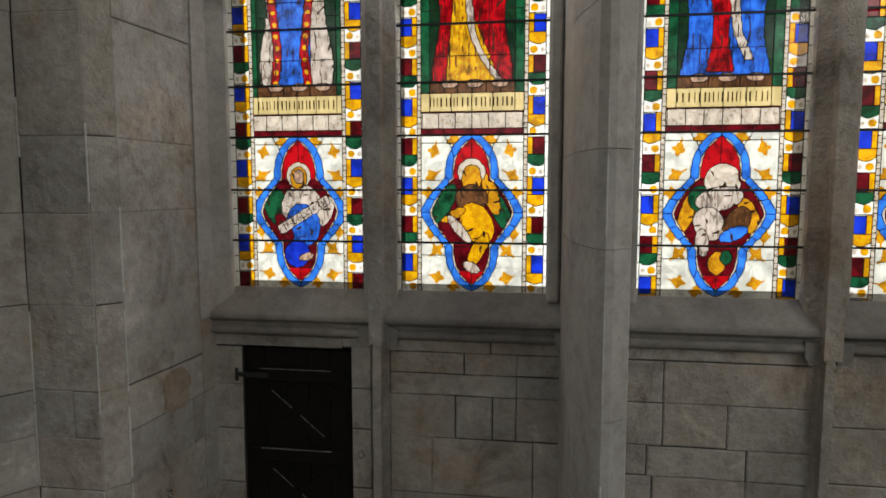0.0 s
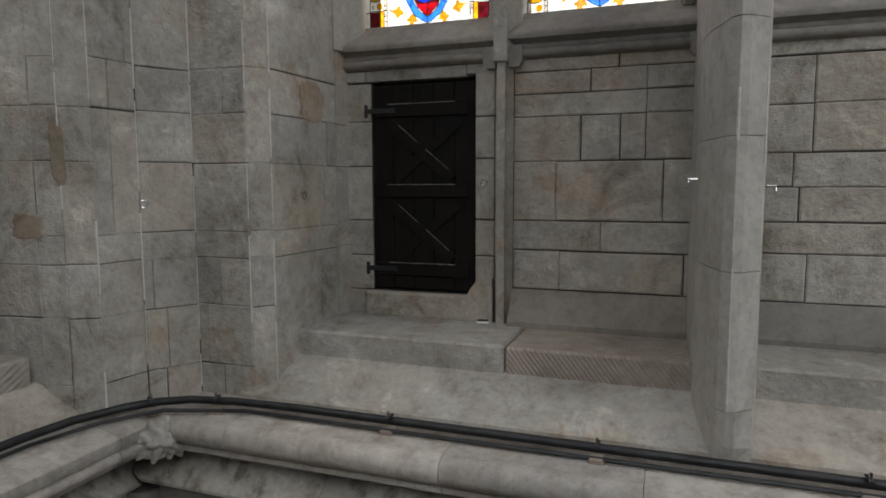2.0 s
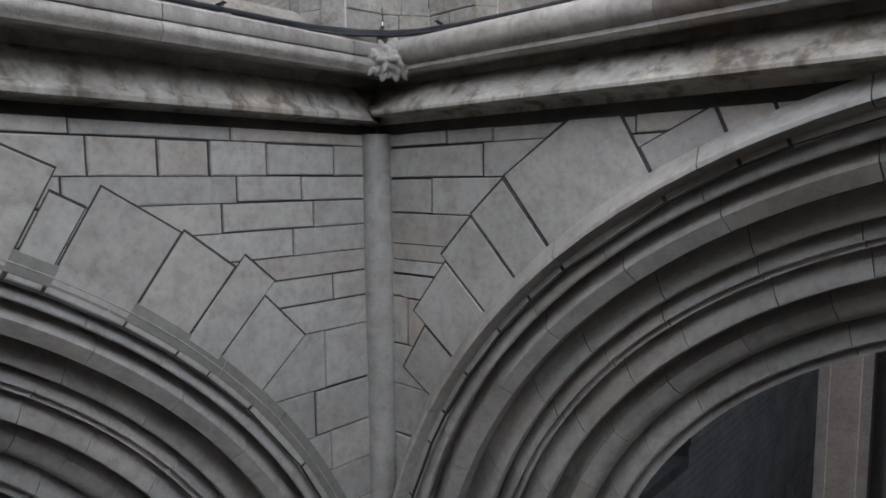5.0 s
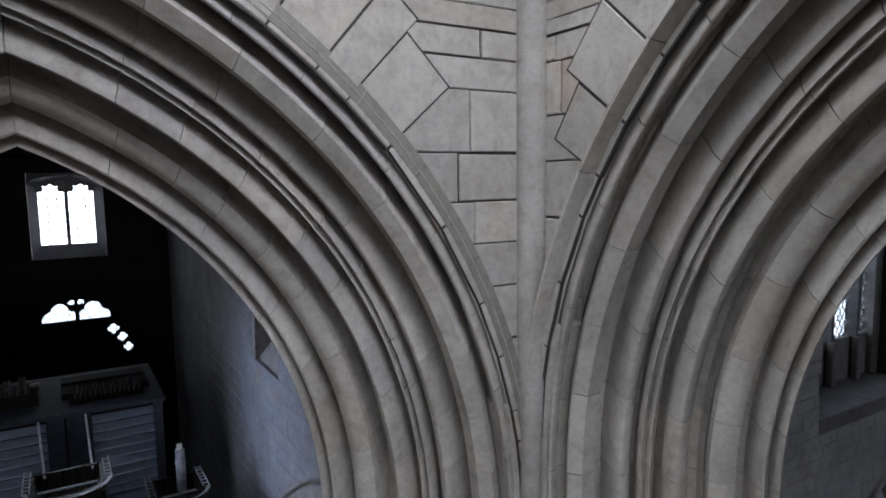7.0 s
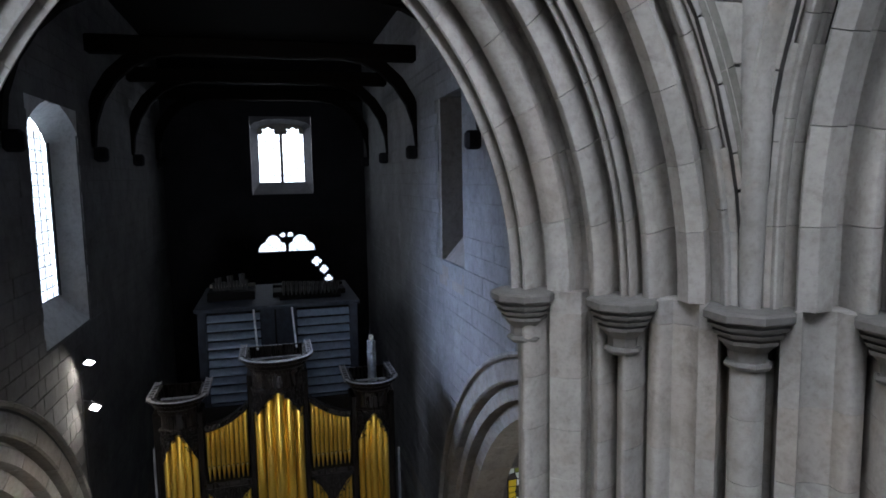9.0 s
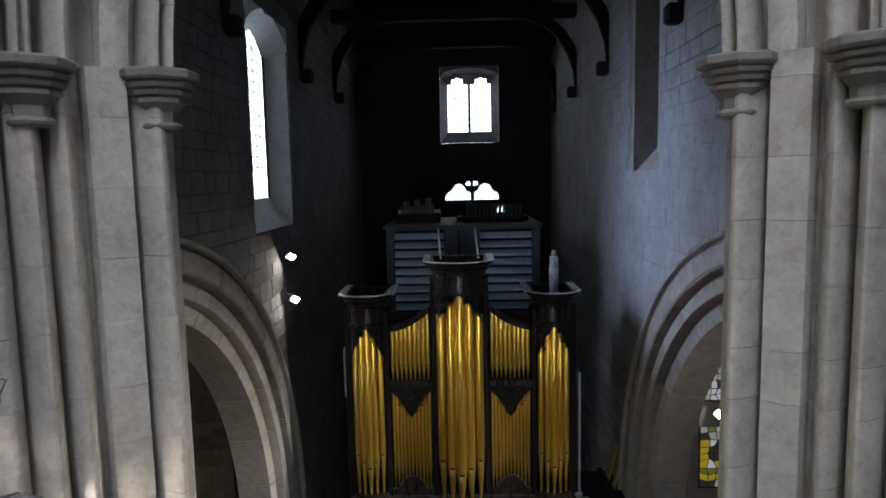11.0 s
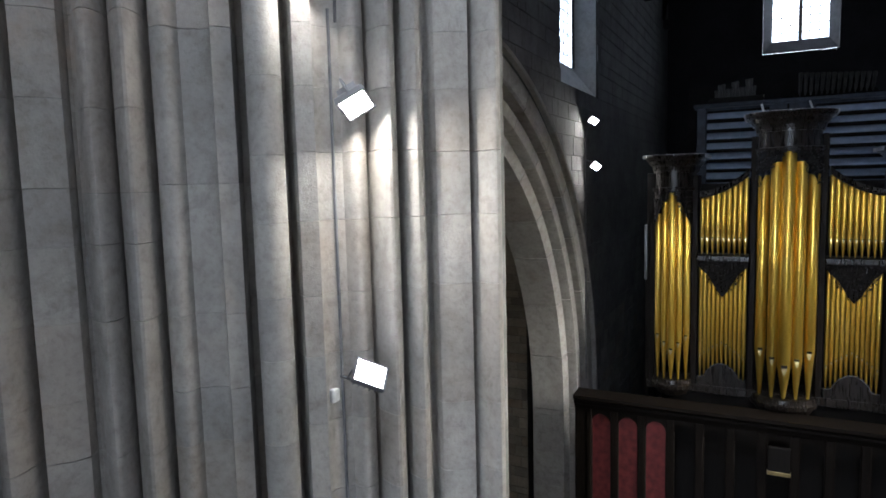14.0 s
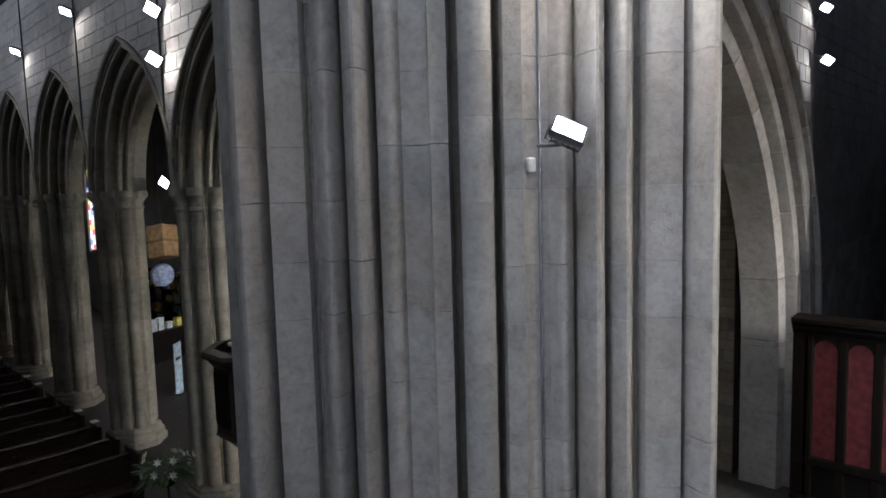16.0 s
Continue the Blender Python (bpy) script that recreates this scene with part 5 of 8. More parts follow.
def swell_box():
    root = thing("swell_box", "blue grey louvred swell box with dusty lid behind the organ", "swell box")
    x = -14.3
    part("body", box(-17.2, x - 0.12, -1.6, 1.86, 0.0, 8.5), SWELL_GREY, root)
    part("lid", box(-17.3, x + 0.06, -1.66, 1.92, 8.5, 8.58, 0.012), SWELL_GREY, root)
    for y0, y1 in ((-1.6, -1.42), (-0.28, 0.5), (1.68, 1.86)):
        part("stile", box(x - 0.13, x + 0.02, y0, y1, 4.6, 8.5, 0.008), SWELL_GREY, root)
    # black sheet stands in for the shadow in the gaps
    part("recess", box(x - 0.125, x - 0.118, -1.42, 1.68, 4.6, 8.45), BLACK_OAK, root, "dark gap behind the slats")
    part("centre_door", box(x - 0.1, x + 0.05, 0.02, 0.06, 4.6, 8.48), BLACK_OAK, root)
    for y0, y1 in ((-1.42, -0.28), (0.5, 1.68)):
        for k in range(20):
            z = 8.4 - 0.2 * k
            bm = bmesh.new()
            rings(bm, [[(x - 0.1, y, z), (x + 0.04, y, z - 0.1), (x + 0.045, y, z - 0.13), (x - 0.1, y, z - 0.05)] for y in (y0 + 0.01, y1 - 0.01)])
            part("slat", fixed(bm), SLAT_LIT, root)
    return root


swell_box()


def pipe_rack(label, x, y0, y1, z, n, heights, mat, tilt=0.0):
    root = thing("pipe_rack", label, "pipes", pose(x, (y0 + y1) / 2, z, 0, tilt, 0))
    w = y1 - y0
    part("rack_board", box(-0.1, 0.1, -w / 2 - 0.05, w / 2 + 0.05, 0.0, 0.08, 0.01), BLACK_OAK, root)
    for k in range(n):
        t = (k + 0.5) / n
        h = heights(t)
        part("pipe", fixed(lathe(bmesh.new(), [(0.012, 0.08), (0.03, 0.2), (0.03, h * 0.7), (0.042, h), (0.034, h), (0.03, h * 0.8)], 8, 0, (0, -w / 2 + w * t, 0))), mat, root, smooth=40)
    return root


pipe_rack("small dull tin pipes on a rack above the swell box", -15.4, -1.35, -0.55, 8.6, 12, lambda t: 0.3 + 0.3 * abs(math.sin(3 * math.pi * t)) * (0.6 + 0.4 * t), PIPE_DARK)
pipe_rack("row of leaning tin trumpet pipes above the swell box", -14.9, 0.2, 1.5, 8.62, 14, lambda t: 0.62 - 0.12 * t, PIPE_DARK, 46)
_b = thing("organ_chest", "dark wooden wind chest on the swell box", "wind chest")
part("chest", box(-15.9, -15.1, -1.45, -0.4, 8.58, 8.78, 0.01), BLACK_OAK, _b)
part("chest_rail", box(-15.9, -15.85, -1.45, -0.4, 8.78, 8.86), PALE_WOOD, _b)
_b = thing("organ_chest", "dark wooden wind chest on the swell box", "wind chest")
part("chest", box(-16.6, -15.2, 0.0, 1.7, 8.58, 8.7, 0.01), BLACK_OAK, _b)
part("chest_rail", box(-16.0, -15.9, 0.0, 1.7, 8.7, 8.76), BLACK_OAK, _b)
for _y0, _y1 in ((-0.32, -0.42), (0.42, 0.4)):
    solid("stay_rod", fixed(tube(bmesh.new(), [(-12.5, _y0, 8.05), (-14.28, _y1, 8.5)], 0.02)), plain_material("white painted rod", (0.6, 0.6, 0.6), 0.5), "white stay rod between organ case and swell box", "rod", smooth=40)
_p = thing("wooden_pipe", "tall pale wooden organ pipe with a stopper", "organ pipe", pose(-12.5, 1.9, 0))
part("pipe_body", fixed(lathe(bmesh.new(), [(0.09, 3.5), (0.09, 7.75), (0.1, 7.76), (0.1, 7.82), (0.085, 7.83), (0.085, 8.05), (0.07, 8.06)], 12)), plain_material("weathered pipe metal", (0.3, 0.32, 0.34), 0.5, 0.3), _p, smooth=40)
part("stopper", fixed(lathe(bmesh.new(), [(0.05, 8.06), (0.05, 8.16), (0.03, 8.17)], 10)), PALE_WOOD, _p, smooth=40)


# ---- the screen below the organ ----
def screen():
    root = thing("choir_screen", "dark oak traceried screen with red painted panels", "screen")
    x = -11.35
    ring = [(-0.14, 3.0), (0.08, 3.0), (0.1, 3.06), (0.14, 3.1), (0.14, 3.14), (0.2, 3.2), (0.2, 3.26), (-0.2, 3.28), (-0.2, 3.2), (-0.14, 3.12)]
    part("top_rail", fixed(rings(bmesh.new(), [[(x + d, y, z) for d, z in ring] for y in (-3.33, 3.3)])), DARK_OAK, root, "moulded oak top rail", 30)
    part("bottom_rail", box(x - 0.1, x + 0.1, -3.33, 3.3, 0.0, 0.3, 0.015), DARK_OAK, root)
    part("middle_rail", box(x - 0.07, x + 0.08, -3.33, 3.3, 0.85, 0.98, 0.015), DARK_OAK, root)
    n, w, first = 13, 0.473, -3.33 + 0.235
    for y0, y1 in ((-3.33, first), (first + n * w, 3.29)):
        part("end_stile", box(x - 0.05, x + 0.07, y0, y1, 0.3, 3.0, 0.012), DARK_OAK, root)
    for k in range(n + 1):
        y = first + w * k
        part("mullion", box(x - 0.05, x + 0.07, y - 0.07, y + 0.07, 0.3, 3.0, 0.02), DARK_OAK, root)
    for k in range(n):
        y = first + w * (k + 0.5)
        hw = w / 2 - 0.065
        # pointed cusped head
        bm = bmesh.new()
        for s in (-1, 1):
            poly = [(s * hw, 2.99)] + [(s * hw * math.cos(math.pi / 2 * i / 6), 2.72 + 0.2 * math.sin(math.pi / 2 * i / 6)) for i in range(7)] + [(0, 2.99)]
            prism(bm, poly, lambda a, b, d, y=y: (x + d, y + a, b), 0.0, 0.05)
        part("tracery_head", bm, DARK_OAK, root)
        red = k in (0, 1, 2, 10, 11, 12)
        if red:
            part("panel", box(x - 0.03, x - 0.01, y - hw - 0.02, y + hw + 0.02, 0.95, 2.98), RED_PAINT, root, "red painted panel")
        part("lower_panel", box(x - 0.03, x + 0.0, y - hw, y + hw, 0.3, 0.86), BLACK_OAK, root)
    return root


screen()


# ---- transept windows and roof ----
def backdrop(name, points):
    bm = bmesh.new()
    bm.faces.new([bm.verts.new(p) for p in points])
    solid(name, bm, SKY_GLOW, "bright overcast sky outside a window", "backdrop", kind="structure")


def leaded(bm_lead, lay, w, h, da, db, r=0.006, diamond=False):
    """Lead cames over a pane from 0 to w and 0 to h."""
    lines = []
    if diamond:
        k = -h / db * da
        while k < w:
            lines.append(((k, 0), (k + h / db * da, h)))
            lines.append(((k, h), (k + h / db * da, 0)))
            k += da
    else:
        lines += [((a, 0), (a, h)) for a in [da * i for i in range(int(w / da) + 1)]] + [((0, b), (w, b)) for b in [db * i for i in range(int(h / db) + 1)]]
    for (a0, b0), (a1, b1) in lines:
        t0, t1 = 0.0, 1.0
        if a1 != a0:
            ts = sorted(((0 - a0) / (a1 - a0), (w - a0) / (a1 - a0)))
            t0, t1 = max(t0, ts[0]), min(t1, ts[1])
        if t1 - t0 > 0.01:
            p, q = (a0 + (a1 - a0) * t0, b0 + (b1 - b0) * t0), (a0 + (a1 - a0) * t1, b0 + (b1 - b0) * t1)
            tube(bm_lead, [lay(*p), lay(*q)], r, 4)
    return bm_lead


def west_window():
    """Splayed lancet of two lights in the transept's west wall."""
    root = thing("window_transept_west", "tall splayed lancet window of leaded clear glass", "window", kind="structure")
    y0, y1 = TRANSEPT_W, TRANSEPT_W - 0.42
    xi0, xi1, xo0, xo1 = -10.6, -13.15, -11.0, -12.78   # splay, inner and outer
    outline = lambda xa, xb, zb, zs, ap: [(xa, zb), (xa, zs)] + [(xa + (xb - xa) * k / 8, zs + (ap - zs) * math.sin(math.pi * k / 8) ** 0.8) for k in range(1, 8)] + [(xb, zs), (xb, zb)]
    a, b = outline(xi0 + 0.03, xi1 - 0.03, 8.71, 12.2, 12.68), outline(xo0, xo1, 9.3, 12.0, 12.45)
    bm = bmesh.new()
    n = len(a)
    va, vb = [bm.verts.new((x, y0 - 0.004, z)) for x, z in a], [bm.verts.new((x, y1, z)) for x, z in b]
    for i in range(n):
        j = (i + 1) % n
        bm.faces.new((va[i], va[j], vb[j], vb[i]))
    # wall left between the square opening and the arched splay
    top = [bm.verts.new((x, y0 - 0.004, 12.75)) for x, z in a[1:-1]]
    for i in range(len(top) - 1):
        bm.faces.new((va[i + 1], va[i + 2], top[i + 1], top[i]))
    part("splay", fixed(bm), STONE_PALE, root, "pale dressed stone splay", 20)
    bm = bmesh.new()
    poly = [(x, z) for x, z in b]
    prism(bm, poly, lambda p, q, d: (p, y1 - d, q), 0.02, 0.026)
    pane = part("pane", bm, DIM_GLASS, root)
    pane.visible_shadow = False
    lead = bmesh.new()
    leaded(lead, lambda p, q: (xo0 - p, y1 + 0.0, 9.3 + q), 1.78, 2.95, 0.3, 0.2, 0.01)
    part("lead_came", lead, LEAD, root)
    part("mullion", box(-11.75, -11.65, y1 - 0.08, y1 + 0.06, 9.3, 12.4, 0.02), STONE_PALE, root)
    part("iron_frame", fixed(tube(bmesh.new(), [(xo1 + 0.03, y1 + 0.03, 9.3), (xo1 + 0.03, y1 + 0.03, 12.05)], 0.03, 6)), IRON, root)
    backdrop("backdrop_west", [(-10.65, y1 - 0.72, 8.8), (-13.1, y1 - 0.72, 8.8), (-13.1, y1 - 0.72, 12.65), (-10.65, y1 - 0.72, 12.65)])


backdrop("backdrop_west_side", [(-13.12, TRANSEPT_W - 0.46, 8.8), (-13.12, TRANSEPT_W - 1.15, 8.8), (-13.12, TRANSEPT_W - 1.15, 12.65), (-13.12, TRANSEPT_W - 0.46, 12.65)])
STONE_PALE = stone_material("limewashed stone", (0.5, 0.5, 0.5), (0.62, 0.62, 0.61), (0.72, 0.72, 0.7), stain=0.3)
west_window()


def east_recess():
    root = thing("window_transept_east", "blind stone window recess with sloping sill", "window", kind="structure")
    x0, x1, y = -12.3, -10.6, TRANSEPT_E
    part("sill", fixed(rings(bmesh.new(), [[(x, y - 0.003, 9.2), (x, y - 0.003, 9.58), (x, y + 0.55, 10.2), (x, y + 0.9, 10.2), (x, y + 0.9, 9.2)] for x in (x0, x1)])), STONE_ROUGH, root)
    part("back", box(x0 - 0.1, x1 + 0.1, y + 0.6, y + 0.9, 9.2, 13.0), STONE_ROUGH, root)
    for x in (-11.75, -11.2):
        part("mullion", fixed(rings(bmesh.new(), [[(x - 0.08, y + 0.62, z), (x - 0.05, y + 0.36, z), (x + 0.05, y + 0.36, z), (x + 0.08, y + 0.62, z)] for z in (9.95, 12.9)])), STONE, root)
    part("jamb", box(x0 - 0.02, x0 + 0.1, y + 0.02, y + 0.65, 9.58, 12.9, 0.02), STONE, root)


east_recess()


def north_window():
    root = thing("window_transept_north", "two light arched window high in the dark end wall", "window", kind="structure")
    x, y0, y1, z0, z1 = -22.8, -0.3, 1.25, 11.25, 13.1
    # splayed frame
    bm = bmesh.new()
    inner = [(y0 - 0.24, z0 - 0.4), (y1 + 0.24, z0 - 0.4), (y1 + 0.24, z1 + 0.05)] + [((y0 + y1) / 2 + (y1 - y0 + 0.48) / 2 * math.cos(math.pi * k / 6), z1 + 0.05 + 0.28 * math.sin(math.pi * k / 6)) for k in range(1, 6)] + [(y0 - 0.24, z1 + 0.05)]
    outer = [(y0, z0), (y1, z0), (y1, z1 - 0.05)] + [((y0 + y1) / 2 + (y1 - y0) / 2 * math.cos(math.pi * k / 6), z1 - 0.05 + 0.22 * math.sin(math.pi * k / 6)) for k in range(1, 6)] + [(y0, z1 - 0.05)]
    n = len(inner)
    va, vb = [bm.verts.new((x + 0.012, a, b)) for a, b in inner], [bm.verts.new((x - 0.35, a, b)) for a, b in outer]
    for i in range(n):
        bm.faces.new((va[i], va[(i + 1) % n], vb[(i + 1) % n], vb[i]))
    corner = [bm.verts.new((x + 0.012, a, 13.5)) for a, b in inner[2:]]
    for i in range(2, n - 1):
        bm.faces.new((va[i], va[i + 1], corner[i - 1], corner[i - 2]))
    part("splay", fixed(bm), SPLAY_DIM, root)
    part("mullion", box(x - 0.42, x - 0.3, 0.42, 0.53, z0, z1 + 0.2, 0.02), STONE, root)
    bm = bmesh.new()
    for c in (0.06, 0.89):
        for s in (-1, 1):
            poly = [(c + s * 0.37, z1 + 0.2), (c + s * 0.37, z1 - 0.2)] + [(c + s * (0.37 - 0.1 - 0.09 * math.cos(t)), z1 - 0.2 + 0.13 + 0.1 * math.sin(t)) for t in (-1.6, -0.8, 0.0, 0.8)] + [(c + s * 0.1, z1 - 0.02), (c, z1 + 0.06), (c, z1 + 0.2)]
            prism(bm, poly, lambda a, b, d: (x - 0.36 + d, a, b), 0.0, 0.05)
    part("tracery", bm, STONE, root)
    bm = bmesh.new()
    cuboid(bm, x - 0.4, x - 0.394, y0 - 0.1, y1 + 0.1, z0 - 0.1, z1 + 0.3)
    pane = part("pane", bm, CLEAR, root)
    pane.visible_shadow = False
    part("lead_came", leaded(bmesh.new(), lambda a, b: (x - 0.38, y0 + a, z0 + b), 1.55, 1.9, 0.258, 0.24, 0.02), LEAD, root)


# stone tone lowered so the deep splay's dimness lies in its colour
SPLAY_DIM = stone_material("dimmed splay stone", (0.09, 0.09, 0.1), (0.14, 0.14, 0.15), (0.19, 0.19, 0.2))
north_window()


def tracery_window():
    """Head of the great window behind the organ: two quatrefoils, a small pair above and mouchettes at the side."""
    root = thing("window_transept_tracery", "pointed tracery window with quatrefoils behind the organ", "window", kind="structure")
    x, cy = -22.75, 0.52
    n_y, y0, z0, step = 214, cy - 3.2, 6.0, 0.03
    foil = lambda y, z, a, b, r: min(math.hypot(y - a - r * 0.62 * math.cos(t), z - b - r * 0.62 * math.sin(t)) for t in (0, math.pi / 2, math.pi, 3 * math.pi / 2)) < r * 0.6

    def open_at(y, z):
        y = y - cy
        if (foil(abs(y), z, 0.46, 8.93, 0.4) and z > 8.84 and abs(y) > 0.06) or (math.hypot(abs(y) - 0.13, z - 9.42) < 0.09 and z > 9.36):
            return True
        if foil(y, z, 1.0, 8.45, 0.14) or foil(y, z, 1.25, 8.15, 0.13) or foil(y, z, 1.4, 7.8, 0.12):
            return True
        return False
    bm = bmesh.new()
    # solid cells of the stone plate
    for j in range(134):
        k0 = None
        z = z0 + step * (j + 0.5)
        for i in range(n_y + 1):
            y = y0 + step * (i + 0.5)
            solid_here = i < n_y and not open_at(y, z)
            if solid_here and k0 is None:
                k0 = i
            if not solid_here and k0 is not None:
                cuboid(bm, x - 0.15, x - 0.02, y0 + step * k0, y0 + step * i, z0 + step * j, z0 + step * (j + 1))
                k0 = None
    part("tracery", bm, DIM_PLASTER, root)
    bm = box(x - 0.2, x - 0.19, y0, -y0 + 2 * cy, z0, 10.2)
    pane = part("pane", bm, DIM_GLASS, root)
    pane.visible_shadow = False
    # added sheet: keeps the bright backdrop from showing below the tracery
    part("blocking", box(x - 0.35, x - 0.21, y0, -y0 + 2 * cy, 0.0, z0 + 0.01), DIM_PLASTER, root, "plastered wall below the tracery")
    backdrop("backdrop_north", [(x - 0.9, -4, 5), (x - 0.9, 5, 5), (x - 0.9, 5, 14), (x - 0.9, -4, 14)])


tracery_window()

# roof timbers
for _x in (-6.6, -9.6, -14.2, -18.0, -21.7):
    _t = thing("roof_truss", "dark timber arch braced roof truss", "truss", group="transept roof trusses")
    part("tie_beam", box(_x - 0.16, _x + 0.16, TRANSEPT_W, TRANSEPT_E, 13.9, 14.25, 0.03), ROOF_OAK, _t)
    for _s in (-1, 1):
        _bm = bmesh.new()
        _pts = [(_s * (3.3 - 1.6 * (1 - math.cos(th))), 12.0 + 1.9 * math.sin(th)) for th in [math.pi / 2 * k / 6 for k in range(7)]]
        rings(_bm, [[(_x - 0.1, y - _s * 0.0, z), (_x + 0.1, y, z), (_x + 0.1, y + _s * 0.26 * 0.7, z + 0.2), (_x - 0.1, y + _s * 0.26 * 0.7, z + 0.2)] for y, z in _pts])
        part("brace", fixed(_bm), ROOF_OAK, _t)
        part("corbel", box(_x - 0.1, _x + 0.1, _s * 3.2 - 0.13, _s * 3.2 + 0.13, 11.75, 12.05, 0.05), DIM_PLASTER, _t)


RUBBLE = stone_material("brown rubble", (0.13, 0.115, 0.09), (0.22, 0.195, 0.155), (0.3, 0.27, 0.22), stain=0.5, bump=0.8, random=0.9)


# ---- the nave ----
NAVE_PROFILE = [(-0.02, -0.03), (0.01, 0.0)] + arc_points(0.03, 0.13, -0.02, 0.05, 4) + [(0.14, -0.1), (0.19, -0.13), (0.22, -0.1)] + arc_points(0.23, 0.42, -0.07, 0.11, 6) + [(0.43, -0.13), (0.47, -0.15), (0.49, -0.11)] + arc_points(0.5, 0.59, -0.06, 0.06, 4) + [(0.61, -0.12), (0.65, -0.12)] + arc_points(0.67, 0.82, -0.06, 0.08, 5) + [(0.84, -0.1)]
NAVE_STEPS = [(-0.1, 0.03), (-0.1, -0.05), (-0.07, -0.07), (-0.035, -0.05), (-0.03, 0.0)] + [((q + n) * ROOT, (q - n) * ROOT) for q, n in NAVE_PROFILE] + [(0.62, 0.86), (0.3, 0.95), (-0.1, 0.6)]
wall_nave = frame_of((-4.7, -44.0, 0), (0, 1, 0), (0, 0, 1))
_ay = [35.02 - 4.05 * k for k in range(9)]
_arches = [(a, 0.87, 5.6, 2.87, 5.6) for a in _ay]
_n = arch_wall("wall_nave_north", "grey ashlar nave wall above the pointed arcade", wall_nave, 38.6, 15.0, _arches, [(a - 0.9, a + 0.9, 10.6, 13.2) for a in _ay], 0.9, STONE, 51, low=5.6)
for _k, _a in enumerate(_arches[:6]):
    wall_arch(_n, wall_nave, *_a, NAVE_STEPS, 0.9, STONE_NAVE, seed=_k)
solid("wall_nave_south", box(5.4, 6.2, -44, -5.4, 0, 15), STONE, "plain south wall of the nave", "wall", kind="structure")
solid("wall_nave_west", box(-12, 6.2, -44.5, -44, 0, 15.5), STONE, "west wall closing the nave", "wall", kind="structure")
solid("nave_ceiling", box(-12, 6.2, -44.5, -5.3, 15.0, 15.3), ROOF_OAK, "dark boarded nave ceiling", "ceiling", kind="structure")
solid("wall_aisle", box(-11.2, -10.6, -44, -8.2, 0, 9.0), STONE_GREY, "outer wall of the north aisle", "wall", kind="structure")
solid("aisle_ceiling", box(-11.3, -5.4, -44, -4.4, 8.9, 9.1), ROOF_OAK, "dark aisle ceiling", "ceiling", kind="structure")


def nave_pier(y):
    root = thing("nave_pier", "clustered nave pier with ringed capital on a moulded base", "pier", pose(-5.2, y, 0), group="nave arcade piers", kind="structure")
    # eight attached shafts, larger and smaller by turns, with deep hollows between
    plan = []
    for i in range(96):
        th = 2 * math.pi * i / 96
        k = (th + math.pi / 8) % (math.pi / 4) / (math.pi / 4) * 2 - 1
        big = int(((th + math.pi / 8) % (2 * math.pi)) / (math.pi / 4)) % 2 == 0
        w = 0.72 if big else 0.8
        r = 0.4 + (0.145 if big else 0.1) * math.sqrt(1 - (k / w) ** 2) if abs(k) < w else 0.385 - 0.02 * math.cos((abs(k) - w) / (1 - w) * math.pi / 2)
        plan.append((0.94 * r * math.cos(th), 0.94 * r * math.sin(th)))
    zs = courses(0.42, 5.2, 0.36, 0.5, random.Random(4))
    for z0, z1 in zip(zs, zs[1:]):
        part("stone", fixed(rings(bmesh.new(), [[(x, y_, z) for x, y_ in plan] for z in (z0 + 0.0015, z1 - 0.0015)])), STONE_NAVE, root, smooth=40)
    grow = lambda k: [(x * k, y_ * k) for x, y_ in plan]
    bm = rings(bmesh.new(), [[(x, y_, z) for x, y_ in grow(k)] for k, z in ((1.0, 5.2), (1.06, 5.22), (1.06, 5.26), (1.0, 5.28), (1.02, 5.36), (1.14, 5.44), (1.22, 5.47), (1.22, 5.54), (1.18, 5.6))])
    part("capital", fixed(bm), STONE_NAVE, root, smooth=40)
    bm = lathe(bmesh.new(), [(0.66, 0.0), (0.66, 0.14), (0.61, 0.18), (0.6, 0.28), (0.55, 0.32), (0.55, 0.37), (0.49, 0.43)], 8, math.pi / 8)
    part("base", fixed(bm), STONE_NAVE, root)
    return root


_p = nave_pier(-11.0)
for _k in range(1, 8):
    copy_thing(_p, pose(-5.2, -11.0 - 4.05 * _k, 0))
copy_thing(_p, pose(-5.2, -6.95, 0))


# aisle windows of coloured glass, far down the aisle
for _k, _y in enumerate((-29.3, -33.4, -37.5, -41.5)):
    _w = thing("window_aisle", "tall aisle window with coloured glass", "window", group="aisle windows", kind="structure")
    for _j in range(6):
        for _i in range(16):
            part("pane", box(-10.59, -10.57, _y - 0.9 + 0.31 * _j, _y - 0.64 + 0.31 * _j, 3.0 + 0.24 * _i, 3.21 + 0.24 * _i), AISLE_GLASS[(0, 2, 4, 0, 3, 2, 1, 0, 3, 2, 4)[(_i * 5 + _j * 3 + _k) % 11]], _w)
    part("window_frame", fixed(tube(bmesh.new(), [(-10.55, _y - 1.0, 2.9), (-10.55, _y - 1.0, 6.6), (-10.55, _y, 7.6), (-10.55, _y + 1.0, 6.6), (-10.55, _y + 1.0, 2.9)], 0.06)), STONE, _w)

# pews
PEW_OAK = wood_material("polished pew oak", (0.012, 0.008, 0.006), (0.05, 0.03, 0.018), 0.3, 0)


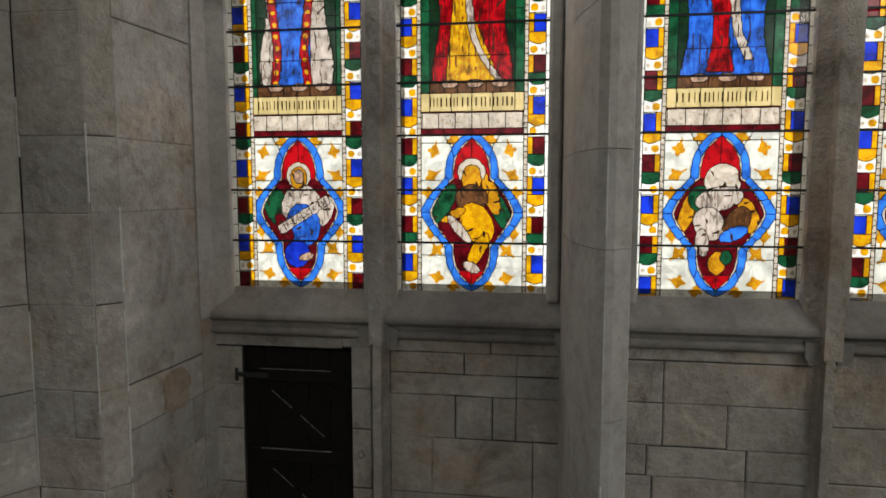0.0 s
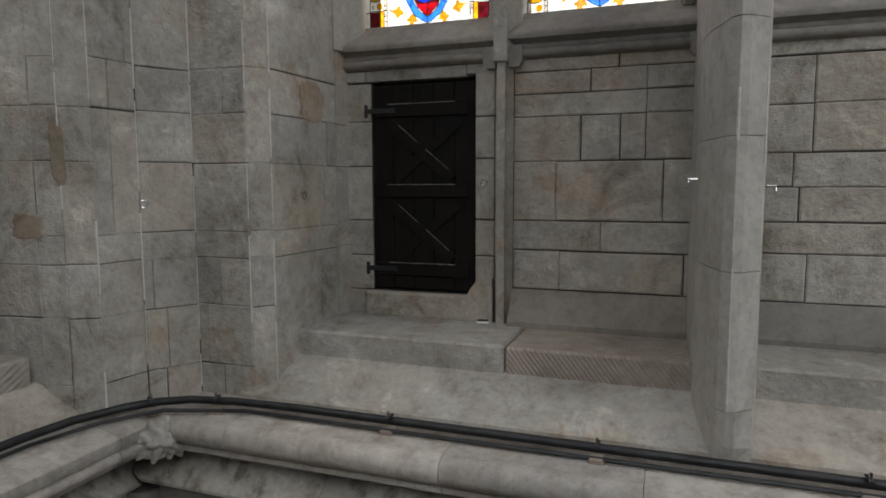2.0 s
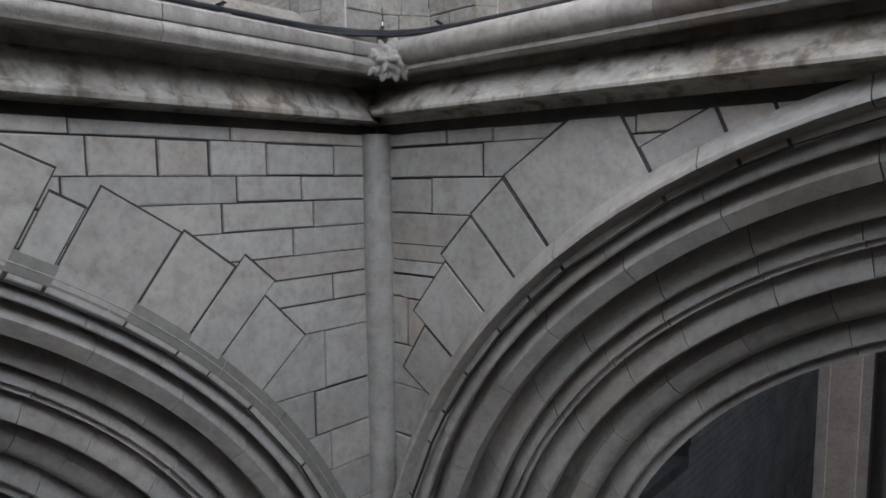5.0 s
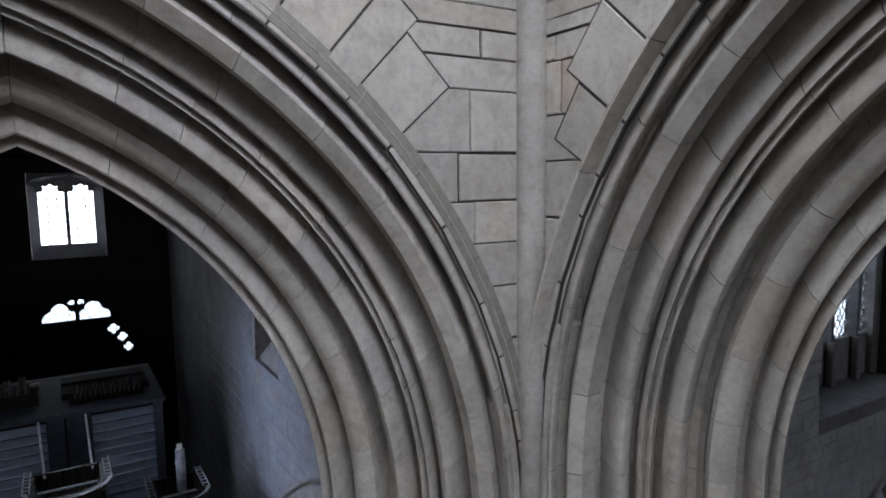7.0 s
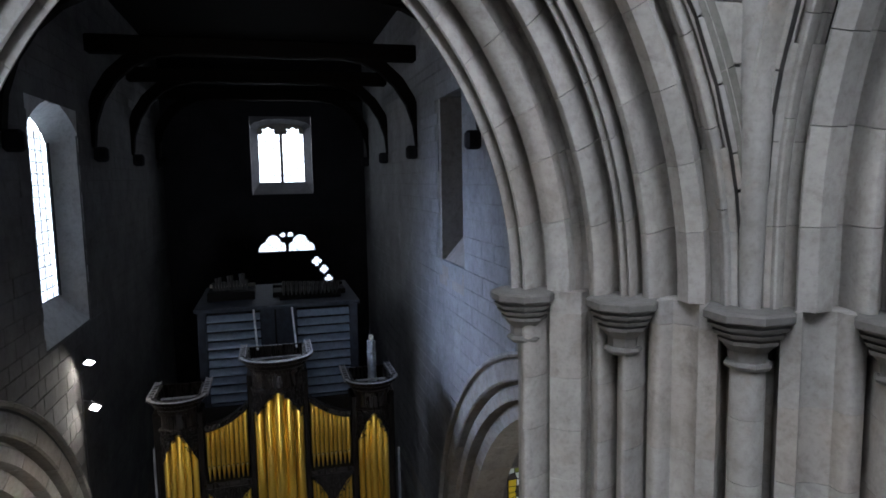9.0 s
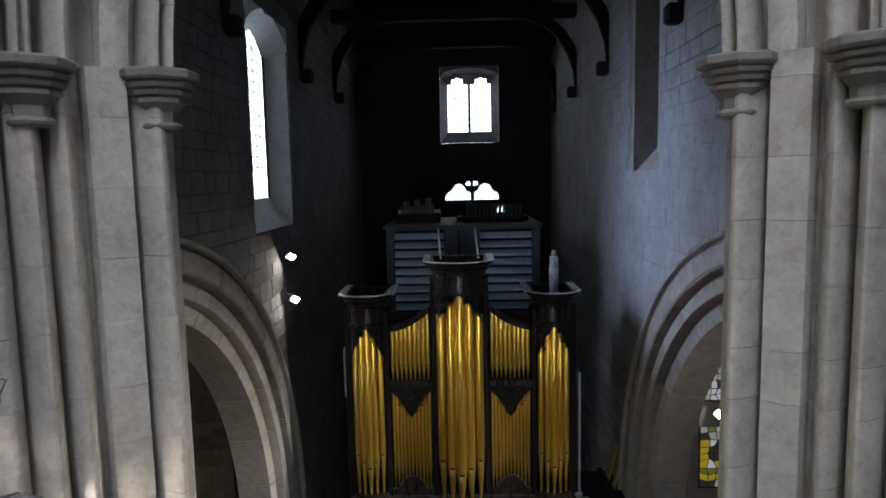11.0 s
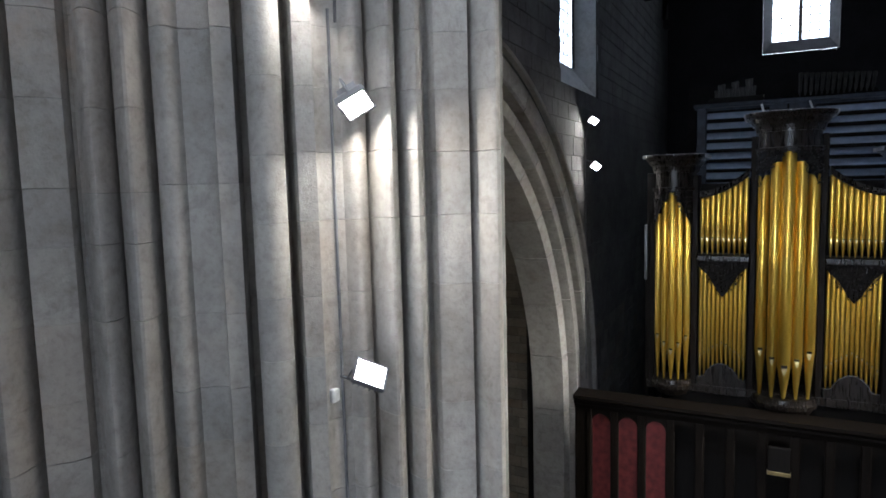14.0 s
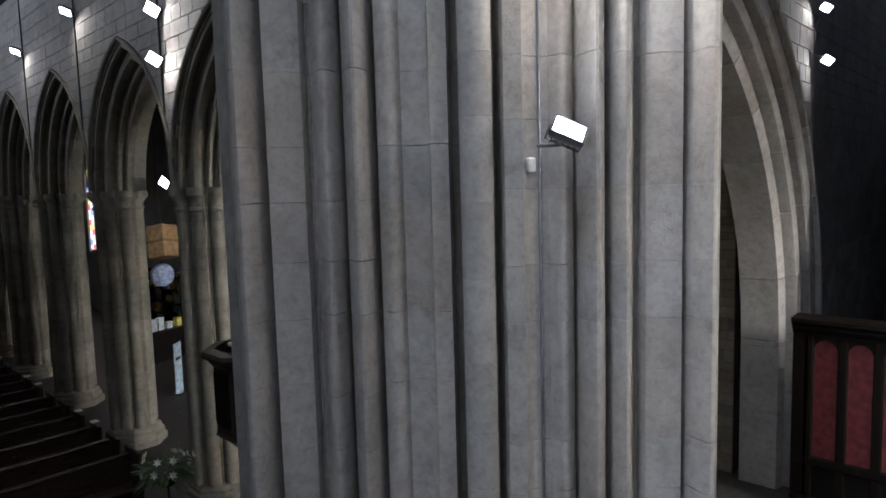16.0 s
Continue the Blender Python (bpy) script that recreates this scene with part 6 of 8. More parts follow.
def pew(y):
    root = thing("pew", "dark polished oak pew with panelled back", "pew", pose(0.1, y, 0), group="nave pews")
    part("back", box(-4.1, 4.4, -0.03, 0.02, 0.08, 0.92, 0.008), PEW_OAK, root)
    part("top_rail", box(-4.1, 4.4, -0.06, 0.05, 0.9, 0.97, 0.015), PEW_OAK, root)
    part("seat", box(-4.08, 4.38, 0.0, 0.38, 0.4, 0.45, 0.01), PEW_OAK, root)
    part("book_rest", box(-4.08, 4.38, -0.2, -0.04, 0.78, 0.81, 0.006), PEW_OAK, root)
    for x in (-4.16, 4.4):
        part("end", box(x, x + 0.06, -0.22, 0.42, 0.0, 1.05, 0.015), PEW_OAK, root)
    return root


_p = pew(-12.0)
for _k in range(1, 26):
    copy_thing(_p, pose(0.1, -12.0 - 0.98 * _k, 0))
WHITE_CARD = plain_material("white card", (0.75, 0.75, 0.72), 0.6, 0.0, 0.05)
for _k in (2, 3, 6, 7, 10, 14):
    solid("leaflet", box(-4.12, -3.98, -12.0 - 0.98 * _k - 0.08, -12.0 - 0.98 * _k + 0.1, 1.052, 1.058), WHITE_CARD, "white folded leaflet lying on a pew end", "leaflet", group="leaflets")


# pulpit
PULPIT_OAK = wood_material("dusty pulpit oak", (0.02, 0.015, 0.011), (0.065, 0.05, 0.037), 0.45)


def pulpit():
    root = thing("pulpit", "dark carved oak pulpit with a moulded octagonal rim", "pulpit", pose(-4.65, -8.55, 0))
    part("pedestal", fixed(lathe(bmesh.new(), [(0.35, 0), (0.35, 0.2), (0.22, 0.3), (0.2, 1.5), (0.3, 1.8), (0.55, 2.05)], 8, math.pi / 8)), PULPIT_OAK, root)
    part("drum", fixed(lathe(bmesh.new(), [(0.55, 2.05), (0.62, 2.08), (0.6, 2.14), (0.6, 3.06), (0.63, 3.1), (0.66, 3.14), (0.66, 3.18), (0.6, 3.2)], 8, math.pi / 8)), PULPIT_OAK, root)
    part("rim", fixed(lathe(bmesh.new(), [(0.66, 3.16), (0.74, 3.2), (0.76, 3.25), (0.74, 3.3), (0.58, 3.32), (0.56, 3.2)], 8, math.pi / 8)), PULPIT_OAK, root)
    for k in range(8):
        th = math.pi / 4 * k
        part("panel", box(-0.19, 0.19, -0.015, 0.015, 2.25, 3.0, 0.01), BLACK_OAK, root, m=pose(0.565 * math.cos(th), 0.565 * math.sin(th), 0, 0, 0, 90 + math.degrees(th)))
    part("cushion", box(-0.2, 0.3, -0.3, 0.3, 3.3, 3.36, 0.02), plain_material("pale cloth", (0.5, 0.48, 0.44), 0.9), root, "pale cloth book cushion")
    return root


pulpit()


# flowers on a stand
def flower_stand():
    root = thing("flower_arrangement", "white lilies and green leaves on an iron stand", "flowers", pose(-3.9, -10.15, 0))
    part("stand", fixed(lathe(bmesh.new(), [(0.2, 0), (0.2, 0.03), (0.02, 0.06), (0.02, 0.95), (0.14, 1.0), (0.16, 1.14), (0.13, 1.14)], 10)), IRON, root)
    rnd = random.Random(12)
    leaves = bmesh.new()
    petal = plain_material("white petal", (0.75, 0.75, 0.68), 0.6)
    for k in range(170):
        th, up = rnd.uniform(0, 6.28), rnd.uniform(-0.35, 0.75)
        d = Vector((math.cos(th), math.sin(th), up)).normalized()
        rr = rnd.uniform(0.1, 0.36)
        p = Vector((0, 0, 1.2)) + d * rr
        side = d.cross(Vector((0, 0, 1))).normalized() * rnd.uniform(0.02, 0.04)
        tip = p + d * rnd.uniform(0.12, 0.26) + Vector((0, 0, -0.05))
        mid = (p + tip) / 2 + Vector((0, 0, 0.02))
        vs = [leaves.verts.new(q) for q in (p, mid - side, tip, mid + side)]
        leaves.faces.new(vs[:3])
        leaves.faces.new((vs[0], vs[2], vs[3]))
    for k in range(13):
        th, up = rnd.uniform(0, 6.28), rnd.uniform(-0.2, 0.8)
        d = Vector((math.cos(th), math.sin(th), up)).normalized()
        c = Vector((0, 0, 1.25)) + d * rnd.uniform(0.28, 0.44)
        a = d.orthogonal().normalized()
        b = d.cross(a)
        blooms = bmesh.new()
        for j in range(6):
            q = math.pi / 3 * j
            e, f = math.cos(q) * a + math.sin(q) * b, math.cos(q + 0.5) * a + math.sin(q + 0.5) * b
            g = math.cos(q - 0.5) * a + math.sin(q - 0.5) * b
            vs = [blooms.verts.new(w) for w in (c, c + d * 0.03 + f * 0.035, c + d * 0.04 + e * 0.075, c + d * 0.03 + g * 0.035)]
            blooms.faces.new(vs)
        part("bloom", blooms, petal, root, "white lily bloom")
    part("foliage", leaves, plain_material("lily leaf", (0.05, 0.09, 0.03), 0.5), root, "dark green leaves")


flower_stand()


# the shop corner in the aisle
def aisle_things():
    root = thing("counter", "dark wooden shop counter with a pale top", "counter", pose(-8.6, -21.9, 0, 0, 0, 20))
    part("body", box(-1.2, 1.2, -0.3, 0.3, 0, 0.96, 0.01), BLACK_OAK, root)
    part("worktop", box(-1.25, 1.25, -0.34, 0.34, 0.96, 1.0, 0.008), DARK_OAK, root)
    for k, (x, h, c) in enumerate(((-0.8, 0.3, (0.7, 0.62, 0.15)), (-0.4, 0.22, (0.5, 0.52, 0.55)), (-0.05, 0.42, (0.55, 0.6, 0.62)), (0.25, 0.4, (0.5, 0.55, 0.6)), (0.6, 0.26, (0.3, 0.16, 0.1)), (0.95, 0.34, (0.12, 0.2, 0.34)))):
        r2 = thing("goods_box", "small packaged goods standing on the counter", "box", pose(-8.6, -21.9, 1.0, 0, 0, 20) @ pose(x, 0, 0), group="goods on the counter")
        part("carton", box(-0.11, 0.11, -0.08, 0.08, 0, h, 0.008), plain_material("carton", c, 0.5), r2)
        part("carton_flap", box(-0.11, 0.11, -0.082, -0.08, h * 0.3, h * 0.7), plain_material("carton label", tuple(min(1, q * 1.6 + 0.1) for q in c), 0.5), r2)
    sh = thing("shelf_unit", "open shelves with small goods against the aisle wall", "shelves", pose(-10.3, -25.2, 0, 0, 0, 90))
    for z in (0.4, 0.9, 1.4, 1.9, 2.4):
        part("shelf", box(-1.6, 1.6, -0.2, 0.2, z, z + 0.04), DARK_OAK, sh)
    for x in (-1.6, 0, 1.6):
        part("upright", box(x - 0.02, x + 0.02, -0.2, 0.2, 0, 2.6), DARK_OAK, sh)
    rnd = random.Random(3)
    for k in range(26):
        z = rnd.choice((0.94, 1.44, 1.94, 2.44))
        c = rnd.choice(((0.5, 0.45, 0.2), (0.6, 0.6, 0.6), (0.3, 0.08, 0.06), (0.1, 0.2, 0.4), (0.6, 0.5, 0.1)))
        solid("shelf_package", box(-0.07, 0.07, -0.09, 0.09, 0, rnd.uniform(0.12, 0.32), 0.01), plain_material("packaging", c, 0.5), "small coloured package on a shelf", "package", "goods on the shelves", m=pose(-10.25 + rnd.uniform(-0.08, 0.08), -25.2 + rnd.uniform(-1.5, 1.5), z))
    g = thing("globe", "pale blue paper globe hanging on a cord", "globe", pose(-7.65, -19.0, 3.2))
    bm = bmesh.new()
    bmesh.ops.create_uvsphere(bm, u_segments=10, v_segments=8, radius=0.34)
    part("shade", bm, plain_material("pale blue paper", (0.4, 0.47, 0.7), 0.7), g)
    part("cord", fixed(tube(bmesh.new(), [(0, 0, 0.33), (0, 0, 5.7)], 0.008, 5)), IRON, g)
    b = thing("pull_up_banner", "white and blue pull up banner on a foot", "banner", pose(-7.4, -17.75, 0, 0, 0, 40))
    part("foot", box(-0.24, 0.24, -0.14, 0.14, 0, 0.05, 0.01), STEEL, b)
    part("sheet", box(-0.21, 0.21, -0.006, 0.006, 0.05, 1.42), plain_material("printed banner", (0.45, 0.58, 0.68), 0.5), b)
    part("print", box(-0.14, 0.14, -0.011, -0.007, 0.95, 1.03), IRON, b, "dark bar of unreadable lettering")
    part("print", box(-0.14, 0.14, 0.007, 0.011, 0.95, 1.03), IRON, b, "dark bar of unreadable lettering")
    c = thing("wooden_case", "tan wooden case fixed high beside the arcade", "case", pose(-6.6, -16.2, 4.35, 10, -8, 25))
    part("case_body", box(-0.3, 0.3, -0.25, 0.25, -0.4, 0.4, 0.015), plain_material("tan board", (0.36, 0.23, 0.11), 0.55), c)
    part("case_rail", box(-0.31, 0.31, -0.26, 0.26, -0.03, 0.03), plain_material("tan edge", (0.22, 0.14, 0.07), 0.55), c)
    part("hanger", fixed(tube(bmesh.new(), [(0, 0, 0.4), (-0.66, 0.8, 4.8)], 0.012, 5)), IRON, c)


aisle_things()

# ---- the chancel ----
CX = -3.5
wall_ch = frame_of((CX, 5.3, 0), (0, 1, 0), (0, 0, 1))
_c = arch_wall("wall_chancel_north", "squared rubble chancel wall with a deep window", wall_ch, 13.4, 16.0, [(4.6, 0.5, 7.0, 2.62, 0)], [(2.15, 4.6, 10.38, 14.6)], 1.0, STONE_ROUGH, 61, course=(0.13, 0.24), length=(0.18, 0.48), low=6.0)
wall_arch(_c, wall_ch, 4.6, 0.5, 7.0, 2.62, 3.0, NAVE_STEPS, 0.9, STONE, seed=3)
_w = thing("window_chancel_north", "deep mullioned chancel window with diamond leaded glass", "window", kind="structure")
part("sill", box(CX - 0.95, CX + 0.012, 7.46, 9.89, 10.2, 10.39, 0.01), STONE_DIM, _w)
part("apron", box(CX - 0.72, CX - 0.62, 7.46, 9.89, 10.39, 10.98, 0.01), STONE_DIM, _w)
for _y in (8.1, 8.72, 9.34):
    part("mullion", fixed(rings(bmesh.new(), [[(CX - 0.7, _y - 0.05, z), (CX - 0.55, _y - 0.03, z), (CX - 0.55, _y + 0.03, z), (CX - 0.7, _y + 0.05, z)] for z in (10.98, 14.6)])), STONE_DIM, _w)
    part("mullion_foot", box(CX - 0.6, CX - 0.5, _y - 0.05, _y + 0.05, 10.39, 10.99, 0.015), STONE_DIM, _w, "worn stump at the mullion's foot")
for _y in (7.46, 9.74):
    part("jamb", box(CX - 0.72, CX - 0.52, _y, _y + 0.15, 10.39, 14.6, 0.03), STONE_DIM, _w)
part("jamb", box(CX - 0.3, CX + 0.006, 9.86, 9.9, 10.39, 14.6, 0.008), STONE_DIM, _w)
_pane = part("pane", box(CX - 0.68, CX - 0.674, 7.46, 9.89, 10.98, 14.6), DIM_GLASS, _w)
_pane.visible_shadow = False
part("lead_came", leaded(bmesh.new(), lambda a, b: (CX - 0.665, 7.46 + a, 10.98 + b), 2.43, 3.6, 0.11, 0.17, 0.0065, True), LEAD, _w)
backdrop("backdrop_chancel", [(CX - 1.05, 7.0, 9.5), (CX - 1.05, 10.4, 9.5), (CX - 1.05, 10.4, 15), (CX - 1.05, 7.0, 15)])
solid("wall_chancel_south", box(5.0, 5.8, 5.3, 23.5, 0, 16), STONE_ROUGH, "south wall of the chancel", "wall", kind="structure")
solid("wall_chancel_east", box(-5.2, 5.8, 23.3, 24.0, 0, 16), STONE_GREY, "east wall of the chancel", "wall", kind="structure")
solid("chancel_ceiling", box(-5.2, 5.8, 5.2, 24.0, 16, 16.3), ROOF_OAK, "dark boarded chancel ceiling", "ceiling", kind="structure")
for _x0, _x1, _d in ((-4.1, -3.2, 0.1), (-3.2, -2.85, 0.35), (-2.2, -1.9, 0.25)):
    solid("pilaster", box(_x0, _x1, 23.3 - _d, 23.3, 0, 15.9, 0.03), STONE, "tall stone pilaster beside the reredos", "pilaster", kind="structure")


def reredos():
    root = thing("reredos", "tall gilded stone reredos with rows of niches and small statues", "reredos")
    gilt = plain_material("tarnished gilding", (0.12, 0.1, 0.06), 0.5, 0.4)
    part("backing", box(-1.5, 3.4, 23.1, 23.28, 0.5, 10.5), BLACK_OAK, root)
    for k in range(16):
        x = -1.5 + 0.325 * k
        part("shaft", box(x - 0.025, x + 0.025, 22.95, 23.1, 0.5, 10.5, 0.008), gilt, root)
    for j in range(9):
        z = 0.9 + 1.18 * j
        part("canopy", box(-1.5, 3.4, 22.96, 23.1, z - 0.06, z + 0.02, 0.01), gilt, root)
    return root


reredos()
_stone_fig = plain_material("pale carved stone", (0.35, 0.32, 0.26), 0.8)
_s = solid("statue", fixed(lathe(bmesh.new(), [(0.08, 0), (0.1, 0.05), (0.085, 0.3), (0.11, 0.6), (0.09, 0.7), (0.035, 0.74), (0.06, 0.8), (0.05, 0.88), (0.01, 0.91)], 10)), _stone_fig, "small pale stone statue standing in a niche", "statue", "reredos statues", smooth=50, m=pose(-1.34, 23.02, 5.66))
for _j in range(4):
    for _k in range(15):
        if _j or _k:
            copy_thing(_s, pose(-1.34 + 0.325 * _k, 23.02, 5.66 + 1.18 * (_j - 1)))

# ---- south transept, closing the crossing ----
solid("wall_south_a", box(5.5, 16, -4.2, -3.6, 0, 16), STONE_GREY, "south transept wall", "wall", kind="structure")
solid("wall_south_b", box(5.5, 16, 3.6, 4.2, 0, 16), STONE_GREY, "south transept wall", "wall", kind="structure")
solid("wall_south_c", box(16, 16.5, -4.2, 4.2, 0, 16), STONE_GREY, "south transept end wall", "wall", kind="structure")
solid("south_ceiling", box(5.2, 16.5, -4.2, 4.2, 15.6, 16), ROOF_OAK, "dark south transept ceiling", "ceiling", kind="structure")
arch_wall("wall_aisle_north", "rough rubble wall closing the aisle, seen through the arch", frame_of((-12.0, -8.2, 0), (0, 1, 0), (0, 0, 1)), 3.7, 9.0, [], [], 0.4, RUBBLE, 73, course=(0.13, 0.24), length=(0.2, 0.5))
arch_wall("wall_aisle_east", "rough coursed stone wall seen through the transept arch", frame_of((-11.2, -8.2, 0), (-1, 0, 0), (0, 0, 1)), 11.6, 9.0, [], [], 0.4, STONE_ROUGH, 71, course=(0.15, 0.28), length=(0.25, 0.6))
solid("aisle_ceiling_north", box(-22.8, -11.2, -8.6, -4.5, 9.0, 9.2), ROOF_OAK, "dark aisle ceiling", "ceiling", kind="structure")
solid("wall_chapel_east", box(-22.8, -5.3, 9.0, 9.4, 0, 10), STONE_ROUGH, "rough stone chapel wall seen through the transept arch", "wall", kind="structure")
solid("chapel_ceiling", box(-22.8, -5.3, 4.5, 9.4, 9.8, 10.0), ROOF_OAK, "dark chapel ceiling", "ceiling", kind="structure")
_w = thing("window_chapel", "chapel window with coloured glass", "window", kind="structure")
for _j in range(3):
    for _i in range(8):
        part("pane", box(-12.4 + 0.55 * _j, -11.9 + 0.55 * _j, 8.96, 8.98, 2.6 + 0.42 * _i, 3.0 + 0.42 * _i), AISLE_GLASS[(_i * 3 + _j * 2) % len(AISLE_GLASS)], _w)
part("window_frame", box(-12.5, -10.7, 8.985, 9.0, 2.5, 6.0), LEAD, _w)


# ---- stained glass of the lantern ----
GLASS = {name: glass_material("glass " + name, color, vary, paint, name in ("robe", "cope", "cloak", "linen", "brown", "flesh")) for name, color, vary, paint in (
    ("white", (0.93, 0.94, 0.9), 0.1, 0.1), ("field", (0.74, 0.76, 0.7), 0.28, 0.3), ("pearl", (0.7, 0.62, 0.52), 0.2, 0.6), ("blue", (0.004, 0.035, 0.6), 0.5, 0.15), ("sky", (0.02, 0.19, 0.85), 0.45, 0.1), ("red", (0.42, 0.003, 0.008), 0.5, 0.2),
    ("ruby", (0.1, 0.002, 0.006), 0.6, 0.2), ("yellow", (0.74, 0.36, 0.008), 0.35, 0.25), ("gold", (0.6, 0.27, 0.012), 0.4, 0.3), ("green", (0.004, 0.075, 0.03), 0.6, 0.2), ("flesh", (0.5, 0.33, 0.24), 0.35, 0.6),
    ("brown", (0.12, 0.05, 0.02), 0.5, 0.5), ("scroll", (0.7, 0.56, 0.26), 0.2, 0.2), ("robe", (0.015, 0.13, 0.68), 0.6, 0.6), ("cope", (0.72, 0.36, 0.012), 0.45, 0.6), ("cloak", (0.36, 0.003, 0.008), 0.6, 0.6), ("linen", (0.6, 0.52, 0.46), 0.4, 0.7),
    ("moss", (0.006, 0.03, 0.012), 0.5, 0.4), ("trace", (0.035, 0.02, 0.012), 0.4, 0.0))}


LETTER = plain_material("brown vitreous paint", (0.12, 0.08, 0.03), 0.8)


def stained_grid(kind, w, h, cell):
    """Which piece of glass lies at each point of a light: colour and piece, by rule."""
    na, nb = int(round(w / cell)), int(round(h / cell))
    a = (np.arange(na) + 0.5) * w / na
    b = (np.arange(nb) + 0.5) * h / nb
    A, B = np.meshgrid(a, b)
    X = A - w / 2
    names = list(GLASS)
    col = np.full(A.shape, names.index("white"))
    pid = np.zeros(A.shape, int)
    lid = np.zeros(A.shape, int)

    def lay(mask, name, ids=0, leaded_in=True):
        col[mask] = names.index(name)
        if leaded_in:
            lid[mask] = (ids[mask] if hasattr(ids, "shape") else ids) + lay.base
        pid[mask] = (ids[mask] if hasattr(ids, "shape") else ids) + lay.base
        lay.base += 1000
    lay.base = 1000
    side = np.abs(X)
    edge = w / 2
    # white field in quarries
    lay(side < edge, "field", (np.floor(B / 0.27) * 4 + (X > 0) * 2).astype(int) + (np.abs(X) > 0.62 * B % 0.5))
    # gold leaves
    for la, lb in ((0.26, 0.11), (0.26, 0.3), (0.13, 0.05), (0.28, 0.85), (0.27, 1.03), (0.12, 1.1), (0.3, 0.72), (0.3, 0.42)):
        dx, dy = side - la, B - lb
        th, rr = np.arctan2(dy, dx) + la * 9 + lb * 5, np.hypot(dx, dy)
        leaf = rr < 0.06 * (0.5 + 0.58 * np.abs(np.cos(2.5 * th)) ** 1.3) * (0.75 + 0.25 * np.cos(th))
        stem = (np.abs(np.sin(th) * rr) < 0.006) & (np.cos(th) < 0) & (rr < 0.075)
        lay(leaf | stem, "gold", (X > 0).astype(int), False)
    # quatrefoil
    cb = 0.58

    def foil(k):
        """Four pointed lobes round a square, drawn in by k."""
        up, across = np.abs(B - cb), side

        def lobe(p, q, start, half, rise):
            half, rise = half - k, rise - k * 0.8
            r = (half * half + rise * rise) / (2 * half)
            return (q >= start) & (np.hypot(p + r - half, q - start) < r)
        middle = (across < 0.185 - k) & (up < 0.301)
        return middle | lobe(across, up, 0.3, 0.185, 0.27) | ((across < 0.365 - k * 1.25) & (up < (0.285 - k) * np.clip(1 - (np.maximum(across, 0.15) - 0.15) / (0.215 - k * 1.25), 0, 1) ** 0.72) & (across > 0.1))
    ang = np.arctan2(B - cb, X)
    lay(foil(-0.004), "sky", (np.floor((ang + math.pi) / (math.pi / 10))).astype(int))
    lay(foil(0.048), "pearl")
    lay(foil(0.06), "ruby", (np.floor(B / 0.33)).astype(int) * 2 + (X > 0))
    lay(foil(0.06) & (B > cb + 0.24), "red", (X > 0).astype(int))
    lay(foil(0.06) & (B < cb - 0.42), "red", (X > 0).astype(int))
    ell = lambda x, y, rx, ry, t=0.0: (((X - x) * math.cos(t) + (B - cb - y) * math.sin(t)) / rx) ** 2 + ((-(X - x) * math.sin(t) + (B - cb - y) * math.cos(t)) / ry) ** 2 < 1
    inner = foil(0.062)
    if kind == 0:
        blobs = (("green", -0.17, 0.03, 0.1, 0.16, 0.4), ("linen", 0.02, 0.03, 0.16, 0.17, 0), ("linen", 0.2, 0.0, 0.06, 0.12, -0.4), ("robe", 0.03, -0.1, 0.13, 0.16, 0.2), ("ruby", -0.12, -0.12, 0.05, 0.12, 0.5), ("blue", -0.02, -0.32, 0.1, 0.1, 0), ("flesh", 0.05, -0.34, 0.06, 0.03, 0.3), ("pearl", 0, 0.27, 0.095, 0.095, 0), ("gold", 0, 0.25, 0.065, 0.085, 0), ("flesh", 0, 0.26, 0.04, 0.055, 0))
    elif kind == 1:
        blobs = (("green", -0.2, 0.06, 0.06, 0.16, -0.5), ("green", 0.2, 0.02, 0.06, 0.2, 0.5), ("gold", 0.14, 0.13, 0.05, 0.16, 0.3), ("pearl", 0, 0.29, 0.1, 0.1, 0), ("gold", 0.0, 0.24, 0.07, 0.1, 0), ("brown", 0.0, 0.1, 0.12, 0.1, 0), ("yellow", 0.04, -0.08, 0.11, 0.16, 0.5), ("gold", -0.13, -0.02, 0.1, 0.035, 0.5), ("yellow", 0.05, -0.27, 0.05, 0.14, -0.5), ("linen", -0.09, -0.12, 0.035, 0.13, 0.7), ("linen", 0.0, -0.4, 0.07, 0.035, -0.5))
    else:
        blobs = (("gold", -0.2, 0.02, 0.05, 0.16, -0.3), ("green", -0.12, 0.1, 0.08, 0.09, 0.3), ("gold", 0.2, -0.02, 0.06, 0.14, 0.4), ("pearl", 0.02, 0.22, 0.12, 0.12, 0), ("linen", 0.0, 0.1, 0.16, 0.08, 0.2), ("linen", -0.06, -0.07, 0.1, 0.12, 0.4), ("brown", 0.12, -0.06, 0.08, 0.12, -0.5), ("sky", 0.1, -0.14, 0.1, 0.045, 0.4), ("linen", -0.1, -0.2, 0.045, 0.1, 0.1), ("gold", 0.0, -0.34, 0.06, 0.08, 0), ("green", 0.06, -0.3, 0.04, 0.05, 0))
    body = np.zeros(A.shape, bool)
    for name, x, y, rx, ry, t in blobs:
        lay(ell(x, y, rx, ry, t) & inner, name)
        body |= ell(x, y, rx * 0.92, ry * 0.92, t) & inner & (rx > 0.045)
    stroke = (X * 17 + (B - cb) * 8 + 1.3 * np.sin((B - cb) * 19 + X * 12)) % 1.0
    lay(body & (stroke < 0.2) & (np.sin(X * 61 + B * 33) > -0.4), "trace", 0, False)
